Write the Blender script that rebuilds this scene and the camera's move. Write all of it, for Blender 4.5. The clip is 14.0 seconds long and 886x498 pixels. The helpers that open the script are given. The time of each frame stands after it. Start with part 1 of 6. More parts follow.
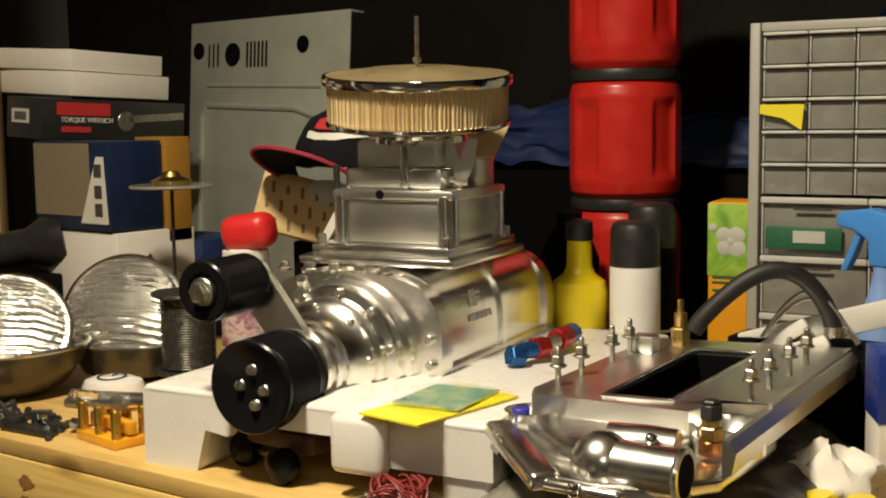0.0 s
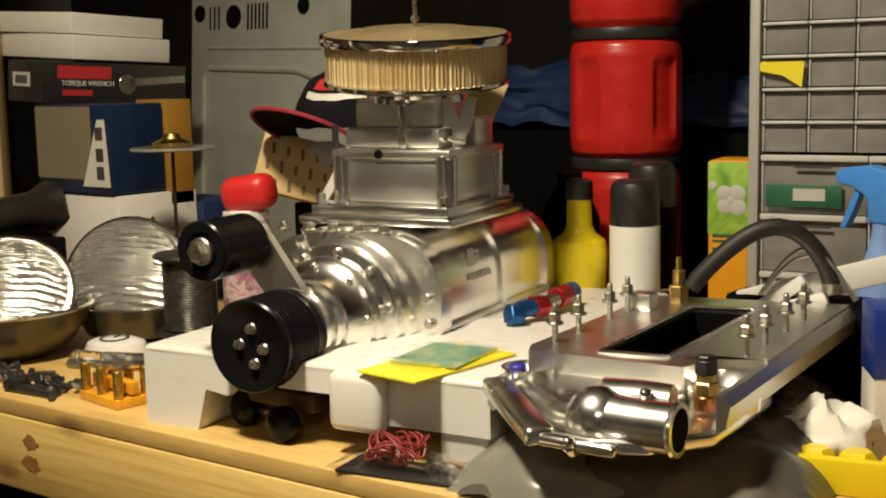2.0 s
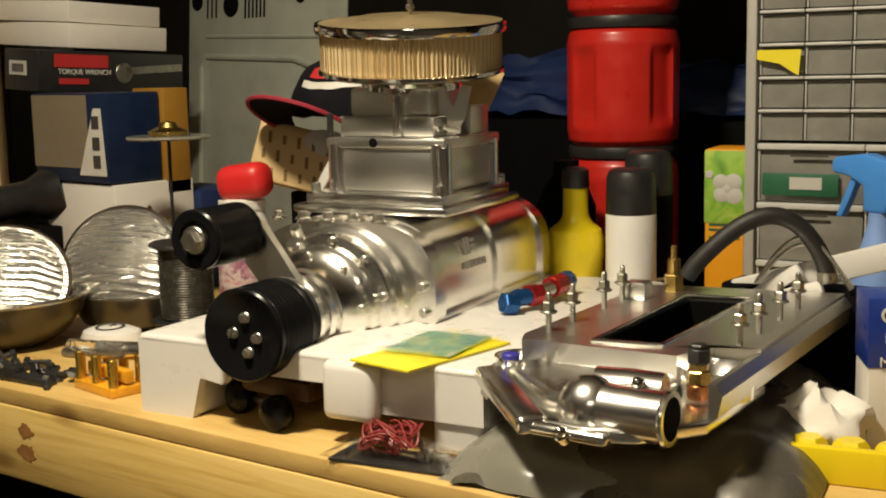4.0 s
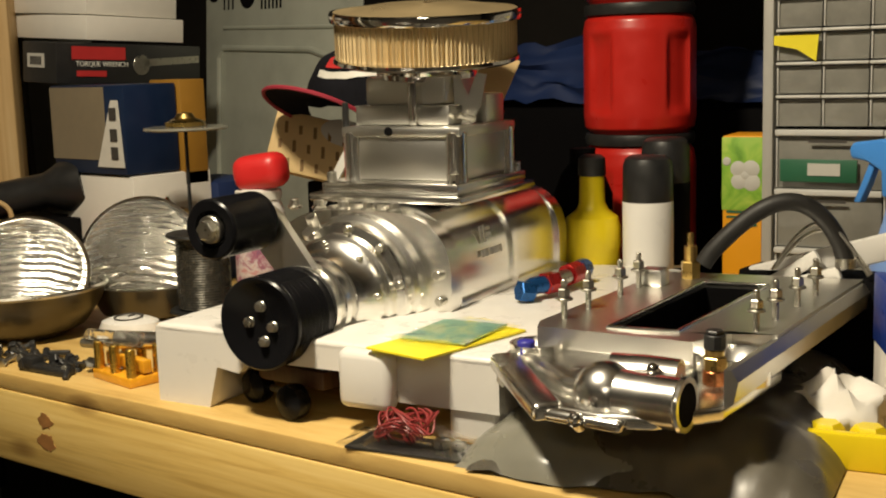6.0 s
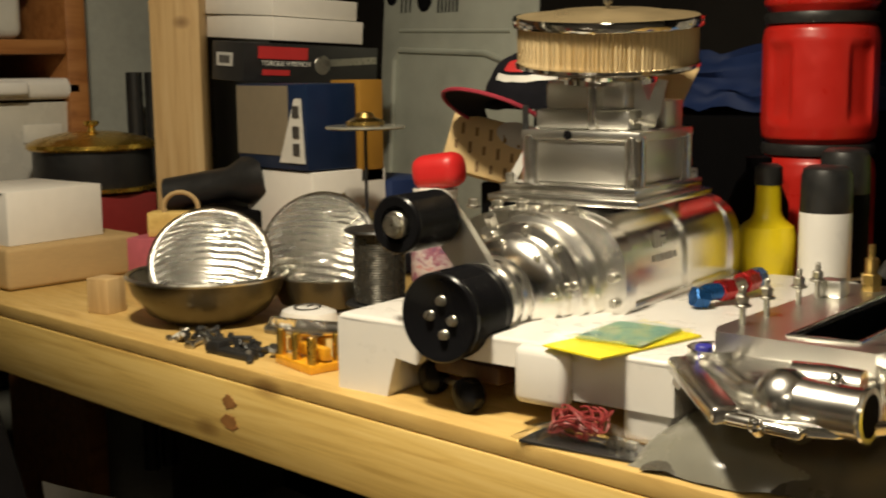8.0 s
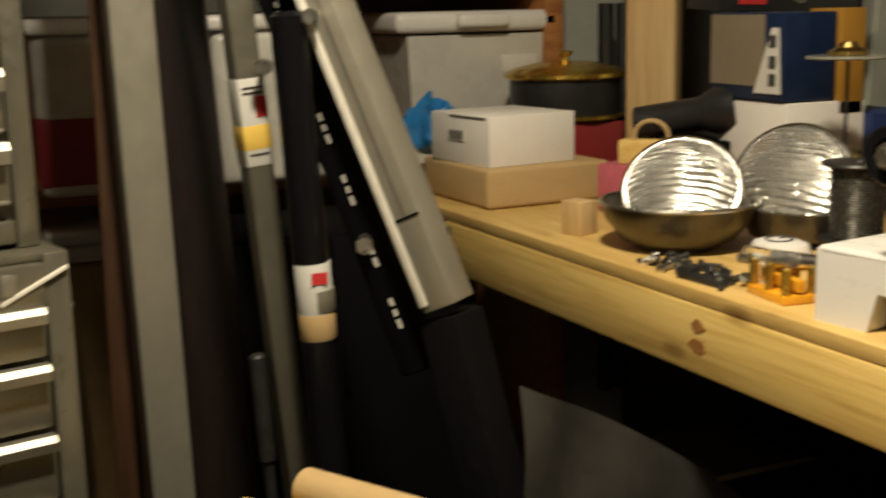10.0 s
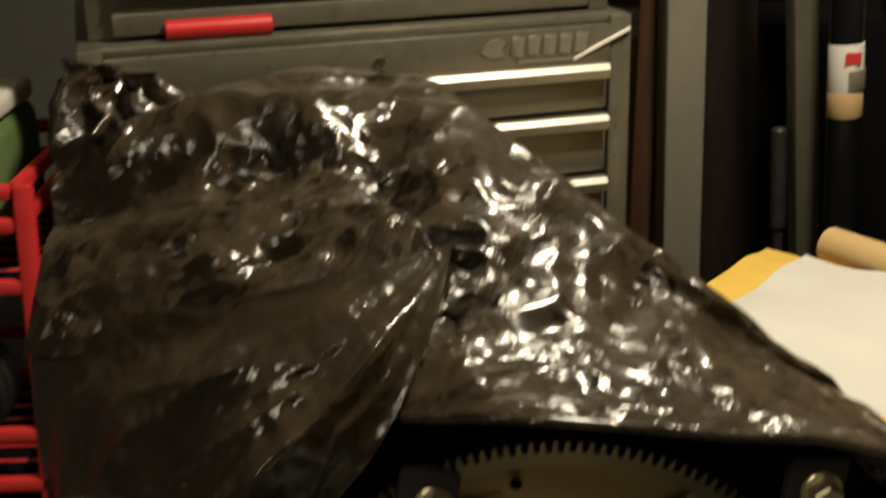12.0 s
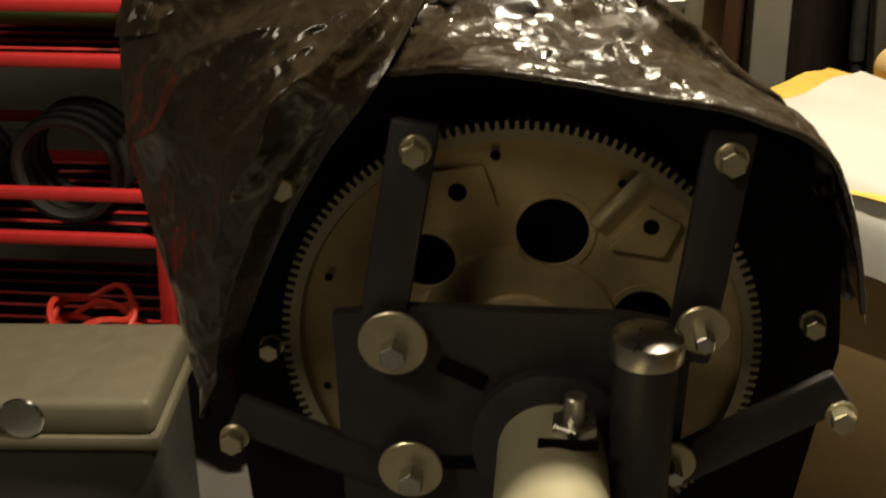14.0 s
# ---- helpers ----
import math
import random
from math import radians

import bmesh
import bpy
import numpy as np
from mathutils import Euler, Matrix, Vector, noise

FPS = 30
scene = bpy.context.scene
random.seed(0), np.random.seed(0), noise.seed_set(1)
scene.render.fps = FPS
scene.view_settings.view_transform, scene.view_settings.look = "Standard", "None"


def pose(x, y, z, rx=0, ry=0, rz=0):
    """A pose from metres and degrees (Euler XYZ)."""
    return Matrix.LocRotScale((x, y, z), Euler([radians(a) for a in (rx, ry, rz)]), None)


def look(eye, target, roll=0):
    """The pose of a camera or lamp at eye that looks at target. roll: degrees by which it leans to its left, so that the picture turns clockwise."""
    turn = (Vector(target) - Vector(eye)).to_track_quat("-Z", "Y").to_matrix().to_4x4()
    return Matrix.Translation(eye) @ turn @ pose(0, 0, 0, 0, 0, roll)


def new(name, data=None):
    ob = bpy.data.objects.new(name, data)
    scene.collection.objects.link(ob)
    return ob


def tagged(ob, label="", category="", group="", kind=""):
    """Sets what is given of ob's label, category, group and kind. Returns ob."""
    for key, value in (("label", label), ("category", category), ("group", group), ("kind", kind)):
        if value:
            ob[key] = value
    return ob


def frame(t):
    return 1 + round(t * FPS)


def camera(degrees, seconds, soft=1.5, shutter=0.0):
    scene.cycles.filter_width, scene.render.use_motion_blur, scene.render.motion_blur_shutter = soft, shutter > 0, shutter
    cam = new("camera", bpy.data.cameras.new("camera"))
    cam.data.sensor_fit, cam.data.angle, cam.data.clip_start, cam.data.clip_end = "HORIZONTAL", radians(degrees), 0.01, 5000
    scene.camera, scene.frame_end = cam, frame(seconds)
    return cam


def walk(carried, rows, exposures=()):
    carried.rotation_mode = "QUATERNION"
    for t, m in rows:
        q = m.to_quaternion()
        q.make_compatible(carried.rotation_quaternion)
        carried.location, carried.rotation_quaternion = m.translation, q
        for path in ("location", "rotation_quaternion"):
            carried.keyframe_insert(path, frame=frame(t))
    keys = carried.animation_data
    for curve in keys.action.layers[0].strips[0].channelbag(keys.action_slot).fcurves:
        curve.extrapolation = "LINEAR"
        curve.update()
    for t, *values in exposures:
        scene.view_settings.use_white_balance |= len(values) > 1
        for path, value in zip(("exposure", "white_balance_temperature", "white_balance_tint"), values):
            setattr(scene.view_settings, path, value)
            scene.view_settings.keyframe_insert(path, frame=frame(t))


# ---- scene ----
cam = camera(39.8, 14.0, soft=2.0, shutter=0.5)
EXPOSURE = 0.0
PATH = [
    (0, (0.005, 0.057, 1.297), (-1.217, 1.625, 1.076), -0.8),
    (0.5, (0.01, 0.059, 1.297), (-1.221, 1.617, 1.059), -1.0),
    (1, (0.011, 0.058, 1.294), (-1.221, 1.61, 1.027), -1.1),
    (1.5, (0.012, 0.058, 1.292), (-1.219, 1.61, 1.013), -1.2),
    (2, (0.016, 0.061, 1.291), (-1.213, 1.614, 1.013), -1.2),
    (2.5, (0.02, 0.064, 1.29), (-1.209, 1.616, 1.011), -1.3),
    (3, (0.021, 0.065, 1.29), (-1.207, 1.618, 1.004), -1.2),
    (5.5, (0.022, 0.071, 1.289), (-1.223, 1.606, 0.983), -1.5),
    (6, (0.025, 0.071, 1.286), (-1.23, 1.597, 0.978), -1.7),
    (6.5, (0.023, 0.071, 1.286), (-1.248, 1.585, 0.985), -1.8),
    (7, (0.024, 0.068, 1.285), (-1.295, 1.541, 0.982), -1.6),
    (9.3, (0.018, -0.015, 1.288), (-1.657, 1.026, 0.957), -0.9),
    (9.5, (0.012, -0.004, 1.284), (-1.708, 0.955, 0.937), -1.3),
    (10, (0.026, -0.025, 1.28), (-1.784, 0.733, 0.892), -1.3),
    (10.5, (0.037, -0.031, 1.278), (-1.845, 0.488, 0.843), -1.1),
    (11, (0.04, -0.033, 1.269), (-1.883, 0.232, 0.787), -1.6),
    (11.5, (0.107, -0.153, 1.291), (-1.794, 0.056, 0.705), -0.9),
    (12, (0.173, -0.19, 1.263), (-1.711, -0.136, 0.595), -1.4),
    (12.5, (0.225, -0.21, 1.235), (-1.617, -0.176, 0.458), -0.4),
    (13, (0.267, -0.184, 1.228), (-1.564, -0.182, 0.423), 0.1),
    (13.5, (0.313, -0.13, 1.221), (-1.511, -0.212, 0.404), 0.3),
    (14, (0.355, -0.098, 1.207), (-1.45, -0.273, 0.364), -0.4),
]
walk(cam, [(t, look(eye, target, roll)) for t, eye, target, roll in PATH], exposures=((0.0, EXPOSURE + 0.04), (7.0, EXPOSURE + 0.04), (9.5, EXPOSURE + 0.12), (11.0, EXPOSURE + 0.12), (12.0, EXPOSURE), (13.0, EXPOSURE + 0.35), (14.0, EXPOSURE + 0.4)))

# ---- world and light ----
world = bpy.data.worlds.new("world")
scene.world = world
world.use_nodes = True
world.node_tree.nodes["Background"].inputs[0].default_value = (1.0, 0.85, 0.65, 1)
world.node_tree.nodes["Background"].inputs[1].default_value = 0.004


def area(name, m, sx, sy, watts, color):
    la = bpy.data.lights.new(name, "AREA")
    la.shape, la.size, la.size_y, la.energy, la.color = "RECTANGLE", sx, sy, watts, color
    ob = new(name, la)
    ob.matrix_world = m
    return ob


WARM = (1.0, 0.87, 0.645)
area("shop_lamp", pose(-0.75, 0.35, 2.30), 0.16, 0.16, 40, WARM)
# added fill with no fixture, to lift the engine's front
area("fill_lamp", pose(0.8, -1.1, 2.33), 0.5, 0.5, 11, WARM)


# ---- materials ----
class Nodes:
    def __init__(self, name):
        self.m = bpy.data.materials.new(name)
        self.m.use_nodes = True
        self.t = self.m.node_tree
        self.b = self.t.nodes["Principled BSDF"]

    def n(self, kind, **kw):
        node = self.t.nodes.new(kind)
        for k, v in kw.items():
            if k in node.inputs.keys():
                node.inputs[k].default_value = v
        return node

    def link(self, a, b):
        self.t.links.new(a, b)

    def coords(self, scale=(1, 1, 1)):
        c = self.n("ShaderNodeTexCoord")
        mp = self.n("ShaderNodeMapping")
        mp.inputs["Scale"].default_value = scale
        self.link(c.outputs["Object"], mp.inputs["Vector"])
        return mp.outputs["Vector"]

    def noise(self, vec, scale, detail=4.0, rough=0.55, distort=0.0):
        t = self.n("ShaderNodeTexNoise", Scale=scale, Detail=detail, Roughness=rough, Distortion=distort)
        self.link(vec, t.inputs["Vector"])
        return t.outputs["Fac"]

    def ramp(self, fac, stops):
        r = self.n("ShaderNodeValToRGB")
        while len(r.color_ramp.elements) < len(stops):
            r.color_ramp.elements.new(0.5)
        for e, (p, c) in zip(r.color_ramp.elements, stops):
            e.position, e.color = p, (*c, 1)
        self.link(fac, r.inputs["Fac"])
        return r.outputs["Color"]

    def span(self, fac, lo, hi, a=0.3, b=0.7):
        r = self.n("ShaderNodeMapRange")
        for k, v in (("From Min", a), ("From Max", b), ("To Min", lo), ("To Max", hi)):
            r.inputs[k].default_value = v
        self.link(fac, r.inputs["Value"])
        return r.outputs["Result"]

    def bump(self, fac, strength, dist):
        bp = self.n("ShaderNodeBump", Strength=strength, Distance=dist)
        self.link(fac, bp.inputs["Height"])
        self.link(bp.outputs["Normal"], self.b.inputs["Normal"])


def mat(name, color, rough=0.5, metal=0.0, var=0.12, grain=60.0, bump=0.1, coat=0.0, stretch=(1, 1, 1), dirt=0.0, spread=0.08):
    """Paint, plastic or metal with wear at two scales."""
    k = Nodes(name)
    v = k.coords(stretch)
    fine, broad = k.noise(v, grain, 6), k.noise(v, grain * 0.09, 3)
    mix = k.n("ShaderNodeMath")
    mix.operation = "MULTIPLY_ADD"
    k.link(fine, mix.inputs[0])
    mix.inputs[1].default_value = 0.45
    half = k.n("ShaderNodeMath")
    half.operation = "MULTIPLY"
    k.link(broad, half.inputs[0])
    half.inputs[1].default_value = 0.55
    k.link(half.outputs[0], mix.inputs[2])
    lo = tuple(c * (1 - var - dirt) for c in color)
    hi = tuple(min(1, c * (1 + var)) for c in color)
    k.link(k.ramp(mix.outputs[0], [(0.32, lo), (0.5, color), (0.68, hi)]), k.b.inputs["Base Color"])
    k.link(k.span(fine, max(0.02, rough - spread), min(1, rough + spread)), k.b.inputs["Roughness"])
    k.b.inputs["Metallic"].default_value = metal
    k.b.inputs["Coat Weight"].default_value = coat
    k.b.inputs["Coat Roughness"].default_value = 0.1
    if bump:
        k.bump(fine, bump, 0.001)
    return k.m


def wood(name, lo, mid, hi, along=(0.6, 14, 14), rough=0.5):
    k = Nodes(name)
    v = k.coords(along)
    grain = k.noise(v, 6.0, 6, 0.6, 0.6)
    fine = k.noise(v, 40.0, 4)
    col = k.ramp(grain, [(0.25, lo), (0.5, mid), (0.75, hi)])
    knots = k.n("ShaderNodeTexVoronoi", Scale=2.6)
    k.link(k.coords((1.4, 3.4, 3.4)), knots.inputs["Vector"])
    spot = k.span(knots.outputs["Distance"], 1.0, 0.0, 0.03, 0.14)
    mx = k.n("ShaderNodeMixRGB")
    mx.inputs[2].default_value = (lo[0] * 0.35, lo[1] * 0.25, lo[2] * 0.2, 1)
    k.link(spot, mx.inputs[0])
    k.link(col, mx.inputs[1])
    k.link(mx.outputs[0], k.b.inputs["Base Color"])
    k.link(k.span(fine, rough - 0.1, rough + 0.15), k.b.inputs["Roughness"])
    k.bump(grain, 0.25, 0.0008)
    return k.m


def glass(name, color=(1, 1, 1), rough=0.05, ior=1.45, flute=0.0, alpha=1.0, trans=1.0):
    k = Nodes(name)
    k.b.inputs["Base Color"].default_value = (*color, 1)
    k.b.inputs["Roughness"].default_value = rough
    k.b.inputs["Transmission Weight"].default_value = trans
    k.b.inputs["IOR"].default_value = ior
    k.b.inputs["Alpha"].default_value = alpha
    if flute:
        w = k.n("ShaderNodeTexWave", Scale=flute, Distortion=3.0, Detail=2.0)
        w.bands_direction = "Y"
        k.link(k.coords(), w.inputs["Vector"])
        k.bump(w.outputs["Fac"], 0.55, 0.003)
    return k.m


def bag_film(name, lo, hi, soft=1.0, dark=1.0):
    """Thin black film, crumpled into small flat facets between soft folds."""
    k = Nodes(name)
    v = k.coords()
    big = k.noise(v, 13, 5, 0.6, 1.5)
    warp = k.n("ShaderNodeMixRGB")
    warp.inputs[0].default_value = 0.05
    wn = k.n("ShaderNodeTexNoise", Scale=9.0, Detail=1.0)
    k.link(v, wn.inputs["Vector"])
    k.link(v, warp.inputs[1])
    k.link(wn.outputs["Color"], warp.inputs[2])
    geo = k.n("ShaderNodeNewGeometry")
    normal = geo.outputs["Normal"]
    crumple = k.span(k.noise(v, 8, 2), lo, hi, 0.38, 0.55)
    for scale, tilt in ((62.0, 1.0), (130.0, 0.7)):
        cell = k.n("ShaderNodeTexVoronoi", Scale=scale)
        k.link(warp.outputs[0], cell.inputs["Vector"])
        off = k.n("ShaderNodeVectorMath")
        off.operation = "SUBTRACT"
        k.link(cell.outputs["Color"], off.inputs[0])
        off.inputs[1].default_value = (0.5, 0.5, 0.5)
        amt = k.n("ShaderNodeMath")
        amt.operation = "MULTIPLY"
        k.link(crumple, amt.inputs[0])
        amt.inputs[1].default_value = tilt
        sc = k.n("ShaderNodeVectorMath")
        sc.operation = "SCALE"
        k.link(off.outputs[0], sc.inputs[0])
        k.link(amt.outputs[0], sc.inputs["Scale"])
        add = k.n("ShaderNodeVectorMath")
        add.operation = "ADD"
        k.link(normal, add.inputs[0])
        k.link(sc.outputs[0], add.inputs[1])
        unit = k.n("ShaderNodeVectorMath")
        unit.operation = "NORMALIZE"
        k.link(add.outputs[0], unit.inputs[0])
        normal = unit.outputs[0]
    bp = k.n("ShaderNodeBump", Strength=0.6 * soft, Distance=0.008)
    k.link(big, bp.inputs["Height"])
    k.link(normal, bp.inputs["Normal"])
    k.link(bp.outputs["Normal"], k.b.inputs["Normal"])
    k.link(k.ramp(big, [(0.3, (0.022 * dark, 0.016 * dark, 0.010 * dark)), (0.7, (0.050 * dark, 0.037 * dark, 0.022 * dark))]), k.b.inputs["Base Color"])
    k.link(k.span(k.noise(v, 6.5, 3), 0.17, 0.38, 0.42, 0.58), k.b.inputs["Roughness"])
    k.b.inputs["Coat Weight"].default_value = 0.5
    k.b.inputs["Coat Roughness"].default_value = 0.16
    return k.m


PINE = wood("pine", (0.47, 0.29, 0.075), (0.68, 0.47, 0.145), (0.76, 0.56, 0.21))
PINE_UP = wood("pine_upright", (0.40, 0.25, 0.10), (0.55, 0.37, 0.17), (0.62, 0.45, 0.23), (14, 14, 0.6))
PLY = wood("plywood", (0.42, 0.25, 0.07), (0.58, 0.385, 0.125), (0.66, 0.46, 0.17), (1.0, 8, 8))
CEDAR = wood("orange_wood", (0.22, 0.08, 0.02), (0.34, 0.14, 0.04), (0.42, 0.19, 0.06), (8, 0.8, 8))
DARKWOOD = wood("brown_wood", (0.035, 0.016, 0.008), (0.06, 0.028, 0.013), (0.085, 0.042, 0.02), (10, 10, 0.8))
ALU = mat("polished_aluminium", (0.90, 0.885, 0.84), 0.235, 1.0, 0.03, 22, 0.010, spread=0.04)
ALU_CUT = mat("machined_aluminium", (0.80, 0.785, 0.74), 0.33, 1.0, 0.03, 14, 0.004, spread=0.03)
CHROME = mat("chrome", (0.82, 0.80, 0.76), 0.11, 1.0, 0.05, 30, 0.015, spread=0.04)
STEEL = mat("bolt_steel", (0.55, 0.53, 0.47), 0.32, 1.0, 0.15, 120, 0.1)
ZINC = mat("zinc_washer", (0.60, 0.55, 0.38), 0.38, 0.9, 0.15, 80, 0.1)
BLACK_GLOSS = mat("black_anodised", (0.006, 0.006, 0.007), 0.24, 0.0, 0.05, 14, 0.0, 0.0, spread=0.03)
BLACK = mat("black_plastic", (0.018, 0.018, 0.018), 0.42, 0, 0.25, 80, 0.1)
# near-black for black parts, and painted shade in gaps and holes
BLACK_MATT = mat("black_and_gap_shade", (0.0035, 0.0033, 0.0038), 0.8, 0, 0.3, 50, 0.15)
RUBBER = mat("black_rubber", (0.015, 0.014, 0.013), 0.55, 0, 0.3, 70, 0.1)
WHITE = mat("white_plastic", (0.72, 0.70, 0.66), 0.32, 0, 0.03, 30, 0.03)
WHITE_CARD = mat("white_card", (0.74, 0.71, 0.65), 0.6, 0, 0.04, 50, 0.08)
PAPER = mat("white_paper", (0.52, 0.51, 0.47), 0.8, 0, 0.05, 20, 0.2)
CARD = mat("cardboard", (0.44, 0.30, 0.135), 0.8, 0, 0.1, 60, 0.15, stretch=(1, 1, 5))
TAN = mat("printed_tan_card", (0.62, 0.45, 0.22), 0.7, 0, 0.06, 50, 0.06)
GALV = mat("galvanised_sheet", (0.46, 0.485, 0.42), 0.40, 0.35, 0.14, 18, 0.05, dirt=0.08)
RED = mat("red_plastic", (0.52, 0.018, 0.012), 0.34, 0, 0.1, 30, 0.05, 0.2)
RED_PAINT = mat("red_paint", (0.58, 0.03, 0.03), 0.4, 0, 0.12, 40, 0.06)
RED_CAP = mat("red_cap", (0.55, 0.02, 0.02), 0.4, 0, 0.08, 40, 0.05)
RED_ANO = mat("red_anodised", (0.42, 0.02, 0.02), 0.28, 0.7, 0.15, 60, 0.05)
BLUE_ANO = mat("blue_anodised", (0.02, 0.10, 0.30), 0.28, 0.7, 0.15, 60, 0.05)
YELLOW = mat("yellow_plastic", (0.80, 0.62, 0.01), 0.35, 0, 0.06, 40, 0.04)
YELLOW_CARD = mat("yellow_card", (0.85, 0.72, 0.02), 0.55, 0, 0.04, 40, 0.03)
BUFF = mat("yellow_mailer", (0.66, 0.44, 0.08), 0.65, 0, 0.1, 50, 0.2)
BLUE = mat("blue_card", (0.006, 0.018, 0.055), 0.4, 0, 0.15, 40, 0.05)
BLUE_SPRAY = mat("blue_spray_plastic", (0.06, 0.26, 0.72), 0.38, 0, 0.06, 40, 0.04)
BLUE_SOFT = mat("blue_bottle", (0.22, 0.36, 0.72), 0.42, 0, 0.06, 40, 0.04)
BLUE_BAG = mat("blue_wrapper", (0.02, 0.16, 0.40), 0.3, 0, 0.2, 30, 0.2)
BLUE_CLOTH = mat("blue_tarp", (0.010, 0.027, 0.105), 0.6, 0, 0.3, 12, 0.3)
ORANGE = mat("orange_card", (0.78, 0.34, 0.01), 0.5, 0, 0.05, 40, 0.04)
ORANGE_DULL = mat("dull_orange_card", (0.34, 0.17, 0.02), 0.6, 0, 0.08, 40, 0.06)
GREEN = mat("green_card", (0.22, 0.42, 0.05), 0.5, 0, 0.2, 20, 0.04)
GREEN_DARK = mat("dark_green", (0.02, 0.12, 0.06), 0.5, 0, 0.1, 40, 0.04)
GOLD = mat("gold_lacquer", (0.62, 0.40, 0.07), 0.25, 0.9, 0.12, 40, 0.05)
BRASS = mat("brass", (0.60, 0.42, 0.14), 0.3, 1.0, 0.12, 60, 0.06)
AMBER = mat("amber_plastic", (0.72, 0.34, 0.02), 0.22, 0, 0.15, 60, 0.05, 0.4)
GREY_PAINT = mat("grey_steel_paint", (0.20, 0.185, 0.145), 0.38, 0.35, 0.10, 40, 0.06)
PALE_EDGE = mat("pale_edge_strip", (0.80, 0.77, 0.68), 0.42, 0.1, 0.15, 60, 0.06)
DULL_STEEL = mat("dull_grey_steel", (0.095, 0.088, 0.066), 0.45, 0.3, 0.15, 40, 0.06)
HOIST_GREY = mat("hoist_grey_paint", (0.24, 0.225, 0.18), 0.4, 0.2, 0.12, 30, 0.06)
CHEST = mat("chest_grey_paint", (0.195, 0.182, 0.138), 0.34, 0.6, 0.08, 60, 0.05)
LIP = mat("brushed_lip", (0.42, 0.40, 0.34), 0.46, 0.9, 0.06, 120, 0.06, stretch=(0.2, 6, 6))
CAB = mat("grey_cabinet_plastic", (0.40, 0.39, 0.36), 0.45, 0, 0.06, 40, 0.05)
CAB_LIP = mat("pale_cabinet_plastic", (0.56, 0.555, 0.53), 0.38, 0, 0.06, 40, 0.04)
SMOKE = mat("smoky_drawer_plastic", (0.23, 0.225, 0.20), 0.14, 0, 0.32, 24, 0.03, 0.5)
BIN = mat("cloudy_bin_plastic", (0.58, 0.565, 0.51), 0.3, 0, 0.2, 9, 0.05)
CLEAR = glass("clear_film", (0.9, 0.9, 0.88), 0.12, 1.2, alpha=0.35)
LENS = glass("fluted_lens", (0.93, 0.93, 0.90), 0.05, 1.45, 30, trans=0.97)
REFLECT = mat("lamp_reflector", (0.17, 0.165, 0.145), 0.22, 0.85, 0.15, 30, 0.4)
PEWTER = mat("lamp_bowl_steel", (0.12, 0.105, 0.075), 0.35, 0.8, 0.25, 30, 0.1)
SOLDER = mat("solder_wire", (0.11, 0.105, 0.09), 0.25, 0.7, 0.2, 90, 0.1)
FILTER = mat("filter_paper", (0.66, 0.52, 0.29), 0.75, 0, 0.10, 50, 0.08)
GOLDTOP = mat("dusty_chrome_lid", (0.52, 0.40, 0.22), 0.33, 0.55, 0.16, 16, 0.06)
RINGSTEEL = mat("flexplate_steel", (0.48, 0.375, 0.195), 0.5, 0.5, 0.25, 25, 0.12, dirt=0.12)
TEETH = mat("ring_gear_steel", (0.36, 0.32, 0.22), 0.42, 0.7, 0.2, 60, 0.1)
STAND = mat("stand_steel_paint", (0.035, 0.031, 0.032), 0.45, 0.2, 0.3, 30, 0.1)
ENGINE = mat("engine_black_paint", (0.008, 0.008, 0.009), 0.5, 0, 0.3, 30, 0.1)
CREAM = mat("cream_paint", (0.42, 0.385, 0.26), 0.4, 0.1, 0.12, 30, 0.06)
OLIVE = mat("olive_case_plastic", (0.19, 0.17, 0.115), 0.5, 0, 0.12, 40, 0.1)
BLOCK = mat("painted_block_wall", (0.15, 0.15, 0.13), 0.85, 0, 0.12, 30, 0.4)
CONCRETE = mat("concrete_floor", (0.16, 0.15, 0.135), 0.8, 0, 0.25, 8, 0.3)
# back wall: the shade behind the bench is put into this near-black colour
DARKWALL = mat("shade_black_board", (0.018, 0.016, 0.014), 0.9, 0, 0.3, 10, 0.3)
# unseen walls and ceiling: tones raised for fill and reflections in the metal
FILLWALL = mat("unseen_wall_tone", (0.13, 0.12, 0.105), 0.85, 0, 0.1, 12, 0.2)
CEIL = mat("ceiling_board", (0.50, 0.47, 0.41), 0.9, 0, 0.1, 10, 0.2)
CLOTH = mat("black_cloth", (0.010, 0.010, 0.013), 0.9, 0, 0.3, 200, 0.3)
CORD = mat("red_cord", (0.62, 0.05, 0.03), 0.5, 0, 0.15, 60, 0.05)
GREY_FOAM = mat("grey_wrap", (0.075, 0.068, 0.054), 0.30, 0, 0.4, 12, 0.5)
TISSUE = mat("tissue", (0.74, 0.71, 0.65), 0.9, 0, 0.05, 30, 0.3)
CYAN_PRINT = mat("teal_print", (0.10, 0.34, 0.34), 0.4, 0, 0.4, 40, 0.05)
INK = mat("dark_ink", (0.05, 0.045, 0.04), 0.6, 0, 0.1, 40, 0)
PINK_INK = mat("red_ink", (0.50, 0.03, 0.03), 0.5, 0, 0.1, 40, 0)
PALE_INK = mat("pale_ink", (0.66, 0.64, 0.58), 0.5, 0, 0.1, 40, 0)
MAROON = mat("maroon_trim", (0.30, 0.02, 0.04), 0.7, 0, 0.1, 80, 0.2)


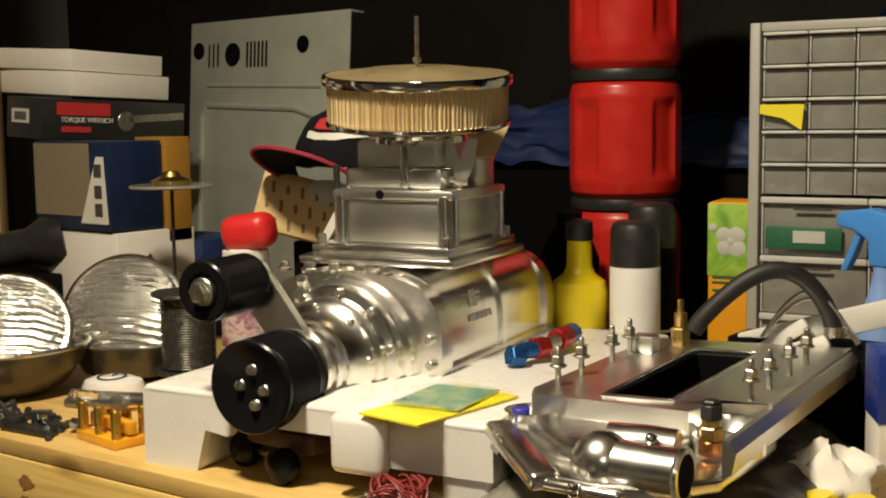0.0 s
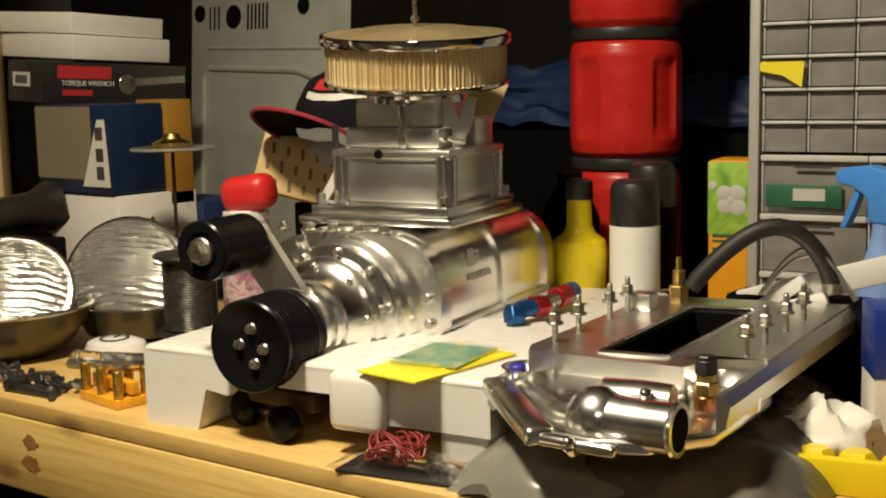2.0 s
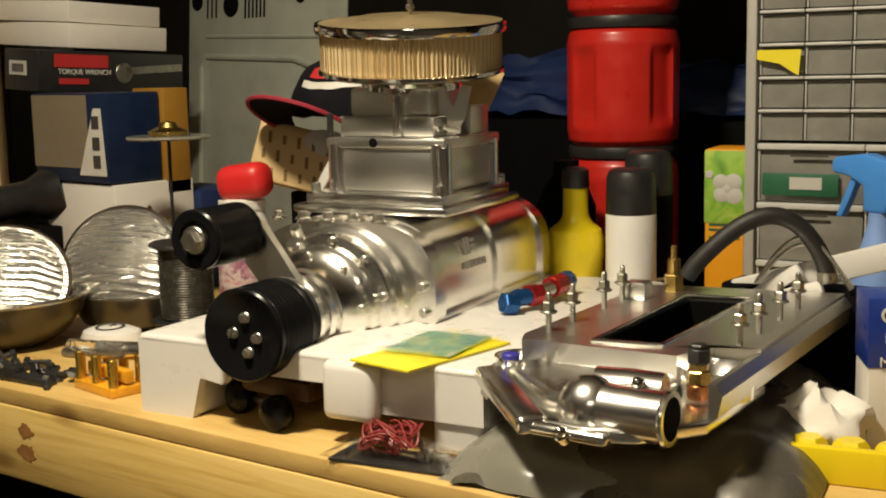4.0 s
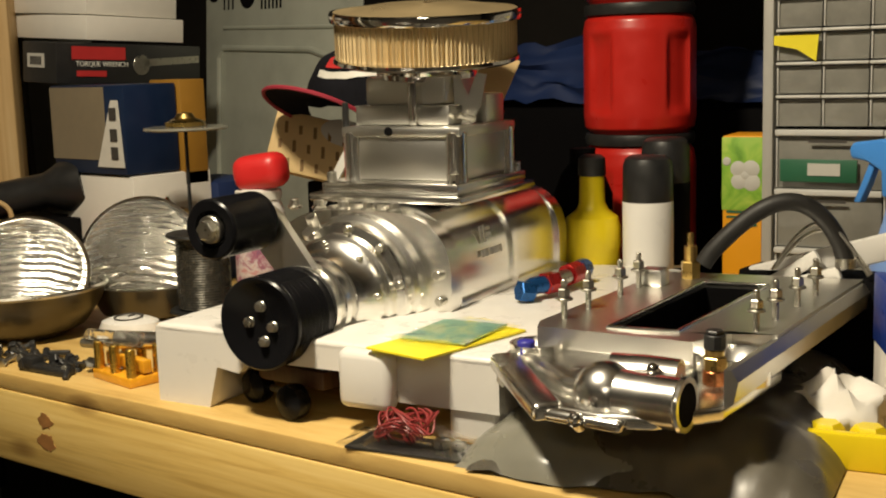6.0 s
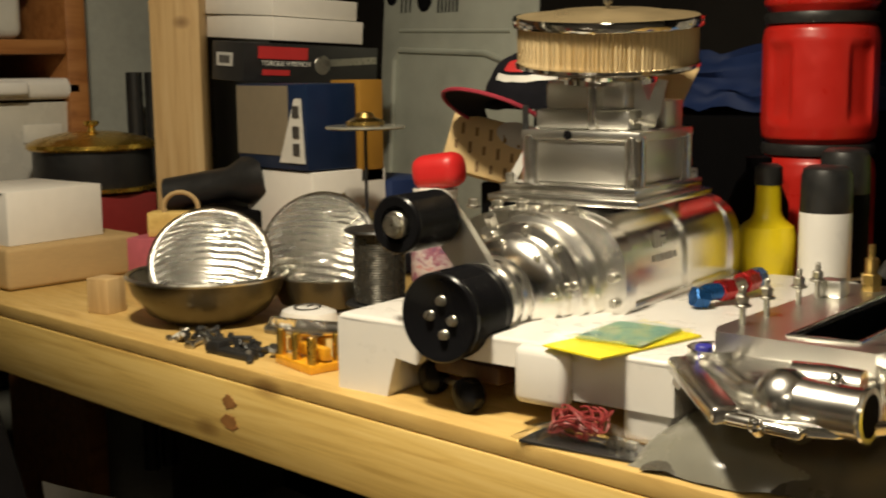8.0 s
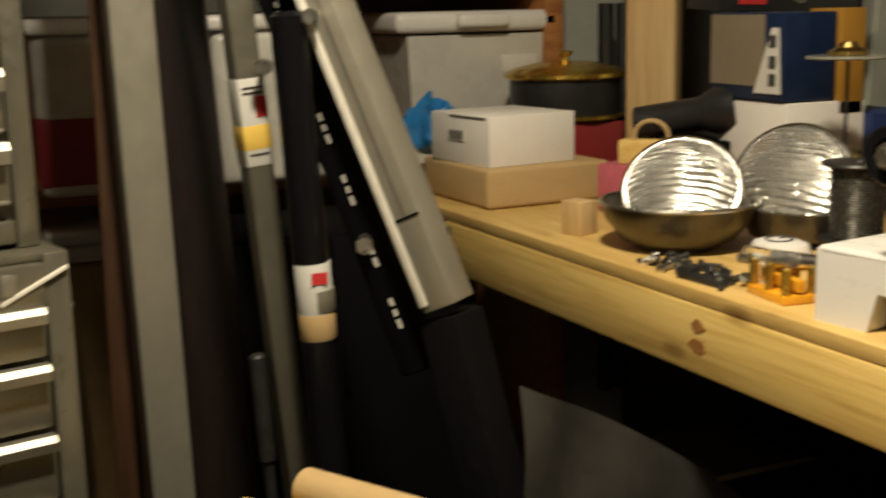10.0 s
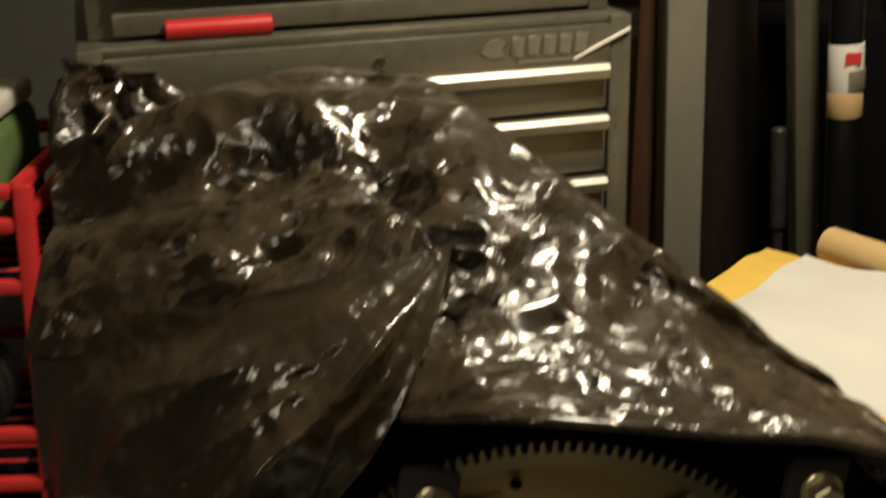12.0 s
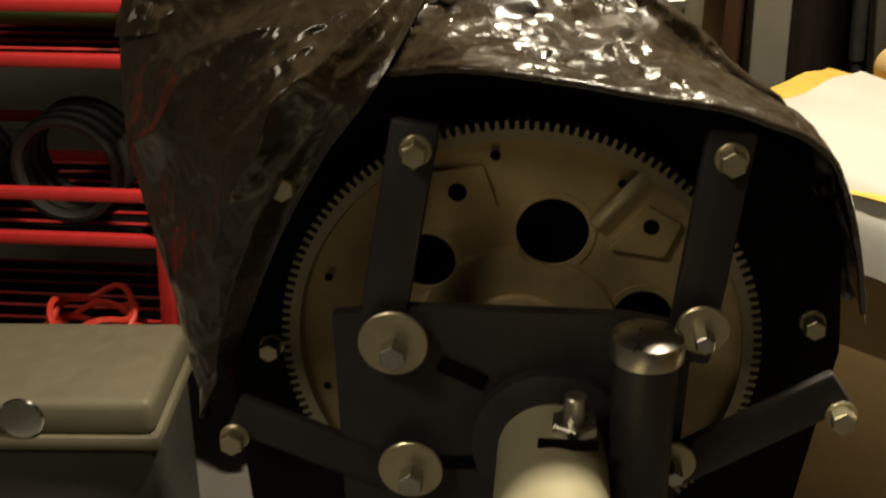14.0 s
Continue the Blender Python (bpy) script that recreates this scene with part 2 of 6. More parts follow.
def print_mix(name, colours, scale, rough=0.45):
    """Blotches of printed colour, as on a photo label."""
    k = Nodes(name)
    f = k.noise(k.coords(), scale, 3, 0.6, 0.8)
    k.link(k.ramp(f, [(0.3 + 0.4 * i / (len(colours) - 1), c) for i, c in enumerate(colours)]), k.b.inputs["Base Color"])
    k.b.inputs["Roughness"].default_value = rough
    return k.m


CAN_PRINT = print_mix("can_label_print", [(0.10, 0.08, 0.16), (0.30, 0.10, 0.16), (0.55, 0.50, 0.50), (0.45, 0.04, 0.06)], 38)
TEAL_PRINT = print_mix("teal_photo_print", [(0.03, 0.08, 0.06), (0.16, 0.36, 0.30), (0.34, 0.42, 0.20), (0.50, 0.56, 0.48)], 45, 0.3)
LEAF_PRINT = print_mix("leaf_print", [(0.10, 0.25, 0.02), (0.24, 0.46, 0.05), (0.46, 0.60, 0.10)], 22)
KNOT = mat("pine_knot", (0.28, 0.13, 0.04), 0.5, 0, 0.4, 90, 0.2)
BAG = bag_film("black_bin_bag_film", 0.04, 0.95)
# same film, smoother, its base colour lowered for the shade on the hanging side
BAG_SOFT = bag_film("shaded_stretched_bag_film", 0.02, 0.16, 0.9, 0.8)

BLACK_GLOSS.node_tree.nodes["Principled BSDF"].inputs["Specular IOR Level"].default_value = 0.14
# specular cut far down so the painted shade stays black under the lamps
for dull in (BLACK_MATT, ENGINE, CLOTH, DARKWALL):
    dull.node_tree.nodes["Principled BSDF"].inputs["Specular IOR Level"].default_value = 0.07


# ---- mesh tools ----
I4 = Matrix.Identity(4)


class Mesh:
    """Collects shaped primitives into one bmesh."""

    def __init__(self):
        self.bm = bmesh.new()

    def add(self, verts, faces, m=I4):
        vs = [self.bm.verts.new(m @ Vector(v)) for v in verts]
        for f in faces:
            try:
                self.bm.faces.new([vs[i] for i in f])
            except ValueError:
                pass
        return self

    def box(self, sx, sy, sz, m=I4, bev=0.0015, seg=2):
        b = bmesh.new()
        bmesh.ops.create_cube(b, size=1, matrix=Matrix.Diagonal((sx, sy, sz, 1)))
        if bev:
            bmesh.ops.bevel(b, geom=b.edges[:], offset=min(bev, 0.45 * min(sx, sy, sz)), segments=seg, profile=0.5, affect="EDGES")
        return self.join(b, m)

    def join(self, b, m=I4):
        idx = {v: i for i, v in enumerate(b.verts)}
        self.add([v.co.copy() for v in b.verts], [[idx[v] for v in f.verts] for f in b.faces], m)
        b.free()
        return self

    def lathe(self, prof, m=I4, seg=32, closed=False):
        """Turns a profile of (radius, height) about the z axis."""
        verts, faces = [], []
        n = len(prof)
        for i in range(seg):
            a = 2 * math.pi * i / seg
            verts += [(r * math.cos(a), r * math.sin(a), z) for r, z in prof]
        for i in range(seg):
            j = (i + 1) % seg
            for k in range(n if closed else n - 1):
                q = (k + 1) % n
                faces.append((i * n + k, j * n + k, j * n + q, i * n + q))
        if not closed:
            for k, flip in ((0, True), (n - 1, False)):
                if prof[k][0] > 1e-6:
                    ring = [i * n + k for i in range(seg)]
                    faces.append(ring[::-1] if flip else ring)
        return self.add(verts, faces, m)

    def cyl(self, r, h, m=I4, seg=24, bev=0.001, r2=None):
        q = r if r2 is None else r2
        b = min(bev, 0.3 * min(r, q), 0.3 * h)
        return self.lathe([(r - b, -h / 2), (r, -h / 2 + b), (q, h / 2 - b), (q - b, h / 2)], m, seg)

    def prism(self, pts, h, m=I4):
        n = len(pts)
        verts = [(x, y, 0) for x, y in pts] + [(x, y, h) for x, y in pts]
        faces = [list(range(n))[::-1], list(range(n, 2 * n))] + [(i, (i + 1) % n, n + (i + 1) % n, n + i) for i in range(n)]
        return self.add(verts, faces, m)

    def slab(self, pts, h, m=I4, bev=0.004):
        """A prism with rounded edges."""
        b = Mesh().prism(pts, h).bm
        bmesh.ops.recalc_face_normals(b, faces=b.faces[:])
        bmesh.ops.bevel(b, geom=b.edges[:], offset=bev, segments=3, profile=0.5, affect="EDGES")
        return self.join(b, m)

    def tube(self, pts, r, m=I4, seg=8, radii=None):
        pts = [Vector(p) for p in pts]
        verts, faces, n = [], [], len(pts)
        side = None
        for i, p in enumerate(pts):
            d = (pts[min(i + 1, n - 1)] - pts[max(i - 1, 0)]).normalized()
            if side is None:
                side = d.orthogonal().normalized()
            side = (side - d * side.dot(d)).normalized()
            up = d.cross(side)
            q = radii[i] if radii else r
            for k in range(seg):
                a = 2 * math.pi * k / seg
                verts.append(p + side * (q * math.cos(a)) + up * (q * math.sin(a)))
        for i in range(n - 1):
            for k in range(seg):
                k2 = (k + 1) % seg
                faces.append((i * seg + k, i * seg + k2, (i + 1) * seg + k2, (i + 1) * seg + k))
        faces += [list(range(seg))[::-1], list(range((n - 1) * seg, n * seg))]
        return self.add(verts, faces, m)

    def ball(self, r, m=I4, seg=16):
        return self.lathe([(r * math.sin(math.pi * i / 10), -r * math.cos(math.pi * i / 10)) for i in range(11)], m, seg)

    def sheet(self, nu, nv, fn, m=I4, thick=0.0):
        """A grid of (u, v) in 0..1 shaped by fn."""
        verts = [fn(i / (nu - 1), j / (nv - 1)) for i in range(nu) for j in range(nv)]
        faces = [(i * nv + j, (i + 1) * nv + j, (i + 1) * nv + j + 1, i * nv + j + 1) for i in range(nu - 1) for j in range(nv - 1)]
        return self.add(verts, faces, m)


TURN_X = pose(0, 0, 0, 0, 90, 0)    # z axis to +x
TURN_Y = pose(0, 0, 0, -90, 0, 0)   # z axis to +y


def part(name, mesh, material, parent=None, label="", world=False, sharp=35):
    bm = mesh.bm
    if world and parent is not None:
        bm.transform(parent.matrix_basis.inverted() if parent.parent is None else (parent.parent.matrix_basis @ parent.matrix_basis).inverted())
    bmesh.ops.recalc_face_normals(bm, faces=bm.faces[:])
    me = bpy.data.meshes.new(name)
    bm.to_mesh(me)
    bm.free()
    me.materials.append(material)
    me.polygons.foreach_set("use_smooth", [True] * len(me.polygons))
    me.set_sharp_from_angle(angle=radians(sharp))
    ob = new(name, me)
    if parent is not None:
        ob.parent = parent
    return tagged(ob, label) if label else ob


def thing(name, label, category, m=I4, group="", kind=""):
    ob = new(name)
    ob.empty_display_size = 0.05
    ob.matrix_basis = m
    return tagged(ob, label, category, group, kind)


def solo(name, mesh, material, label, category, m=I4, group="", kind="", sharp=35):
    ob = part(name, mesh, material, None, "", False, sharp)
    ob.matrix_basis = m
    return tagged(ob, label, category, group, kind)


def words(name, text, size, m, material, parent, depth=0.0006):
    """Lettering as a mesh: it reads along the local x axis and stands off along z."""
    cu = bpy.data.curves.new(name, "FONT")
    cu.body, cu.size, cu.extrude, cu.align_x, cu.align_y = text, size, depth, "CENTER", "CENTER"
    tmp = new(name + "_tmp", cu)
    bpy.context.view_layer.update()
    me = bpy.data.meshes.new_from_object(tmp)
    bpy.data.objects.remove(tmp)
    me.materials.clear()
    me.materials.append(material)
    ob = new(name, me)
    ob.parent, ob.matrix_basis = parent, m
    return ob


def wob(p, s, a):
    return noise.noise(Vector(p) * s) * a


# ---- room ----
def setting(name, mesh, material, label, category):
    return tagged(part(name, mesh, material), label, category, "", "structure")


setting("floor", Mesh().box(7, 6, 0.1, pose(-1.0, -0.4, -0.05), 0), CONCRETE, "dusty grey concrete garage floor", "floor")
setting("wall_north", Mesh().box(7.2, 0.15, 2.6, pose(-1.0, 2.25, 1.3), 0), DARKWALL, "board wall behind the bench, coloured near-black for shade", "wall")
setting("wall_west", Mesh().box(0.15, 4.8, 2.6, pose(-3.05, -0.2, 1.3), 0), BLOCK, "grey painted block wall", "wall")
# out of view: these close the room and bounce light back
setting("wall_south", Mesh().box(7.2, 0.15, 2.6, pose(-1.0, -2.7, 1.3), 0), FILLWALL, "unseen garage wall, toned to fill and reflect light", "wall")
setting("wall_east", Mesh().box(0.15, 4.8, 2.6, pose(2.3, -0.2, 1.3), 0), FILLWALL, "unseen garage wall, toned to fill and reflect light", "wall")
setting("ceiling", Mesh().box(7.2, 5.4, 0.1, pose(-1.0, -0.2, 2.65), 0), CEIL, "plain unseen garage ceiling, lightened to reflect light", "ceiling")

lampfix = thing("ceiling_lamp", "small square ceiling lamp over the workbench", "lamp", pose(-0.75, 0.35, 2.6))
part("housing", Mesh().box(0.2, 0.2, 0.04, pose(0, 0, -0.02)), GREY_PAINT, lampfix)
part("stem", Mesh().cyl(0.008, 0.22, pose(0, 0, -0.15)), GREY_PAINT, lampfix)
part("shade", Mesh().lathe([(0.03, -0.245), (0.10, -0.285), (0.105, -0.285), (0.035, -0.24)], seg=24, closed=True), GREY_PAINT, lampfix)

# ---- workbench ----
TOP = 0.92
bench = thing("workbench", "pine workbench with a plywood top and knotty front board", "workbench", pose(-1.2, 0.857, 0, 0, 0, 2.5))
part("worktop", Mesh().box(3.4, 0.946, 0.02, pose(0.55, 0.4775, TOP - 0.01), 0.002), PLY, bench)
part("front_board", Mesh().box(3.36, 0.038, 0.092, pose(0.55, 0.022, TOP - 0.0665), 0.004), PINE, bench)
part("back_board", Mesh().box(3.36, 0.038, 0.092, pose(0.55, 0.92, TOP - 0.0665), 0.003), PINE, bench)
for lx in (-0.62, 0.6, 1.9):
    for ly in ((0.85,) if lx < 0 else (0.09, 0.85)):
        part("leg", Mesh().box(0.089, 0.089, TOP - 0.021, pose(lx + 0.2, ly, (TOP - 0.021) / 2), 0.003), PINE_UP, bench)
part("lower_shelf", Mesh().box(2.9, 0.7, 0.018, pose(0.7, 0.5, 0.30), 0.002), PLY, bench)
for kx, kz, kr in ((-0.045, 0.872, 0.010), (-0.045, 0.845, 0.013), (0.62, 0.852, 0.013)):
    ring = [(kr * (1 + wob((math.cos(a) * 2, math.sin(a) * 2, kx * 9 + kz * 50), 1.3, 0.7)) * math.cos(a) * 1.15, kr * (1 + wob((math.cos(a) * 2, math.sin(a) * 2, kz * 70), 1.3, 0.7)) * math.sin(a) * 0.85) for a in [0.3 * q for q in range(21)]]
    part("knot", Mesh().prism(ring, 0.0008, pose(kx, 0.0032, kz, 90, 0, 0)), KNOT, bench)

post = setting("post", Mesh().box(0.098, 0.05, 1.72, pose(-2.03, 1.29, TOP + 0.86, 0, 0, 40), 0.004), PINE_UP, "bare pine post rising behind the workbench", "post")

# ---- white tray under the blower ----
TZ = 1.008
tray = thing("plastic_tray", "white moulded plastic tray standing upside down on the workbench", "tray", pose(-1.060, 0.886, TOP, 0, 0, 9.3))
H = TZ - TOP
part("deck", Mesh().box(0.425, 0.52, 0.012, pose(0.2125, 0.262, H - 0.006), 0.005, 3), WHITE, tray)
arch = [(0, 0), (0.072, 0), (0.085, 0.046), (0.115, 0.042), (0.128, 0.058), (0.255, 0.058), (0.262, 0.034), (0.425, 0.034), (0.425, H - 0.004), (0, H - 0.004)]
part("front_lip", Mesh().prism([(x, z) for x, z in arch], 0.012, pose(0, 0.014, 0, 90, 0, 0)), WHITE, tray)
part("left_side", Mesh().box(0.012, 0.50, H - 0.004, pose(0.006, 0.265, (H - 0.004) / 2), 0.004), WHITE, tray)
part("right_side", Mesh().box(0.012, 0.50, H - 0.004, pose(0.419, 0.265, (H - 0.004) / 2), 0.004), WHITE, tray)
part("corner_block", Mesh().box(0.075, 0.06, H - 0.008, pose(0.0385, 0.036, (H - 0.008) / 2), 0.008, 3), WHITE, tray)
part("corner_block", Mesh().box(0.055, 0.05, H - 0.008, pose(0.394, 0.031, (H - 0.008) / 2), 0.008, 3), WHITE, tray)
part("front_pad", Mesh().box(0.062, 0.022, 0.060, pose(0.283, -0.004, H - 0.032), 0.009, 3), WHITE, tray)
part("back_lip", Mesh().box(0.40, 0.012, H - 0.004, pose(0.2125, 0.515, (H - 0.004) / 2), 0.004), WHITE, tray)

# ---- blower ----
BX = pose(-0.889, 0.885, 0, 0, 0, 11)
blower = thing("supercharger", "polished aluminium supercharger with carburettor and round air filter", "supercharger", BX)
AZ = 1.032


def lobe(w, h, n=28):
    """Rounded section of the rotor case, flat below."""
    pts = []
    for i in range(n + 1):
        a = math.pi * i / n
        c, s = math.cos(a), math.sin(a)
        pts.append((w * math.copysign(abs(c) ** 0.62, c), h * abs(s) ** 0.66))
    return pts


def section(y0, y1, w, ztop, zbot):
    pts = [(x, z) for x, z in lobe(w, ztop - AZ)]
    pts = [(x, AZ + z) for x, z in pts] + [(-w * 0.98, zbot + 0.02), (-w * 0.80, zbot), (w * 0.80, zbot), (w * 0.98, zbot + 0.02)]
    return Mesh().prism([(x, z) for x, z in pts], y1 - y0, pose(0, y1, 0, 90, 0, 0))


case = part("rotor_case", section(0.222, 0.505, 0.112, 1.122, 0.968), ALU, blower, "polished aluminium rotor case", sharp=50)
part("front_cover", section(0.196, 0.222, 0.118, 1.118, 0.966), ALU, blower, sharp=50)
part("rear_cover", section(0.505, 0.53, 0.117, 1.12, 0.966), ALU, blower, sharp=50)
part("case_band", section(0.365, 0.377, 0.116, 1.124, 0.968), ALU, blower, sharp=50)
part("left_foot", Mesh().box(0.025, 0.30, 0.03, pose(-0.112, 0.36, 0.982), 0.004), ALU_CUT, blower)
part("right_foot", Mesh().box(0.03, 0.30, 0.018, pose(0.108, 0.365, 1.019 - 0.028), 0.004), ALU_CUT, blower)
part("base_flange", Mesh().box(0.23, 0.31, 0.014, pose(0, 0.365, TZ + 0.006 - 0.03 + 0.025), 0.003), ALU_CUT, blower)
sn = [(0.0, 0.05), (0.036, 0.05), (0.039, 0.060), (0.040, 0.076), (0.045, 0.078), (0.045, 0.086), (0.041, 0.088), (0.041, 0.094), (0.046, 0.096), (0.047, 0.104), (0.043, 0.106), (0.043, 0.111),
      (0.049, 0.113), (0.052, 0.124), (0.058, 0.134), (0.064, 0.138), (0.064, 0.147), (0.068, 0.149), (0.069, 0.160), (0.078, 0.163), (0.080, 0.170), (0.080, 0.180), (0.086, 0.183), (0.088, 0.199)]
part("snout", Mesh().lathe(sn, pose(0, 0, AZ - 0.004) @ TURN_Y, 56), ALU, blower, "stepped polished drive snout")
for i in range(10):
    a = 2 * math.pi * i / 10 + 0.2
    part("snout_bolt", Mesh().cyl(0.0048, 0.008, pose(0.074 * math.cos(a), 0.160, AZ - 0.004 + 0.074 * math.sin(a)) @ TURN_Y, 10), STEEL, blower)
for i in range(8):
    a = 2 * math.pi * i / 8 + 0.1
    part("collar_bolt", Mesh().cyl(0.0036, 0.006, pose(0.061 * math.cos(a), 0.134, AZ - 0.004 + 0.061 * math.sin(a)) @ TURN_Y, 8), STEEL, blower)
for i in range(5):
    part("cover_bolt", Mesh().cyl(0.006, 0.012, pose(-0.095 + 0.034 * i, 0.208, 1.121), 10).cyl(0.009, 0.003, pose(-0.095 + 0.034 * i, 0.208, 1.118), 12), STEEL, blower)
for i in range(4):
    a = 0.25 - 0.42 * i
    part("cover_bolt", Mesh().cyl(0.0055, 0.01, pose(0.106 * math.cos(a), 0.194, AZ + 0.07 * math.sin(a)) @ TURN_Y, 10), STEEL, blower)
part("breather", Mesh().cyl(0.007, 0.02, pose(-0.045, 0.172, 1.105, 30), 6).cyl(0.011, 0.008, pose(-0.045, 0.168, 1.094, 30), 12), STEEL, blower)

# drive pulley and idler
pr = 0.0485
pulley = part("drive_pulley", Mesh().lathe([(0.0, 0.004), (0.036, 0.004), (0.041, 0.001), (pr - 0.002, 0.0), (pr, 0.002), (pr, 0.005)] +
              [(pr - (0.0012 if i % 2 else 0.0), 0.006 + 0.0032 * i) for i in range(18)] + [(pr, 0.068), (pr - 0.002, 0.070), (0.03, 0.070)], pose(0, 0, AZ - 0.006) @ TURN_Y, 56), BLACK_GLOSS, blower, "black anodised ribbed drive pulley")
for dx, dz in ((0.002, 0.018), (-0.013, 0.001), (0.016, -0.002), (0.005, -0.018)):
    part("pulley_bolt", Mesh().cyl(0.0052, 0.008, pose(dx, 0.002, AZ - 0.006 + dz) @ TURN_Y, 6).cyl(0.0060, 0.003, pose(dx, 0.004, AZ - 0.006 + dz) @ TURN_Y, 14), STEEL, pulley)
IX, IZ, ir = -0.051, 1.121, 0.0315
idler = part("idler_pulley", Mesh().lathe([(0.0, 0.006), (0.017, 0.006), (0.020, 0.001), (ir - 0.002, 0.0), (ir, 0.002)] +
             [(ir - (0.0010 if i % 2 else 0.0), 0.005 + 0.0032 * i) for i in range(21)] + [(ir, 0.074), (ir - 0.002, 0.076), (0.012, 0.076)], pose(IX, -0.004, IZ) @ TURN_Y, 48), BLACK_GLOSS, blower, "black anodised idler pulley")
part("idler_bolt", Mesh().cyl(0.0145, 0.008, pose(IX, -0.002, IZ) @ TURN_Y, 28).cyl(0.0105, 0.012, pose(IX, -0.008, IZ) @ TURN_Y, 6), STEEL, idler)
arm = Mesh()
arm.prism([(IX - 0.016, IZ + 0.012), (IX + 0.006, IZ + 0.018), (IX + 0.024, IZ + 0.006), (0.014, AZ + 0.040), (0.024, AZ + 0.02), (-0.030, AZ + 0.018), (-0.034, AZ + 0.034), (IX - 0.016, IZ - 0.016)], 0.011, pose(0, 0.090, 0, 90, 0, 0))
part("idler_arm", arm, ALU_CUT, blower, "machined aluminium idler arm")

# adapter, carburettor base and air filter
part("adapter_plate", Mesh().box(0.205, 0.205, 0.010, pose(0.012, 0.333, 1.127), 0.003).box(0.184, 0.186, 0.013, pose(0.014, 0.333, 1.1385), 0.003), ALU, blower)
for sx in (-1, 1):
    for sy in (-1, 1):
        part("plate_bolt", Mesh().cyl(0.0058, 0.012, pose(0.014 + 0.083 * sx, 0.333 + 0.083 * sy, 1.150), 8), STEEL, blower)
cb = Mesh().box(0.150, 0.140, 0.052, pose(0.020, 0.335, 1.171), 0.004)
cb.box(0.160, 0.150, 0.012, pose(0.020, 0.335, 1.2025), 0.003)
part("carburettor_base", cb, ALU_CUT, blower)
for sx in (-1, 1):
    for sy in (-1, 1):
        part("corner_boss", Mesh().cyl(0.0125, 0.060, pose(0.020 + 0.069 * sx, 0.335 + 0.064 * sy, 1.173), 16, 0.002), ALU, blower)
part("base_hole", Mesh().cyl(0.0055, 0.003, pose(0.006, 0.2595, 1.203) @ TURN_Y, 12), BLACK_MATT, blower)
part("carburettor_body", Mesh().box(0.128, 0.118, 0.024, pose(0.012, 0.34, 1.2205), 0.004).box(0.110, 0.104, 0.034, pose(0.012, 0.342, 1.249), 0.005), ALU_CUT, blower)
for sx, h in ((0.030, 0.052),):
    part("body_web", Mesh().box(0.012, 0.02, h, pose(sx, 0.284, 1.209 + h / 2), 0.003), ALU, blower)
part("vent_stub", Mesh().cyl(0.004, 0.03, pose(-0.062, 0.275, 1.222), 10), BLACK, blower)
lev = Mesh().prism([(0, 0), (0.012, -0.002), (0.026, 0.02), (0.034, 0.058), (0.022, 0.060), (0.012, 0.034), (0.002, 0.058), (-0.012, 0.056), (-0.004, 0.02)], 0.006, pose(0.070, 0.318, 1.208, 90, 0, 20))
part("throttle_lever", lev, ALU_CUT, blower)
part("linkage_rod", Mesh().tube([(0.07, 0.30, 1.215), (0.085, 0.29, 1.22), (0.10, 0.30, 1.215)], 0.0035), STEEL, blower)
part("throttle_block", Mesh().box(0.03, 0.05, 0.035, pose(0.075, 0.375, 1.225), 0.003), ALU_CUT, blower)
FT = pose(0.013, 0.345, 1.272) @ Matrix.Rotation(radians(6.5), 4, (0.88, 0.476, 0.0))
part("filter_throat", Mesh().lathe([(0.05, -0.010), (0.062, -0.006), (0.062, 0.0), (0.058, 0.004), (0.075, 0.010), (0.09, 0.013)], FT, 40), CHROME, blower)
FR = 0.113
part("filter_base", Mesh().lathe([(0.05, 0.012), (FR - 0.006, 0.010), (FR, 0.013), (FR, 0.017), (FR - 0.004, 0.019), (0.05, 0.019)], FT, 64), CHROME, blower)
pleats = Mesh()
NP = 130
pv, pf = [], []
for i in range(2 * NP):
    a = math.pi * i / NP
    r = FR - (0.004 if i % 2 else 0.009)
    pv += [(r * math.cos(a), r * math.sin(a), 0.018), (r * math.cos(a), r * math.sin(a), 0.063)]
for i in range(2 * NP):
    j = (i + 1) % (2 * NP)
    pf.append((2 * i, 2 * j, 2 * j + 1, 2 * i + 1))
pleats.add(pv, pf, FT)
part("filter_element", pleats, FILTER, blower, "pleated cream paper filter element", sharp=10)
mesh_net = Mesh()
for i in range(90):
    a = 2 * math.pi * i / 90
    mesh_net.tube([(FR * 0.972 * math.cos(a), FR * 0.972 * math.sin(a), 0.018), (FR * 0.972 * math.cos(a), FR * 0.972 * math.sin(a), 0.061)], 0.0006, FT, 4)
tagged(part("filter_wire", mesh_net, GOLDTOP, blower), kind="stuff")
part("filter_lid", Mesh().lathe([(FR + 0.001, 0.061), (FR + 0.002, 0.062), (FR + 0.002, 0.072), (FR - 0.003, 0.074), (FR - 0.02, 0.0735), (0.080, 0.077), (0.060, 0.080), (0.02, 0.081), (0.0, 0.081)], FT, 64), GOLDTOP, blower, "dusty chrome air filter lid")
part("filter_band", Mesh().lathe([(FR + 0.0025, 0.0615), (FR + 0.0035, 0.0645), (FR + 0.0035, 0.0705), (FR + 0.0025, 0.0735)], FT, 64), CHROME, blower)
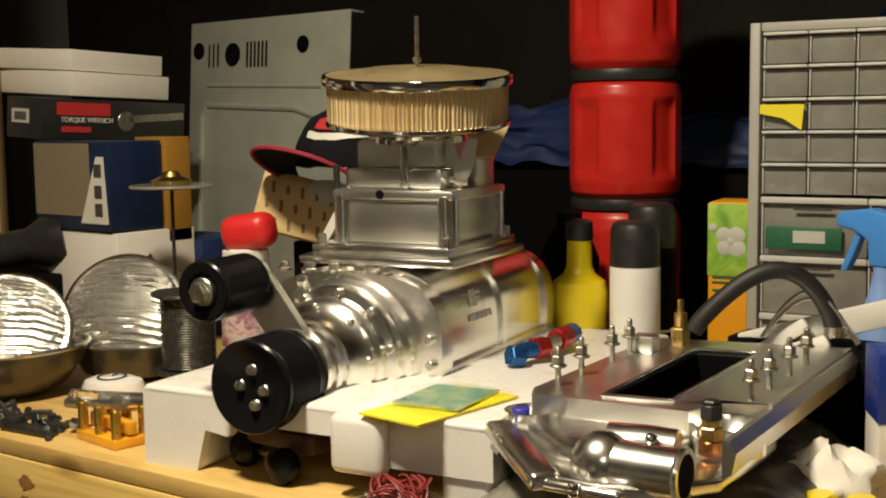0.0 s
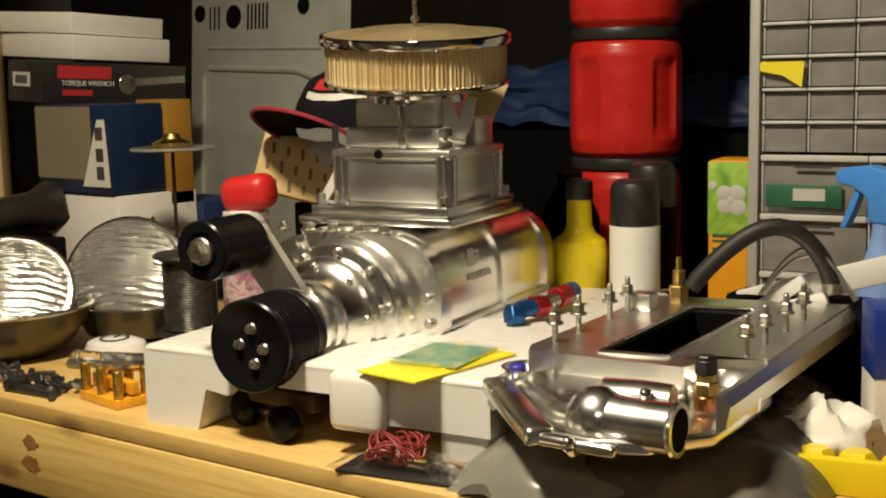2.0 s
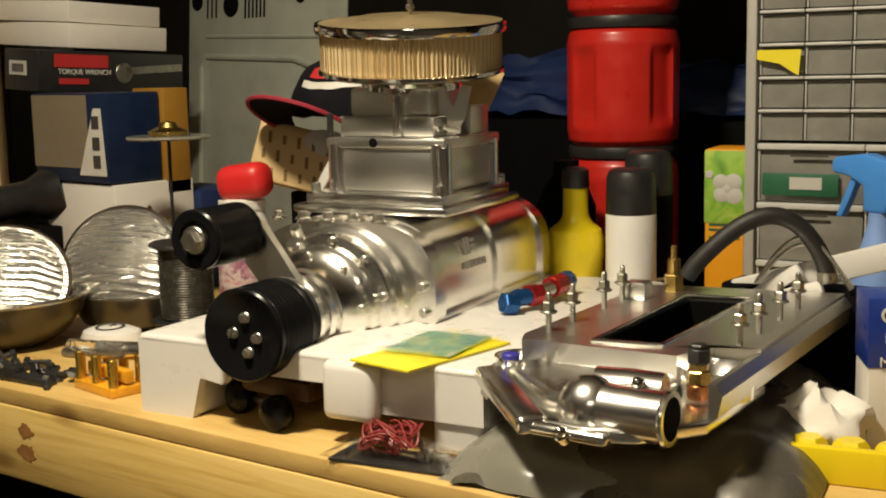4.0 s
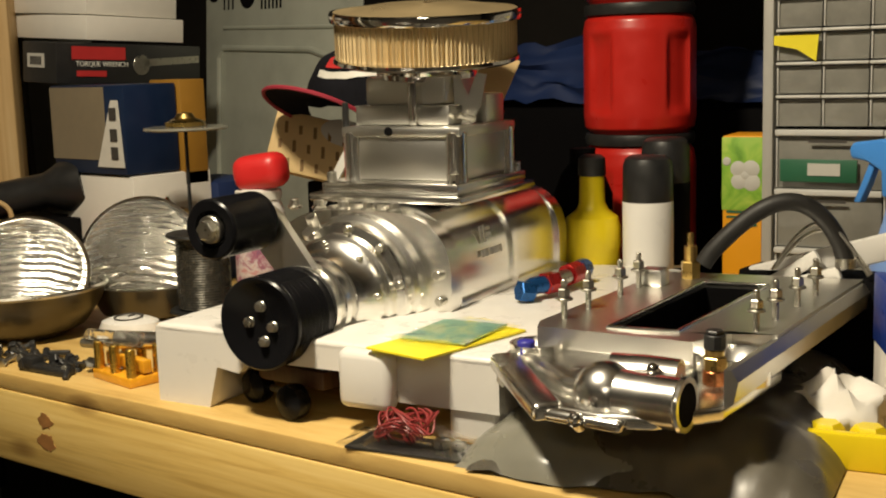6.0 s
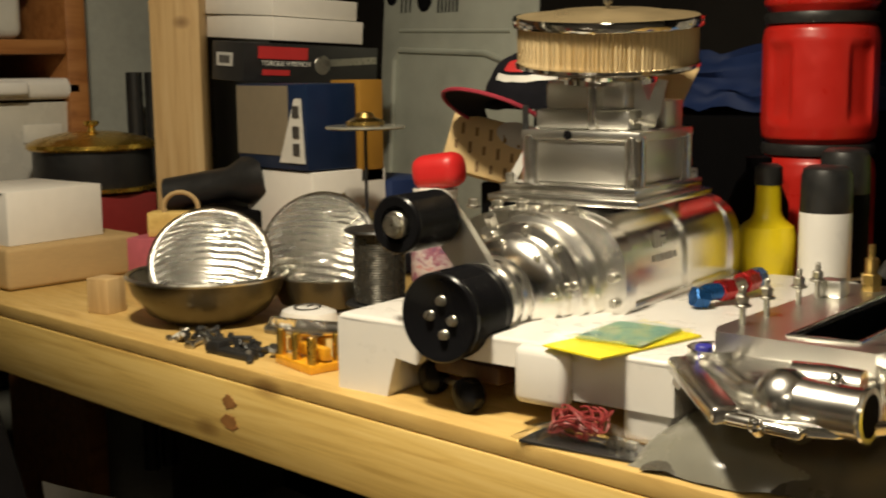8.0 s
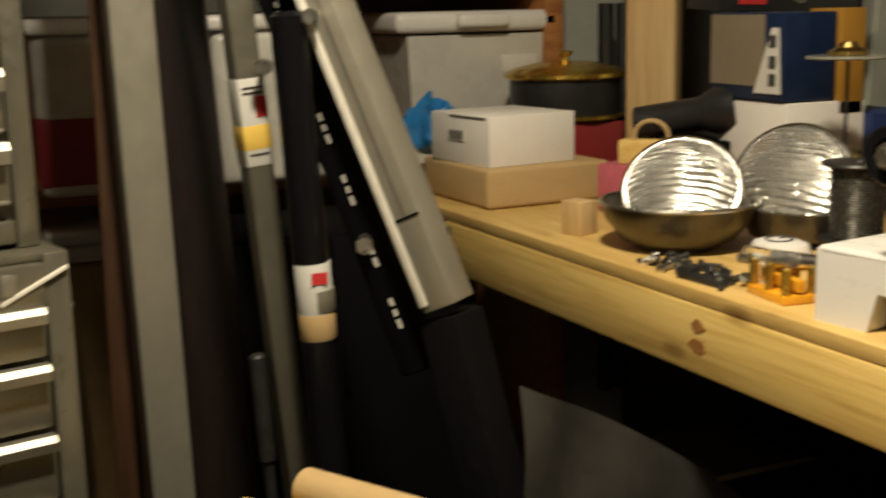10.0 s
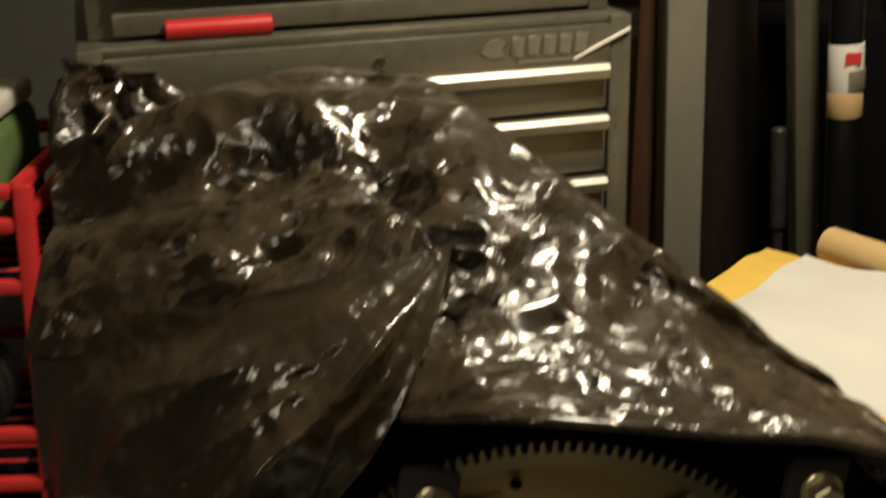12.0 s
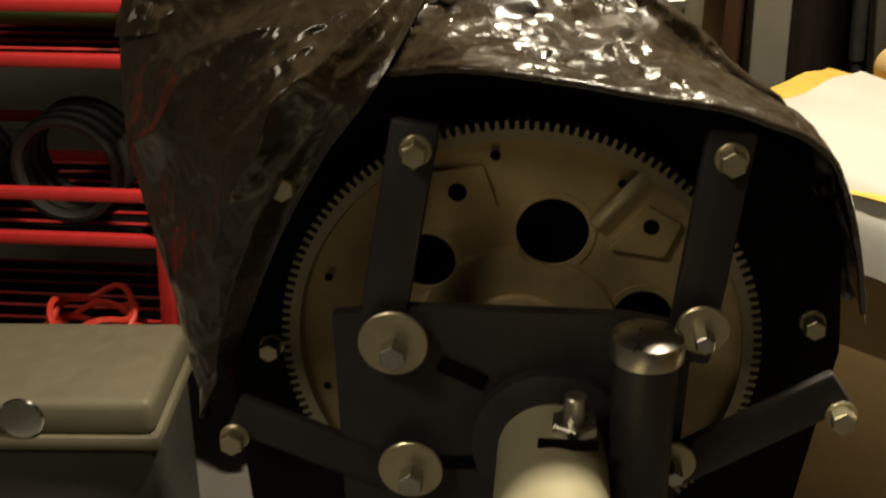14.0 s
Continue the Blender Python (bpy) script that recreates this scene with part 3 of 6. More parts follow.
part("lid_stud", Mesh().cyl(0.0028, 0.06, FT @ pose(0, 0, 0.112), 10).cyl(0.006, 0.006, FT @ pose(0, 0, 0.09), 6), STEEL, blower)

bars = Mesh()
for ey, ez, ew, eh in ((0.288, 1.082, 0.004, 0.020), (0.297, 1.082, 0.005, 0.020), (0.308, 1.080, 0.010, 0.005), (0.308, 1.087, 0.010, 0.004), (0.284, 1.060, 0.008, 0.008), (0.295, 1.060, 0.009, 0.008), (0.307, 1.060, 0.008, 0.008), (0.318, 1.060, 0.010, 0.008), (0.331, 1.060, 0.008, 0.008)):
    bars.box(0.0012, ew, eh, pose(0.1135 - 0.20 * (ez - 1.060), ey, ez, 0, -11), 0)
part("engraved_bars", bars, PALE_INK, blower)

# ---- printed card and fitting on the tray ----
card = thing("printed_card", "yellow printed card with a teal picture in clear film", "card", pose(-0.728, 0.990, TZ + 0.001, 0, 0, -4))
part("card_back", Mesh().box(0.078, 0.150, 0.002, pose(0, 0, 0.001), 0), YELLOW_CARD, card)
part("picture", Mesh().box(0.074, 0.092, 0.0015, pose(-0.008, 0.018, 0.0045, 0, 0, 14), 0), TEAL_PRINT, card)
part("film", Mesh().sheet(14, 10, lambda u, v: ((u - 0.5) * 0.085, (v - 0.42) * 0.125, 0.008 + wob((u * 3, v * 3, 1), 2, 0.004))), CLEAR, card)

hose = thing("hose_fitting", "red and blue anodised hose end fitting", "hose fitting", pose(-0.765, 1.205, TZ))
part("elbow", Mesh().tube([(-0.014, -0.012, 0.012), (-0.010, 0.0, 0.016), (0.0, 0.018, 0.017)], 0.010, seg=12).cyl(0.0125, 0.018, pose(-0.008, -0.018, 0.013, 80, 0, -25), 6), BLUE_ANO, hose)
part("nut", Mesh().cyl(0.013, 0.022, pose(-0.002, 0.022, 0.017, 90, 0, -8), 6), RED_ANO, hose)
part("shank", Mesh().cyl(0.009, 0.03, pose(-0.006, 0.052, 0.017, 90, 0, 8), 14), STEEL, hose)
part("collar", Mesh().cyl(0.0135, 0.03, pose(-0.012, 0.085, 0.0175, 90, 0, 8), 8), RED_ANO, hose)
part("end_cap", Mesh().cyl(0.0125, 0.022, pose(-0.018, 0.114, 0.0175, 90, 0, 10), 10), BLUE_ANO, hose)

# ---- casters and trolley under the tray ----
trol = thing("furniture_caster", "small dark roller skate under the white tray", "trolley", pose(-0.93, 0.93, TOP))
part("frame", Mesh().box(0.10, 0.03, 0.02, pose(0.03, 0.02, 0.04), 0.003), DARKWOOD, trol)
for wx, wy in ((-0.028, 0.012), (0.052, -0.012)):
    wh = part("wheel", Mesh().lathe([(0.0, -0.012), (0.010, -0.012), (0.018, -0.008), (0.0195, 0.0), (0.018, 0.008), (0.010, 0.012), (0.0, 0.012)], pose(wx, wy, 0.0195) @ TURN_Y, 20), BLACK_GLOSS, trol)
part("axle", Mesh().tube([(-0.03, 0.02, 0.0195), (0.055, 0.0, 0.0195)], 0.004), STEEL, trol)

# ---- wires in a bag at the bench edge ----
wires = thing("wire_bag", "red wire in a clear zip bag on the bench edge", "wire bag", pose(-0.712, 0.915, TOP, 0, 0, 12))
part("backing", Mesh().box(0.125, 0.05, 0.003, pose(0, 0, 0.002), 0.001), BLACK, wires)
random.seed(4)
WIRE = mat("dark_red_wire", (0.26, 0.03, 0.03), 0.45, 0, 0.2, 60, 0.05)
for i in range(9):
    ph = random.uniform(0, 6)
    pts = [(-0.022 + 0.003 * i + (0.020 + 0.003 * (i % 3)) * math.cos(a + ph), 0.014 * math.sin(a * 0.9 + ph) + 0.003 * math.sin(3 * a), 0.016 + 0.009 * math.sin(1.7 * a + ph) + 0.0018 * i) for a in [0.28 * k for k in range(34)]]
    part("wire", Mesh().tube(pts, 0.0011, seg=6), WIRE, wires)
part("plugs", Mesh().box(0.014, 0.01, 0.01, pose(0.03, 0, 0.009), 0.002).box(0.012, 0.01, 0.008, pose(0.046, 0.004, 0.008), 0.002), STEEL, wires)
part("film", Mesh().sheet(16, 10, lambda u, v: ((u - 0.5) * 0.14, (v - 0.5) * 0.058, 0.006 + 0.022 * math.sin(math.pi * u) * math.sin(math.pi * v) + wob((u * 4, v * 3, 2), 2, 0.005))), CLEAR, wires)

# ---- intake manifold ----
man = thing("intake_manifold", "polished aluminium intake manifold with studs and a water outlet", "intake manifold", pose(-0.5252, 1.0003, 0.1059, 0, 0, 6.3) @ Matrix.Diagonal((0.918, 0.918, 0.918, 1)))
DZ = 1.012
port = [(-0.036, 0.026), (0.034, 0.036), (0.036, 0.306), (-0.038, 0.292)]


def ring_deck(z0, z1):
    """The deck plate round its long port, built as a closed band of four corners and the outline."""
    out = [(-0.106, 0.005), (0.061, 0.006), (0.078, 0.066), (0.122, 0.070), (0.122, 0.392), (-0.112, 0.352), (-0.116, 0.030)]
    mate = (0, 1, 1, 1, 2, 3, 0)
    n = len(out)
    vs = [(x, y, z) for z in (z1, z0) for x, y in out] + [(x, y, z) for z in (z1, z0) for x, y in port]
    fs = []
    for i in range(n):
        j = (i + 1) % n
        fs.append((i, n + i, n + j, j))
        for o, p in ((0, 2 * n), (n, 2 * n + 4)):
            fs.append((o + i, o + j, p + mate[j], p + mate[i]) if mate[i] != mate[j] else (o + i, o + j, p + mate[i]))
    for i in range(4):
        j = (i + 1) % 4
        fs.append((2 * n + i, 2 * n + j, 2 * n + 4 + j, 2 * n + 4 + i))
    return Mesh().add(vs, fs)


part("deck", ring_deck(DZ - 0.034, DZ), ALU_CUT, man, "machined deck round the open port")
rim = Mesh()
for (xa, ya), (xb, yb) in zip(port, port[1:] + port[:1]):
    va, vb = Vector((xa, ya, DZ + 0.001)), Vector((xb, yb, DZ + 0.001))
    rim.box((vb - va).length + 0.004, 0.005, 0.005, Matrix.Translation((va + vb) / 2) @ (vb - va).to_track_quat("X", "Z").to_matrix().to_4x4(), 0.002)
part("port_rim", rim, ALU, man)
# black sheets paint the shade inside the open port
part("port_shade_floor", Mesh().prism([(x, y) for x, y in port], 0.002, pose(0, 0, DZ - 0.036)), BLACK_MATT, man)
part("port_shade_walls", Mesh().box(0.002, 0.262, 0.030, pose(-0.0345, 0.160, DZ - 0.019), 0).box(0.002, 0.262, 0.030, pose(0.0325, 0.170, DZ - 0.019), 0).box(0.066, 0.002, 0.030, pose(-0.001, 0.296, DZ - 0.019, 0, 0, 10), 0), BLACK_MATT, man)
part("side_flange", Mesh().prism([(0.118, DZ - 0.004), (0.124, DZ - 0.004), (0.131, DZ - 0.014), (0.127, DZ - 0.034), (0.118, DZ - 0.040)], 0.475, pose(0, 0.41, 0, 90, 0, 0)), ALU_CUT, man, "long machined head flange")
part("side_flange", Mesh().prism([(-0.113, DZ - 0.016), (-0.122, DZ - 0.022), (-0.130, DZ - 0.050), (-0.122, DZ - 0.056), (-0.108, DZ - 0.03)], 0.40, pose(0, 0.36, 0, 90, 0, 0)), ALU_CUT, man)
part("rear_wall", Mesh().box(0.20, 0.03, 0.04, pose(0.0, 0.362, DZ - 0.030, 0, 0, 9), 0.005), ALU_CUT, man)
plate = [(-0.118, -0.045), (-0.024, -0.128), (0.030, -0.134), (0.075, -0.118), (0.118, -0.066), (0.122, 0.09), (-0.112, 0.06)]
part("front_plate", Mesh().slab(plate, 0.014, pose(0, 0, DZ - 0.052), 0.004), ALU, man, "polished front plate")
part("front_body", Mesh().slab([(-0.104, -0.030), (-0.030, -0.096), (0.020, -0.112), (0.066, -0.070), (0.064, 0.012), (-0.104, 0.012)], 0.026, pose(0, 0, DZ - 0.046), 0.009), ALU, man)
for p, q, w, h in (((-0.116, -0.046, DZ - 0.026), (-0.022, -0.132, DZ - 0.043), 0.030, 0.018), ((-0.020, -0.130, DZ - 0.045), (0.050, -0.132, DZ - 0.046), 0.018, 0.012)):
    vp, vq = Vector(p), Vector(q)
    part("end_rail", Mesh().box((vq - vp).length + 0.008, w, h, Matrix.Translation((vp + vq) / 2) @ (vq - vp).to_track_quat("X", "Z").to_matrix().to_4x4(), 0.006, 3), ALU, man)
for bx, by, r in ((0.092, 0.030, 0.034), (-0.098, -0.012, 0.024)):
    part("scalloped_pocket", Mesh().lathe([(r * 0.2, 0.0), (r * 0.55, 0.002), (r * 0.85, 0.010), (r, 0.024), (r + 0.003, 0.024), (r + 0.002, -0.004), (0.002, -0.006)], pose(bx, by, DZ - 0.036), 32), ALU, man, "polished scalloped pocket")
part("water_neck", Mesh().ball(0.030, pose(0.020, -0.100, 0.983), 32).tube([(0.020, -0.100, 0.983), (0.05, -0.101, 0.983), (0.096, -0.102, 0.983)], 0.0235, seg=32, radii=[0.026, 0.0235, 0.0235]), ALU, man, "polished water outlet elbow")
part("neck_ring", Mesh().lathe([(0.0195, 0), (0.0245, 0), (0.0255, 0.002), (0.0245, 0.005), (0.0195, 0.005)], pose(0.094, -0.102, 0.983, 0, 90, -1), 36, True), ALU, man)
# black disc stands for the dark inside the outlet
part("neck_bore_shade", Mesh().cyl(0.0198, 0.002, pose(0.0975, -0.1021, 0.983, 0, 90, -1), 32), BLACK_MATT, man)
part("neck_housing", Mesh().tube([(0.016, -0.072, 0.990), (0.045, -0.066, 0.993), (0.076, -0.062, 0.992)], 0.021, seg=28, radii=[0.024, 0.021, 0.020]), ALU, man)
for nx, ny, nz in ((0.012, -0.140, 0.966), (0.062, -0.086, 1.003)):
    part("neck_bolt", Mesh().cyl(0.0075, 0.012, pose(nx, ny, nz, 50, 0, 0), 12).ball(0.006, pose(nx, ny - 0.005, nz + 0.005), 10), CHROME, man)
SX, SY = 0.089, -0.010
part("sensor", Mesh().cyl(0.0115, 0.013, pose(SX, SY, DZ - 0.0135), 6).cyl(0.009, 0.007, pose(SX, SY, DZ - 0.0035), 14), BRASS, man)
part("sensor_cap", Mesh().cyl(0.0105, 0.014, pose(SX, SY, DZ + 0.007), 10).cyl(0.0085, 0.004, pose(SX, SY, DZ + 0.016), 6), BLACK, man)
part("copper_washer", Mesh().cyl(0.0115, 0.014, pose(SX, SY, DZ - 0.027), 14), mat("copper", (0.50, 0.20, 0.08), 0.3, 1.0), man)
part("blue_plug", Mesh().cyl(0.0090, 0.014, pose(-0.100, -0.030, DZ - 0.014), 12), mat("blue_plug", (0.03, 0.03, 0.30), 0.4), man)
for sx, ys in ((-0.098, (0.05, 0.107, 0.189, 0.240)), (0.099, (0.076, 0.136, 0.209, 0.276))):
    for y in ys:
        st = part("stud", Mesh().cyl(0.0034, 0.040, pose(sx, y, DZ + 0.019), 8).ball(0.0034, pose(sx, y, DZ + 0.039), 8), STEEL, man)
        part("nut", Mesh().cyl(0.0092, 0.003, pose(sx, y, DZ + 0.021), 14).cyl(0.0068, 0.009, pose(sx, y, DZ + 0.0275), 6), STEEL, st)
part("boss", Mesh().box(0.030, 0.026, 0.022, pose(-0.088, 0.262, DZ + 0.010), 0.004), ALU_CUT, man)
part("vacuum_fitting", Mesh().cyl(0.012, 0.022, pose(-0.066, 0.322, DZ + 0.010), 6).cyl(0.008, 0.02, pose(-0.066, 0.322, DZ + 0.030), 10).cyl(0.004, 0.02, pose(-0.066, 0.322, DZ + 0.046), 8), BRASS, man)
hp = [(-0.050 + 0.150 * u ** 0.9, 0.322 + 0.075 * u, DZ + 0.018 + 0.078 * math.sin(math.pi * u) ** 0.7 * (0.72 + 0.45 * u)) for u in [k / 24 for k in range(25)]]
part("hose", Mesh().tube(hp, 0.0108, seg=12), RUBBER, man, "black rubber vacuum hose")
for off in (0.0, 0.010):
    part("thin_line", Mesh().tube([(0.015 + 0.115 * u, 0.385 + off, DZ + 0.006 + (0.060 - off) * math.sin(math.pi * u)) for u in [k / 16 for k in range(17)]], 0.0024, seg=6), STEEL, man)
part("hose_clamp", Mesh().lathe([(0.0105, -0.006), (0.0125, -0.006), (0.0125, 0.006), (0.0105, 0.006)], pose(0.100, 0.397, DZ + 0.018), 16, True), STEEL, man)

pad = thing("plastic_wrap", "crumpled grey plastic pouch under the manifold", "wrap", pose(-0.53, 1.13, TOP, 0, 0, 14))
part("pouch", Mesh().sheet(60, 60, lambda u, v: ((u - 0.5) * 0.31, (v - 0.5) * 0.42, max(0.002, 0.055 * (1 - abs(2 * u - 1) ** 5) * (1 - abs(2 * v - 1) ** 5) + wob((u * 5, v * 5, 3), 1.6, 0.010) + 0.004 * abs(wob((u * 9, v * 9, 5), 2, 1))))), GREY_FOAM, pad, sharp=80)
part("clear_edge", Mesh().sheet(36, 24, lambda u, v: (-0.172 + 0.19 * u, -0.218 + 0.020 * math.cos(math.pi * u) ** 2 + 0.15 * v, 0.003 + 0.050 * math.sin(0.5 * math.pi * min(1.0, 1.6 * v)) ** 0.6 * math.sin(0.5 * math.pi * min(1.0, 2.2 * u)) ** 0.6 + wob((u * 3, v * 3, 9), 1.6, 0.004))), mat("grey_clear_film", (0.17, 0.165, 0.135), 0.24, 0, 0.2, 16, 0.3), pad, "pale film edge of the pouch", sharp=80)


# ---- things at the right end of the bench ----
def lettered_box(name, label, m, sx, sy, sz, material, category="box"):
    t = thing(name, label, category, m)
    part("carton", Mesh().box(sx, sy, sz, pose(0, 0, sz / 2), 0.002), material, t)
    return t


def crumple(seed, r, flat):
    random.seed(seed)
    return Mesh().sheet(26, 22, lambda u, v: (
        (r * math.sin(math.pi * v) * math.cos(2 * math.pi * u)) * (1 + wob((math.cos(6.283 * u) * 2, math.sin(6.283 * u) * 2, v * 4 + seed), 1.2, 0.42)),
        (r * math.sin(math.pi * v) * math.sin(2 * math.pi * u)) * (1 + wob((math.cos(6.283 * u) * 2 + 5, math.sin(6.283 * u) * 2, v * 4 + seed), 1.2, 0.42)),
        flat * (1 - math.cos(math.pi * v)) * (1 + wob((math.cos(6.283 * u) * 2, math.sin(6.283 * u) * 2 + 9, v * 4), 1.2, 0.42))))


solo("tissue", crumple(2, 0.05, 0.028), TISSUE, "crumpled white paper towel on the bench", "paper towel", pose(-0.400, 1.158, TOP), sharp=45)
ys = thing("yellow_tray", "strip of yellow plastic egg tray at the bench edge", "tray", pose(-0.385, 1.098, TOP, 0, 0, 14) @ Matrix.Diagonal((1, 1, 1.2, 1)))
for i in range(5):
    part("cup", Mesh().lathe([(0.016, 0), (0.019, 0.006), (0.016, 0.026), (0.012, 0.03)], pose(-0.07 + 0.036 * i, 0, 0), 6), YELLOW, ys)
part("rim", Mesh().box(0.20, 0.012, 0.028, pose(0.002, -0.018, 0.014), 0.003), YELLOW, ys)

tb = lettered_box("table_magnifier_box", "blue and white carton for a flexible table magnifier", pose(-0.338, 1.225, TOP, 0, 0, 30), 0.085, 0.06, 0.149, WHITE_CARD)
part("blue_panel", Mesh().box(0.087, 0.062, 0.066, pose(0, 0, 0.1175), 0.001), mat("blue_print", (0.01, 0.035, 0.24), 0.35), tb)
for i, w in enumerate(("Flexible", "Table", "Magnifier")):
    words("lettering", w, 0.0135, pose(-0.008, -0.0318, 0.113 - 0.0115 * i, 90, 0, 0), PALE_INK, tb)
part("logo_ring", Mesh().lathe([(0.005, 0), (0.0075, 0), (0.0075, 0.001), (0.005, 0.001)], pose(-0.025, -0.0316, 0.135, 90, 0, 0), 16, True), PALE_INK, tb)

cab = thing("drawer_cabinet", "grey small-parts cabinet with clear plastic drawers", "drawer cabinet", pose(-0.685, 1.615, TOP, 0, 0, 8))
CW, CH, CDp = 0.454, 0.49, 0.16
part("side_panel", Mesh().box(0.014, CDp, CH, pose(0.007, CDp / 2, CH / 2), 0.002), CAB, cab)
part("side_panel", Mesh().box(0.014, CDp, CH, pose(CW - 0.007, CDp / 2, CH / 2), 0.002), CAB, cab)
part("top_panel", Mesh().box(CW - 0.03, CDp, 0.012, pose(CW / 2, CDp / 2, CH - 0.006), 0.002), CAB, cab)
part("bottom_panel", Mesh().box(CW - 0.03, CDp, 0.012, pose(CW / 2, CDp / 2, 0.006), 0.002), CAB, cab)
part("back_panel", Mesh().box(CW - 0.03, 0.006, CH - 0.026, pose(CW / 2, CDp - 0.003, CH / 2), 0), CAB, cab)


def drawer(x0, z0, w, h, big):
    d = part("drawer", Mesh().box(w - 0.003, 0.13, h - 0.007, pose(x0 + w / 2, 0.072, z0 + h / 2 - 0.003), 0.002), SMOKE, cab)
    part("lip", Mesh().box(w - 0.001, 0.010, 0.004 if not big else 0.008, pose(x0 + w / 2, 0.003, z0 + h - 0.003), 0.0015), CAB_LIP, d)
    part("face_frame", Mesh().box(0.0022, 0.004, h - 0.008, pose(x0 + 0.002, 0.0055, z0 + h / 2 - 0.003), 0.001), CAB_LIP, d)
    return d


for r in range(5):
    for c in range(7):
        drawer(0.017 + c * 0.060, 0.262 + r * 0.0432, 0.060, 0.0432, False)
for r in range(3):
    for c in range(3):
        dd = drawer(0.017 + c * 0.140, 0.022 + r * 0.079, 0.140, 0.078, True)
        part("slot", Mesh().box(0.05, 0.001, 0.004, pose(0.017 + c * 0.140 + 0.07, -0.0025, 0.022 + r * 0.079 + 0.064), 0), INK, dd)
gp = part("green_packet", Mesh().box(0.10, 0.004, 0.03, pose(0.075, -0.0005, 0.205), 0.001), GREEN_DARK, cab)
part("packet_label", Mesh().box(0.042, 0.002, 0.016, pose(0.083, -0.0030, 0.207), 0), PAPER, gp)
part("yellow_tag", Mesh().prism([(0, 0.022), (0.058, 0.022), (0.055, -0.012), (0.03, 0.004), (0, 0.010)], 0.002, pose(0.016, -0.003, 0.360, 90, 0, 0)), YELLOW_CARD, cab)

yb = lettered_box("dusting_box", "green and orange carton printed with white flowers", pose(-0.722, 1.655, TOP, 0, 0, 12), 0.054, 0.08, 0.25, ORANGE)
part("green_print", Mesh().box(0.056, 0.082, 0.10, pose(0, 0, 0.198), 0.001), LEAF_PRINT, yb)
for fx, fz, fr in ((-0.005, 0.205, 0.011), (0.012, 0.205, 0.012), (-0.004, 0.188, 0.011), (0.013, 0.187, 0.012), (0.004, 0.196, 0.008), (-0.021, 0.215, 0.006)):
    part("flower", Mesh().lathe([(fr, 0), (fr * 0.8, 0.001), (0, 0.0014)], pose(fx, -0.0412, fz, 90, 0, 0), 14), PAPER, yb)
for z in (0.146, 0.139, 0.128):
    part("print_bar", Mesh().box(0.042, 0.001, 0.003, pose(0, -0.0408, z), 0), GREEN_DARK, yb)

# cans and bottles
def spray_can(m, label, cap, body, r=0.0325, h=0.195):
    t = thing("spray_can", label, "spray can", m)
    part("can_body", Mesh().lathe([(r - 0.002, 0), (r, 0.003), (r, h - 0.06), (r - 0.004, h - 0.05)], seg=32), body, t)
    part("cap", Mesh().lathe([(r - 0.001, h - 0.062), (r, h - 0.060), (r - 0.001, h - 0.012), (r - 0.004, h - 0.004), (r - 0.010, h), (0, h)], seg=32), cap, t)
    part("seam", Mesh().lathe([(r, 0.074), (r + 0.0006, 0.076), (r, 0.078)], seg=32), PALE_INK, t)
    return t


spray_can(pose(-0.785, 1.485, TOP), "white spray can with a black cap", BLACK, WHITE, 0.0335, 0.232)
spray_can(pose(-0.80, 1.56, TOP), "dark spray can with a black cap", BLACK, BLACK_MATT, 0.0335, 0.25)
bt = thing("fluid_bottle", "yellow long-necked fluid bottle with a black cap", "bottle", pose(-0.862, 1.47, TOP))
part("bottle_body", Mesh().lathe([(0.034, 0), (0.037, 0.004), (0.037, 0.105), (0.0385, 0.108), (0.0385, 0.135), (0.035, 0.148), (0.022, 0.158), (0.0175, 0.168), (0.0165, 0.206), (0.014, 0.208)], seg=32), YELLOW, bt)
part("cap", Mesh().lathe([(0.018, 0.204), (0.019, 0.206), (0.018, 0.228), (0.012, 0.232), (0, 0.232)], seg=24), BLACK, bt)
part("label", Mesh().lathe([(0.0374, 0.02), (0.0378, 0.021), (0.0378, 0.075), (0.0374, 0.076)], seg=32), CYAN_PRINT, bt)
bb = thing("dark_bottle", "dark plastic bottle standing behind the supercharger", "bottle", pose(-0.915, 1.53, TOP))
part("bottle_body", Mesh().lathe([(0.04, 0), (0.042, 0.004), (0.042, 0.17), (0.03, 0.20), (0.018, 0.215), (0.018, 0.235), (0, 0.235)], seg=28), BLACK_MATT, bb)

red = thing("red_canister", "tall stacked red plastic canister with black bands", "canister", pose(-0.933, 1.72, TOP))
RR = 0.085


def ribbed(z, h):
    """A turned section with broad upright hollows."""
    prof = [(0.86, 0.0), (0.975, 0.05), (1.0, 0.14), (1.0, 0.3), (1.0, 0.5), (1.0, 0.7), (1.0, 0.86), (0.965, 0.94), (0.86, 1.0)]
    def at(u, v):
        a = 2 * math.pi * u
        x = v * (len(prof) - 1)
        i = min(int(x), len(prof) - 2)
        f = x - i
        r, t = (prof[i][k] + (prof[i + 1][k] - prof[i][k]) * f for k in (0, 1))
        for c in (-104, -16, 75, 165):
            d = (math.degrees(a) - c + 180) % 360 - 180
            r -= 0.085 * max(0, 1 - (d / 15) ** 4) ** 0.5 * max(0, 1 - ((t - 0.5) / 0.33) ** 6) if abs(d) < 15 and abs(t - 0.5) < 0.33 else 0
        return (RR * r * math.cos(a), RR * r * math.sin(a), z + h * t)
    return Mesh().sheet(145, 41, at)


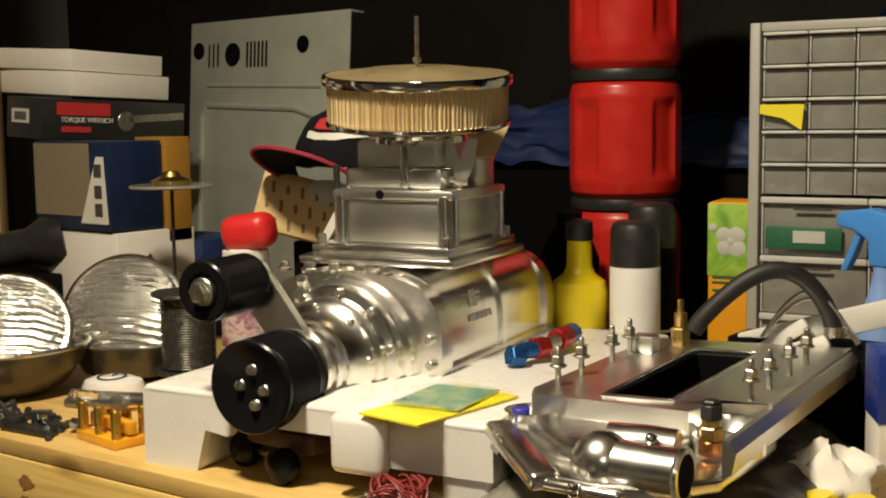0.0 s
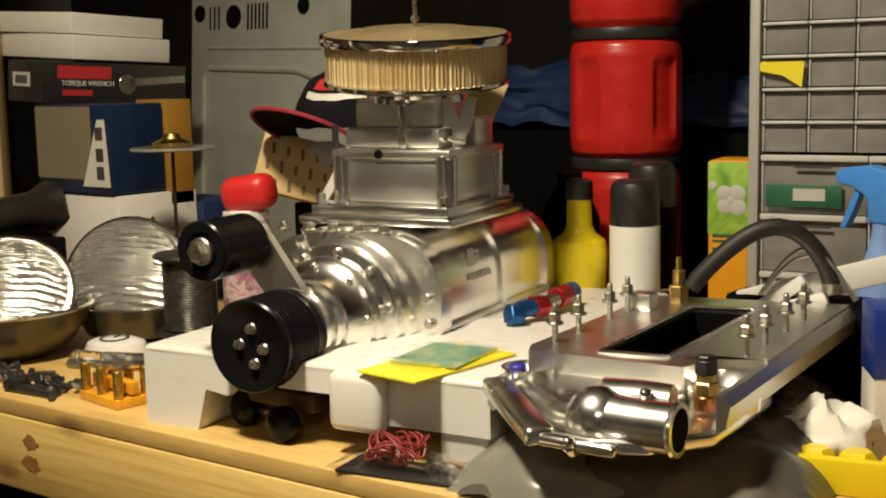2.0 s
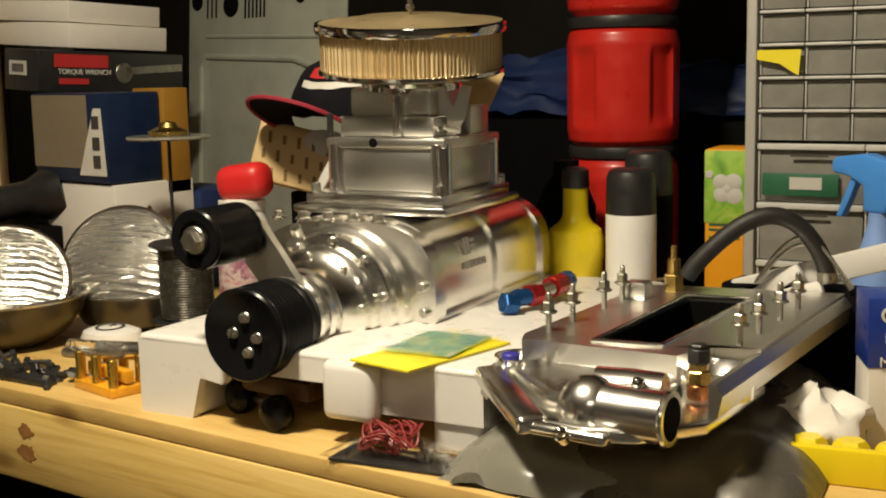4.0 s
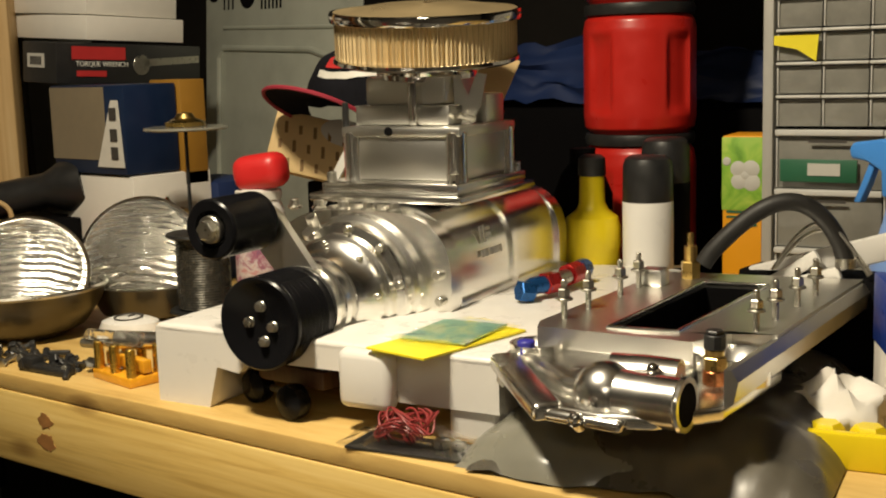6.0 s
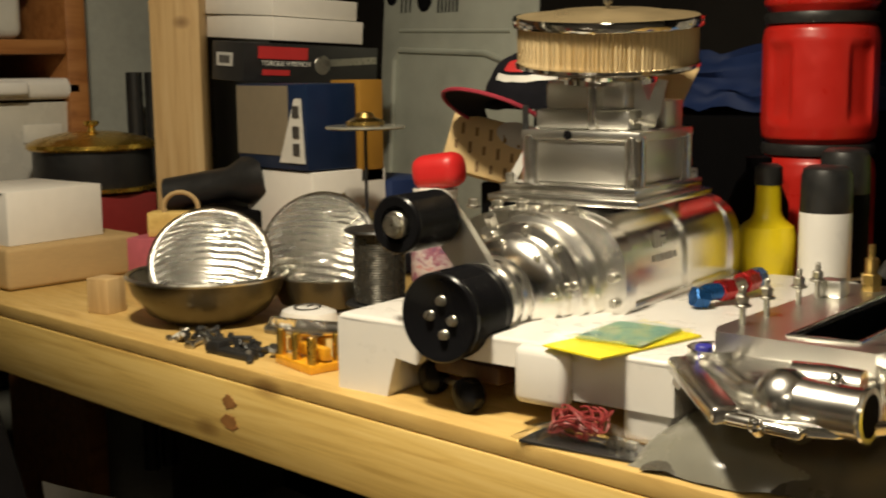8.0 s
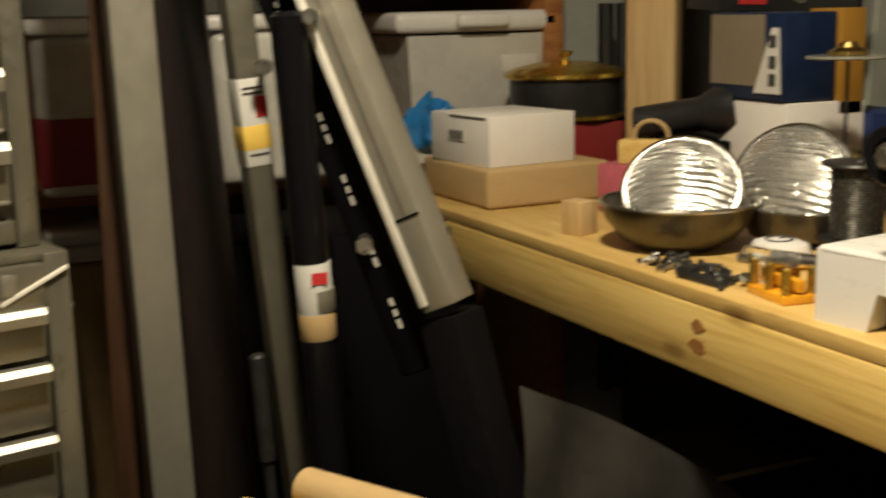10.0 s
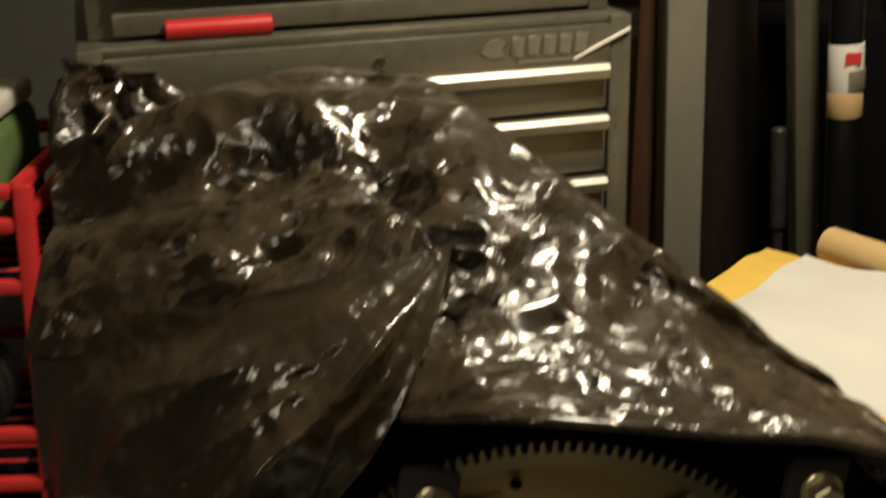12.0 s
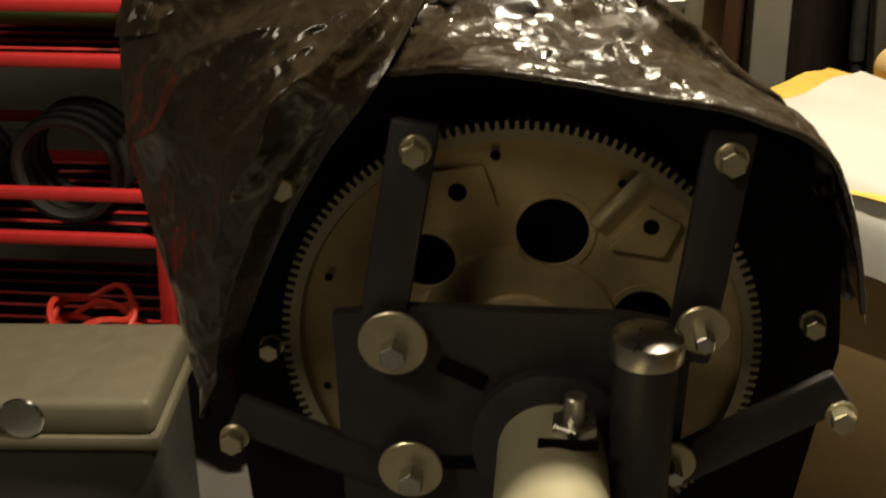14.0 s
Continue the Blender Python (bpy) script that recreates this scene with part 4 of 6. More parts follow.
for z, h in ((0.0, 0.232), (0.245, 0.18), (0.438, 0.24)):
    sec = part("section", ribbed(z, h), RED, red, sharp=60)
    part("band", Mesh().lathe([(RR - 0.022, z + h - 0.008), (RR - 0.003, z + h - 0.003), (RR - 0.001, z + h + 0.006), (RR - 0.003, z + h + 0.013), (RR - 0.022, z + h + 0.015)], seg=48), BLACK, red)

sp = thing("spray_bottle", "blue trigger spray bottle", "spray bottle", pose(-0.462, 1.50, TOP, 0, 0, -20) @ Matrix.Diagonal((0.86, 0.86, 0.95, 1)))
part("bottle_body", Mesh().lathe([(0.036, 0), (0.039, 0.005), (0.039, 0.09), (0.033, 0.13), (0.020, 0.17), (0.015, 0.19), (0.015, 0.20)], seg=28), BLUE_SOFT, sp)
part("trigger_head", Mesh().slab([(-0.075, 0.258), (-0.068, 0.266), (-0.02, 0.272), (0.035, 0.262), (0.035, 0.235), (0.018, 0.20), (-0.018, 0.20), (-0.02, 0.232), (-0.045, 0.243), (-0.072, 0.246)], 0.028, pose(0, 0.014, 0, 90, 0, 0)), BLUE_SPRAY, sp)
part("trigger", Mesh().slab([(-0.045, 0.242), (-0.034, 0.242), (-0.046, 0.215), (-0.060, 0.190), (-0.071, 0.190), (-0.058, 0.215)], 0.014, pose(0, 0.007, 0, 90, 0, 0), 0.002), BLUE_SPRAY, sp)

cal = thing("white_calipers", "white plastic measuring arms lying behind the manifold", "arm", pose(-0.50, 1.46, TOP + 0.045, 0, 0, 0))
for a, b, w in (((-0.085, -0.085, 0.058), (0.110, -0.045, 0.118), 0.030), ((-0.070, -0.095, 0.048), (-0.006, -0.085, 0.092), 0.016), ((-0.050, -0.100, 0.050), (0.022, -0.090, 0.074), 0.018)):
    va, vb = Vector(a), Vector(b)
    part("arm", Mesh().box((vb - va).length, 0.010, w, Matrix.Translation((va + vb) / 2) @ (vb - va).to_track_quat("X", "Z").to_matrix().to_4x4(), 0.003), WHITE, cal)
part("pivot", Mesh().cyl(0.006, 0.016, pose(0.085, -0.052, 0.108, 90), 14), STEEL, cal)
part("foot", Mesh().box(0.2, 0.06, 0.115, pose(0.0, -0.062, 0.0125), 0.004), BLACK_MATT, cal)

# ---- left end of the bench ----
def headlight(m, label, flat):
    t = thing("headlight", label, "headlight", m)
    R = 0.088
    part("lens", Mesh().lathe([(0.0, 0.046), (0.03, 0.043), (0.055, 0.034), (0.072, 0.020), (R - 0.003, 0.003), (R, -0.002), (R - 0.006, -0.003), (0.068, 0.014), (0.04, 0.033), (0.0, 0.040)], seg=48), LENS, t).visible_shadow = False
    part("reflector", Mesh().lathe([(R - 0.004, -0.004), (0.075, -0.022), (0.055, -0.042), (0.03, -0.055), (0.0, -0.06)], seg=48), REFLECT, t)
    part("rim", Mesh().lathe([(R - 0.004, 0.003), (R + 0.002, 0.001), (R + 0.003, -0.006), (R - 0.002, -0.009)], seg=48), CHROME, t)
    part("shell", Mesh().lathe([(R - 0.001, -0.010), (0.078, -0.028), (0.058, -0.048), (0.032, -0.062), (0.012, -0.07), (0.0, -0.07)], seg=40), PEWTER, t)
    return t


headlight(pose(-1.475, 0.985, 1.010, 55, 0, 50), "round fluted glass headlight resting in a steel bowl", True)
headlight(pose(-1.435, 1.150, 1.018, 62, 0, 34), "round fluted glass headlight leaning back", True)
bowl = thing("lamp_bowl", "dull steel headlight bowl on the workbench", "headlight bowl", pose(-1.50, 0.995, TOP))
part("shell", Mesh().lathe([(0.055, 0.0), (0.085, 0.015), (0.108, 0.045), (0.116, 0.068), (0.113, 0.070), (0.105, 0.048), (0.08, 0.018), (0.05, 0.004)], seg=48, closed=True), PEWTER, bowl)
part("rolled_rim", Mesh().lathe([(0.113, 0.066), (0.118, 0.067), (0.119, 0.070), (0.116, 0.073), (0.112, 0.071)], seg=48, closed=True), STEEL, bowl)
bowl2 = thing("lamp_bowl", "dark headlight bowl behind the cup", "headlight bowl", pose(-1.44, 1.18, TOP))
part("shell", Mesh().lathe([(0.05, 0.0), (0.08, 0.012), (0.095, 0.04), (0.098, 0.055), (0.094, 0.056), (0.088, 0.038), (0.07, 0.014)], seg=40, closed=True), PEWTER, bowl2)
shade = thing("brass_horn", "small brass lamp shade behind the headlights", "lamp part", pose(-1.62, 1.335, TOP - 0.0))
part("cone", Mesh().lathe([(0.085, 0.105), (0.083, 0.108), (0.05, 0.128), (0.022, 0.138), (0.020, 0.155), (0.012, 0.158), (0, 0.158)], seg=36), BRASS, shade)
part("stand", Mesh().lathe([(0.05, 0), (0.05, 0.01), (0.02, 0.02), (0.018, 0.106), (0.08, 0.1075)], seg=24), PEWTER, shade)

spool = thing("solder_spool", "spool of dull solder wire", "spool", pose(-1.310, 1.165, TOP))
part("top_flange", Mesh().lathe([(0.01, 0.131), (0.0485, 0.131), (0.0500, 0.133), (0.0485, 0.136), (0.012, 0.136)], seg=40, closed=True), BLACK, spool)
part("bottom_flange", Mesh().lathe([(0.01, 0.024), (0.0485, 0.024), (0.0500, 0.026), (0.0485, 0.029), (0.012, 0.029)], seg=40, closed=True), BLACK, spool)
wn = [(0.02, 0.0295)]
for i in range(28):
    wn += [(0.0365, 0.0305 + 0.0036 * i), (0.0380, 0.0323 + 0.0036 * i)]
part("wire", Mesh().lathe(wn + [(0.02, 0.1308)], seg=36), SOLDER, spool)
part("stand_ring", Mesh().lathe([(0.03, 0.0), (0.04, 0.0), (0.036, 0.0238), (0.03, 0.0238)], seg=28, closed=True), RED_ANO, spool)

ms = thing("computer_mouse", "small white plastic puck with a round printed mark", "mouse", pose(-1.322, 1.045, TOP, 0, 0, 20) @ Matrix.Diagonal((0.86, 0.86, 0.86, 1)))
part("shell", Mesh().lathe([(0.040, 0), (0.046, 0.005), (0.047, 0.025), (0.042, 0.036), (0.03, 0.041), (0, 0.043)], Matrix.Diagonal((1.1, 0.85, 1, 1)), 36), WHITE, ms)
part("ring_mark", Mesh().lathe([(0.019, 0.0425), (0.023, 0.0425), (0.023, 0.0437), (0.019, 0.0437)], pose(0.0, -0.002, 0, 3), 28, True), INK, ms)
part("hand_mark", Mesh().box(0.003, 0.016, 0.002, pose(0, 0.004, 0.0435), 0), INK, ms)

gm = thing("gold_fuse_holder", "gold anodised fuse holder block with glass fuses", "fuse holder", pose(-1.165, 0.925, TOP, 0, 0, -6))
part("base", Mesh().box(0.085, 0.05, 0.012, pose(0, 0, 0.006), 0.002), AMBER, gm)
for px in (-0.036, 0.0, 0.036):
    for py in (-0.018, 0.018):
        part("pillar", Mesh().cyl(0.006, 0.034, pose(px, py, 0.028), 12), GOLD, gm)
part("cross_bar", Mesh().box(0.085, 0.012, 0.016, pose(0, 0, 0.022), 0.002), AMBER, gm)
part("glass_fuse", Mesh().cyl(0.011, 0.12, pose(0.03, 0.03, 0.045, 90, 12, -60), 16), ALU, gm)
part("glass_fuse", Mesh().cyl(0.009, 0.08, pose(-0.02, -0.005, 0.048, 90, 8, -70), 16), LENS, gm)
part("end_clip", Mesh().cyl(0.006, 0.02, pose(-0.055, -0.02, 0.040, 90, 0, -70), 10), STEEL, gm)

random.seed(11)
for i in range(26):
    x, y = random.uniform(-1.42, -1.235), random.uniform(0.885, 0.945)
    s = thing("bolt", "loose dark bolt on the workbench", "bolt", pose(x, y, TOP + 0.006, random.uniform(60, 120), random.uniform(0, 30), random.uniform(0, 360)), "loose bolts")
    part("shank", Mesh().cyl(0.0038, 0.028, I4, 8), random.choice((BLACK, STEEL, BLACK)), s)
    part("head", Mesh().cyl(0.0075, 0.007, pose(0, 0, 0.016), 6), random.choice((BLACK, STEEL, BLACK)), s)
solo("bracket", Mesh().box(0.075, 0.02, 0.010, pose(0, 0, 0.005), 0.003).box(0.02, 0.02, 0.018, pose(-0.03, 0, 0.009), 0.003), BLACK, "black metal bracket at the bench edge", "bracket", pose(-1.275, 0.888, TOP, 0, 0, 6))

rc = thing("cleaner_can", "white and red trigger-top cleaner can", "spray can", pose(-1.20, 1.175, TOP))
part("can_body", Mesh().lathe([(0.032, 0), (0.034, 0.004), (0.034, 0.172), (0.026, 0.195), (0.024, 0.202)], seg=32), WHITE, rc)
part("label", Mesh().lathe([(0.0343, 0.072), (0.0347, 0.073), (0.0347, 0.15), (0.0343, 0.151)], seg=32), CAN_PRINT, rc)
part("nozzle_cap", Mesh().box(0.072, 0.05, 0.048, pose(0.008, 0, 0.224, 0, -8, 20), 0.018, 4), RED_CAP, rc)
part("collar", Mesh().lathe([(0.026, 0.186), (0.031, 0.188), (0.031, 0.199), (0.026, 0.200)], seg=28), PALE_INK, rc)

cap = thing("baseball_cap", "black cap with a red-edged visor on a stand", "cap", pose(-1.190, 1.385, 1.224, 0, 0, 48))
def crown(u, v):
    a, b = 2 * math.pi * u, 0.5 * math.pi * v
    return (0.088 * math.cos(a) * math.cos(b) ** 0.75, 0.095 * math.sin(a) * math.cos(b) ** 0.75, 0.085 * math.sin(b) + wob((math.cos(a), math.sin(a), b), 3, 0.004))
part("crown", Mesh().sheet(36, 14, crown), CLOTH, cap)
def visor(u, v):
    a = radians(160 + 110 * u)
    r = 0.085 + 0.075 * v * math.sin(math.pi * u) ** 0.5
    return (r * math.cos(a), r * math.sin(a), 0.012 - 0.055 * ((u - 0.5) * 2) ** 2 * (0.5 + 0.5 * v) + 0.018 * v)
part("visor", Mesh().sheet(24, 8, visor), CLOTH, cap)
part("visor_piping", Mesh().tube([visor(k / 24, 1.0) for k in range(25)], 0.003, seg=6), MAROON, cap)
for a0, a1, v0, v1, c in ((0.60, 0.76, 0.42, 0.56, PINK_INK), (0.58, 0.80, 0.30, 0.38, PALE_INK), (0.64, 0.74, 0.60, 0.66, PALE_INK), (0.70, 0.80, 0.44, 0.52, PALE_INK)):
    part("embroidery", Mesh().sheet(14, 4, lambda u, v: tuple(1.02 * q for q in crown(a0 + (a1 - a0) * u, v0 + (v1 - v0) * v))), c, cap)
ck = thing("kraft_bag", "printed tan kraft paper sleeve under the cap", "paper sleeve", pose(-1.262, 1.36, TOP))
part("sleeve", Mesh().box(0.145, 0.06, 0.088, pose(0, 0.0, 0.236, -12, 14, 30), 0.004), TAN, ck)
SLV = pose(0, 0.0, 0.236, -12, 14, 30)
BROWN_INK = mat("brown_ink", (0.22, 0.13, 0.05), 0.7, 0, 0.1, 40, 0)
for i in range(6):
    for r in range(3):
        part("print_bar", Mesh().box(0.005, 0.001, 0.017 - 0.004 * ((i + r) % 2), SLV @ pose(-0.060 + 0.022 * i + 0.004 * r, -0.0306, -0.030 + 0.025 * r, 0, -12), 0), BROWN_INK, ck)
part("oval_label", Mesh().lathe([(0.026, 0), (0, 0.001)], SLV @ pose(0.035, -0.0308, 0.030, 90) @ Matrix.Diagonal((1.4, 0.75, 1, 1)), 24), PAPER, ck)
part("stand", Mesh().box(0.10, 0.07, 0.19, pose(0.02, 0.03, 0.095), 0.004), BLACK_MATT, ck)
solo("kraft_slip", Mesh().box(0.05, 0.003, 0.06, pose(0, 0, 0.03), 0.001), TAN, "torn tan printed slip behind the filter", "paper slip", pose(-0.985, 1.40, 1.235, -10, 24, 30))
part("side_leaf", Mesh().prism([(0, 0), (0.012, 0), (0.085, 0.11), (0.072, 0.112)], 0.004, pose(-0.13, 0.30, 1.10, 90, 0, 0)), PAPER, blower)

# panel
pn = thing("metal_sheet", "galvanised steel appliance panel with punched slots leaning on the wall", "sheet metal", pose(-1.97, 1.72, TOP, -4, 0, -4))
PW, PH = 0.47, 0.565
part("sheet", Mesh().box(PW, 0.004, PH, pose(PW / 2, 0, PH / 2), 0.001), GALV, pn)
part("top_fold", Mesh().box(PW, 0.035, 0.004, pose(PW / 2, 0.016, PH), 0.001), GALV, pn)
part("left_fold", Mesh().box(0.004, 0.03, PH - 0.01, pose(0.0, 0.017, PH / 2), 0.001), GALV, pn)
part("pressed_ridge", Mesh().tube([(0.045, -0.003, 0.05), (0.045, -0.003, PH - 0.185), (0.06, -0.003, PH - 0.165), (0.33, -0.003, PH - 0.175), (0.40, -0.003, PH - 0.195)], 0.006, seg=8), GALV, pn)
part("pressed_ridge", Mesh().tube([(0.06, -0.002, PH - 0.125), (0.40, -0.002, PH - 0.135)], 0.004, seg=8), GALV, pn)
for x, z, r in ((0.028, PH - 0.055, 0.014), (0.345, PH - 0.055, 0.013), (0.137, PH - 0.066, 0.020)):
    part("hole", Mesh().lathe([(r, 0), (r + 0.003, 0), (r + 0.003, 0.002), (r, 0.002)], pose(x, -0.002, z, 90), 24, True).cyl(r, 0.001, pose(x, -0.0025, z, 90), 24), BLACK_MATT, pn)
for i in range(3):
    part("slot", Mesh().box(0.004, 0.001, 0.046, pose(0.062 + 0.014 * i, -0.0027, PH - 0.066), 0), BLACK_MATT, pn)
for i in range(6):
    part("slot", Mesh().box(0.005, 0.001, 0.05, pose(0.182 + 0.0115 * i, -0.0027, PH - 0.068), 0), BLACK_MATT, pn)

# stack of boxes (front faces look down the bench, long sides away from it)
def stacked(name, label, x, y, z, sx, sy, sz, material, rz=0.0, tilt=(0, 0)):
    t = thing(name, label, "box", pose(x, y, z, tilt[0], tilt[1], rz))
    part("carton", Mesh().box(sx, sy, sz, pose(-sx / 2, sy / 2, sz / 2), 0.002), material, t)
    return t


q = stacked("white_box", "white flat carton under another white box", -1.798, 1.34, 1.335, 0.235, 0.21, 0.042, WHITE_CARD, 0, (-2, 3))
q = stacked("white_box", "white pizza-style carton with a red printed lid", -1.803, 1.345, 1.379, 0.225, 0.205, 0.036, WHITE_CARD, 3, (-2, 3))
part("lid_print", Mesh().lathe([(0.06, 0), (0.05, 0.001), (0, 0.001)], pose(-0.085, 0.12, 0.0365), 24), mat("faded_red_print", (0.55, 0.22, 0.14), 0.6, 0, 0.3, 30), q)
q = stacked("wrench_box", "black torque wrench carton with a red printed title", -1.80, 1.275, 1.262, 0.10, 0.31, 0.07, BLACK, 0, (-2, 3))
part("title_bar", Mesh().box(0.001, 0.11, 0.022, pose(0.0012, 0.085, 0.053), 0), PINK_INK, q)
words("lettering", "TORQUE WRENCH", 0.0125, pose(0.0014, 0.092, 0.034, 90, 0, 90), PALE_INK, q)
part("title_bar", Mesh().box(0.001, 0.06, 0.010, pose(0.0012, 0.07, 0.018), 0), PINK_INK, q)
part("wrench_picture", Mesh().cyl(0.018, 0.001, pose(0.0012, 0.175, 0.034) @ TURN_X, 20).box(0.001, 0.125, 0.013, pose(0.0012, 0.243, 0.042, 4), 0), STEEL, q)
part("barcode_label", Mesh().box(0.05, 0.001, 0.024, pose(-0.058, -0.0012, 0.038), 0), PAPER, q)
for i in range(7):
    part("barcode_bar", Mesh().box(0.003, 0.001, 0.014, pose(-0.072 + 0.005 * i, -0.0022, 0.038), 0), INK, q)
q = stacked("blue_box", "dark blue carton with a pale picture label", -1.605, 1.265, 1.115, 0.20, 0.105, 0.144, BLUE, 0)
part("tan_print", Mesh().box(0.15, 0.001, 0.118, pose(-0.125, -0.0012, 0.082), 0), mat("tan_print", (0.22, 0.18, 0.12), 0.5), q)
part("picture_label", Mesh().prism([(-0.075, 0.012), (-0.004, 0.012), (-0.012, 0.12), (-0.03, 0.12)], 0.0012, pose(0, -0.0018, 0, 90)), PALE_INK, q)
for z in (0.035, 0.064, 0.098):
    part("picture", Mesh().box(0.018, 0.001, 0.02, pose(-0.026, -0.0040, z), 0), INK, q)
q = stacked("white_carton", "white and blue carton under the blue box", -1.60, 1.27, TOP, 0.19, 0.16, 0.192, WHITE_CARD, 0)
stacked("orange_box", "dull orange carton behind the blue box", -1.60, 1.375, 1.089, 0.08, 0.052, 0.175, ORANGE_DULL, 0)
stacked("dark_carton", "dark blue plastic wrapped carton beside the steel panel", -1.585, 1.432 - 0.0, TOP, 0.14, 0.12, 0.168, BLUE_CLOTH, 0)
fl2 = thing("flashlight", "black torch lying on the workbench", "torch", pose(-1.83, 1.24, TOP + 0.16))
part("barrel", Mesh().lathe([(0.0, -0.10), (0.03, -0.10), (0.03, 0.02), (0.044, 0.05), (0.046, 0.09), (0.0, 0.09)], pose(0, 0, 0, 0, 80, 40), 28), BLACK, fl2)
part("rest", Mesh().box(0.16, 0.10, 0.118, pose(0, 0.0, -0.101), 0.004), BLACK_MATT, fl2)

disc = thing("disc_ornament", "brass finial on a thin clear disc stand", "disc", pose(-1.455, 1.265, TOP))
part("disc", Mesh().lathe([(0.0, 0.27), (0.062, 0.270), (0.064, 0.272), (0.062, 0.275), (0, 0.276)], pose(0, 0, 0, 0, 0, 0), 40), mat("pearly_disc", (0.30, 0.29, 0.24), 0.15, 0.3, 0.1, 30, 0.03), disc)
part("finial", Mesh().lathe([(0.03, 0.276), (0.031, 0.282), (0.016, 0.288), (0.012, 0.295), (0, 0.297)], seg=24), BRASS, disc)
part("rod", Mesh().cyl(0.0028, 0.27, pose(0, 0, 0.135), 10), BLACK, disc)

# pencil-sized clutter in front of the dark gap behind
# added block: its near-black colour stands for the shade, and carries the tarp
solo("dark_backdrop", Mesh().box(1.7, 0.22, 1.19, pose(0, 0, 0.595), 0.006), BLACK_MATT, "near-black block added as the dark background behind the workbench", "cabinet", pose(-0.85, 2.045, 0))
tp = thing("blue_tarp", "dark blue tarpaulin draped behind the bench", "tarpaulin", pose(-0.80, 2.0, 1.19))
part("drape", Mesh().sheet(30, 12, lambda u, v: (-0.75 + 0.72 * u, -0.05 + 0.06 * v + wob((u * 4, v * 3, 7), 1.5, 0.04), 0.005 + 0.115 * v * (1 - 0.3 * u) + abs(wob((u * 5, v * 2, 3), 1.5, 0.03)))), BLUE_CLOTH, tp, sharp=60)
part("hanging_fold", Mesh().sheet(16, 20, lambda u, v: (-0.05 + 0.34 * v + 0.14 * u * (1 - v), 0.02 + wob((u * 4, v * 3, 5), 1.5, 0.04), 0.005 + 0.42 * v)), BLUE_CLOTH, tp, sharp=60)

# ---- far left: pot, bin, small boxes ----
wbx = thing("carton", "tan flat cardboard carton at the end of the bench", "carton", pose(-1.935, 0.885, TOP, 0, 0, 3))
part("shell", Mesh().box(0.27, 0.26, 0.072, pose(-0.135, 0.13, 0.037), 0.008, 3), CARD, wbx)
w2 = thing("white_carton", "small white carton with a barcode label", "carton", pose(-1.96, 0.90, TOP + 0.073, 0, 0, 8))
part("shell", Mesh().box(0.205, 0.19, 0.092, pose(-0.10, 0.095, 0.046), 0.002), WHITE_CARD, w2)
part("barcode_label", Mesh().box(0.06, 0.001, 0.022, pose(-0.11, -0.0012, 0.052), 0), PALE_INK, w2)
for i in range(7):
    part("barcode_bar", Mesh().box(0.004, 0.001, 0.018, pose(-0.13 + 0.007 * i, -0.0022, 0.052), 0), INK, w2)
part("flap_gap", Mesh().box(0.12, 0.0015, 0.003, pose(-0.07, -0.001, 0.088), 0), INK, w2)
solo("blue_packet", crumple(5, 0.055, 0.05), BLUE_BAG, "crumpled blue plastic packet", "packet", pose(-2.22, 0.90, TOP + 0.072), sharp=25)
solo("wood_block", Mesh().box(0.042, 0.04, 0.054, pose(0, 0, 0.027), 0.002), PINE_UP, "small offcut of pale pine", "wood block", pose(-1.665, 0.92, TOP, 0, 0, 20))
pot = thing("gold_lidded_pot", "black round tin with a gold lid and knob", "tin", pose(-2.27, 1.225, TOP + 0.03) @ Matrix.Diagonal((1.07, 1.07, 1.0, 1)))
part("pot_body", Mesh().lathe([(0.09, 0.10), (0.108, 0.104), (0.11, 0.11), (0.11, 0.18), (0.106, 0.182)], seg=48), BLACK, pot)
part("lid", Mesh().lathe([(0.116, 0.178), (0.121, 0.182), (0.120, 0.19), (0.10, 0.200), (0.05, 0.212), (0.0, 0.214)], seg=48), GOLD, pot)
part("knob", Mesh().lathe([(0.008, 0.213), (0.007, 0.222), (0.014, 0.226), (0.014, 0.234), (0, 0.236)], seg=20), GOLD, pot)
part("gold_foot", Mesh().lathe([(0.10, 0.094), (0.114, 0.097), (0.114, 0.104), (0.10, 0.106)], seg=48), GOLD, pot)
part("red_base", Mesh().box(0.20, 0.15, 0.12, pose(0.0, 0.0, 0.031), 0.004), mat("dark_red_tin", (0.22, 0.02, 0.02), 0.45), pot)
tg = thing("wooden_tag", "small pine block with a cord loop", "tag", pose(-1.79, 1.12, TOP + 0.085))
part("block", Mesh().box(0.085, 0.04, 0.042, pose(0, 0, 0.021, 0, 0, 40), 0.003), PINE, tg)
part("cord", Mesh().tube([(0.02 + 0.022 * math.cos(a), 0.02 * math.cos(a), 0.050 + 0.026 * math.sin(a)) for a in [0.35 * k - 0.3 for k in range(12)]], 0.004, seg=8), CARD, tg)
part("support", Mesh().box(0.16, 0.12, 0.083, pose(0.0, 0.02, -0.042, 0, 0, 25), 0.004), mat("pink_pack", (0.42, 0.10, 0.13), 0.5, 0, 0.2), tg)
tl = thing("storage_bin", "cloudy plastic storage bin with a white lid", "storage bin", pose(-2.60, 1.10, TOP - 0.02))
part("bin_body", Mesh().lathe([(0.20, 0.0), (0.205, 0.02), (0.235, 0.30), (0.23, 0.30)], pose(0, 0, 0.02, 0, 0, 45) @ I4, 4), BIN, tl)
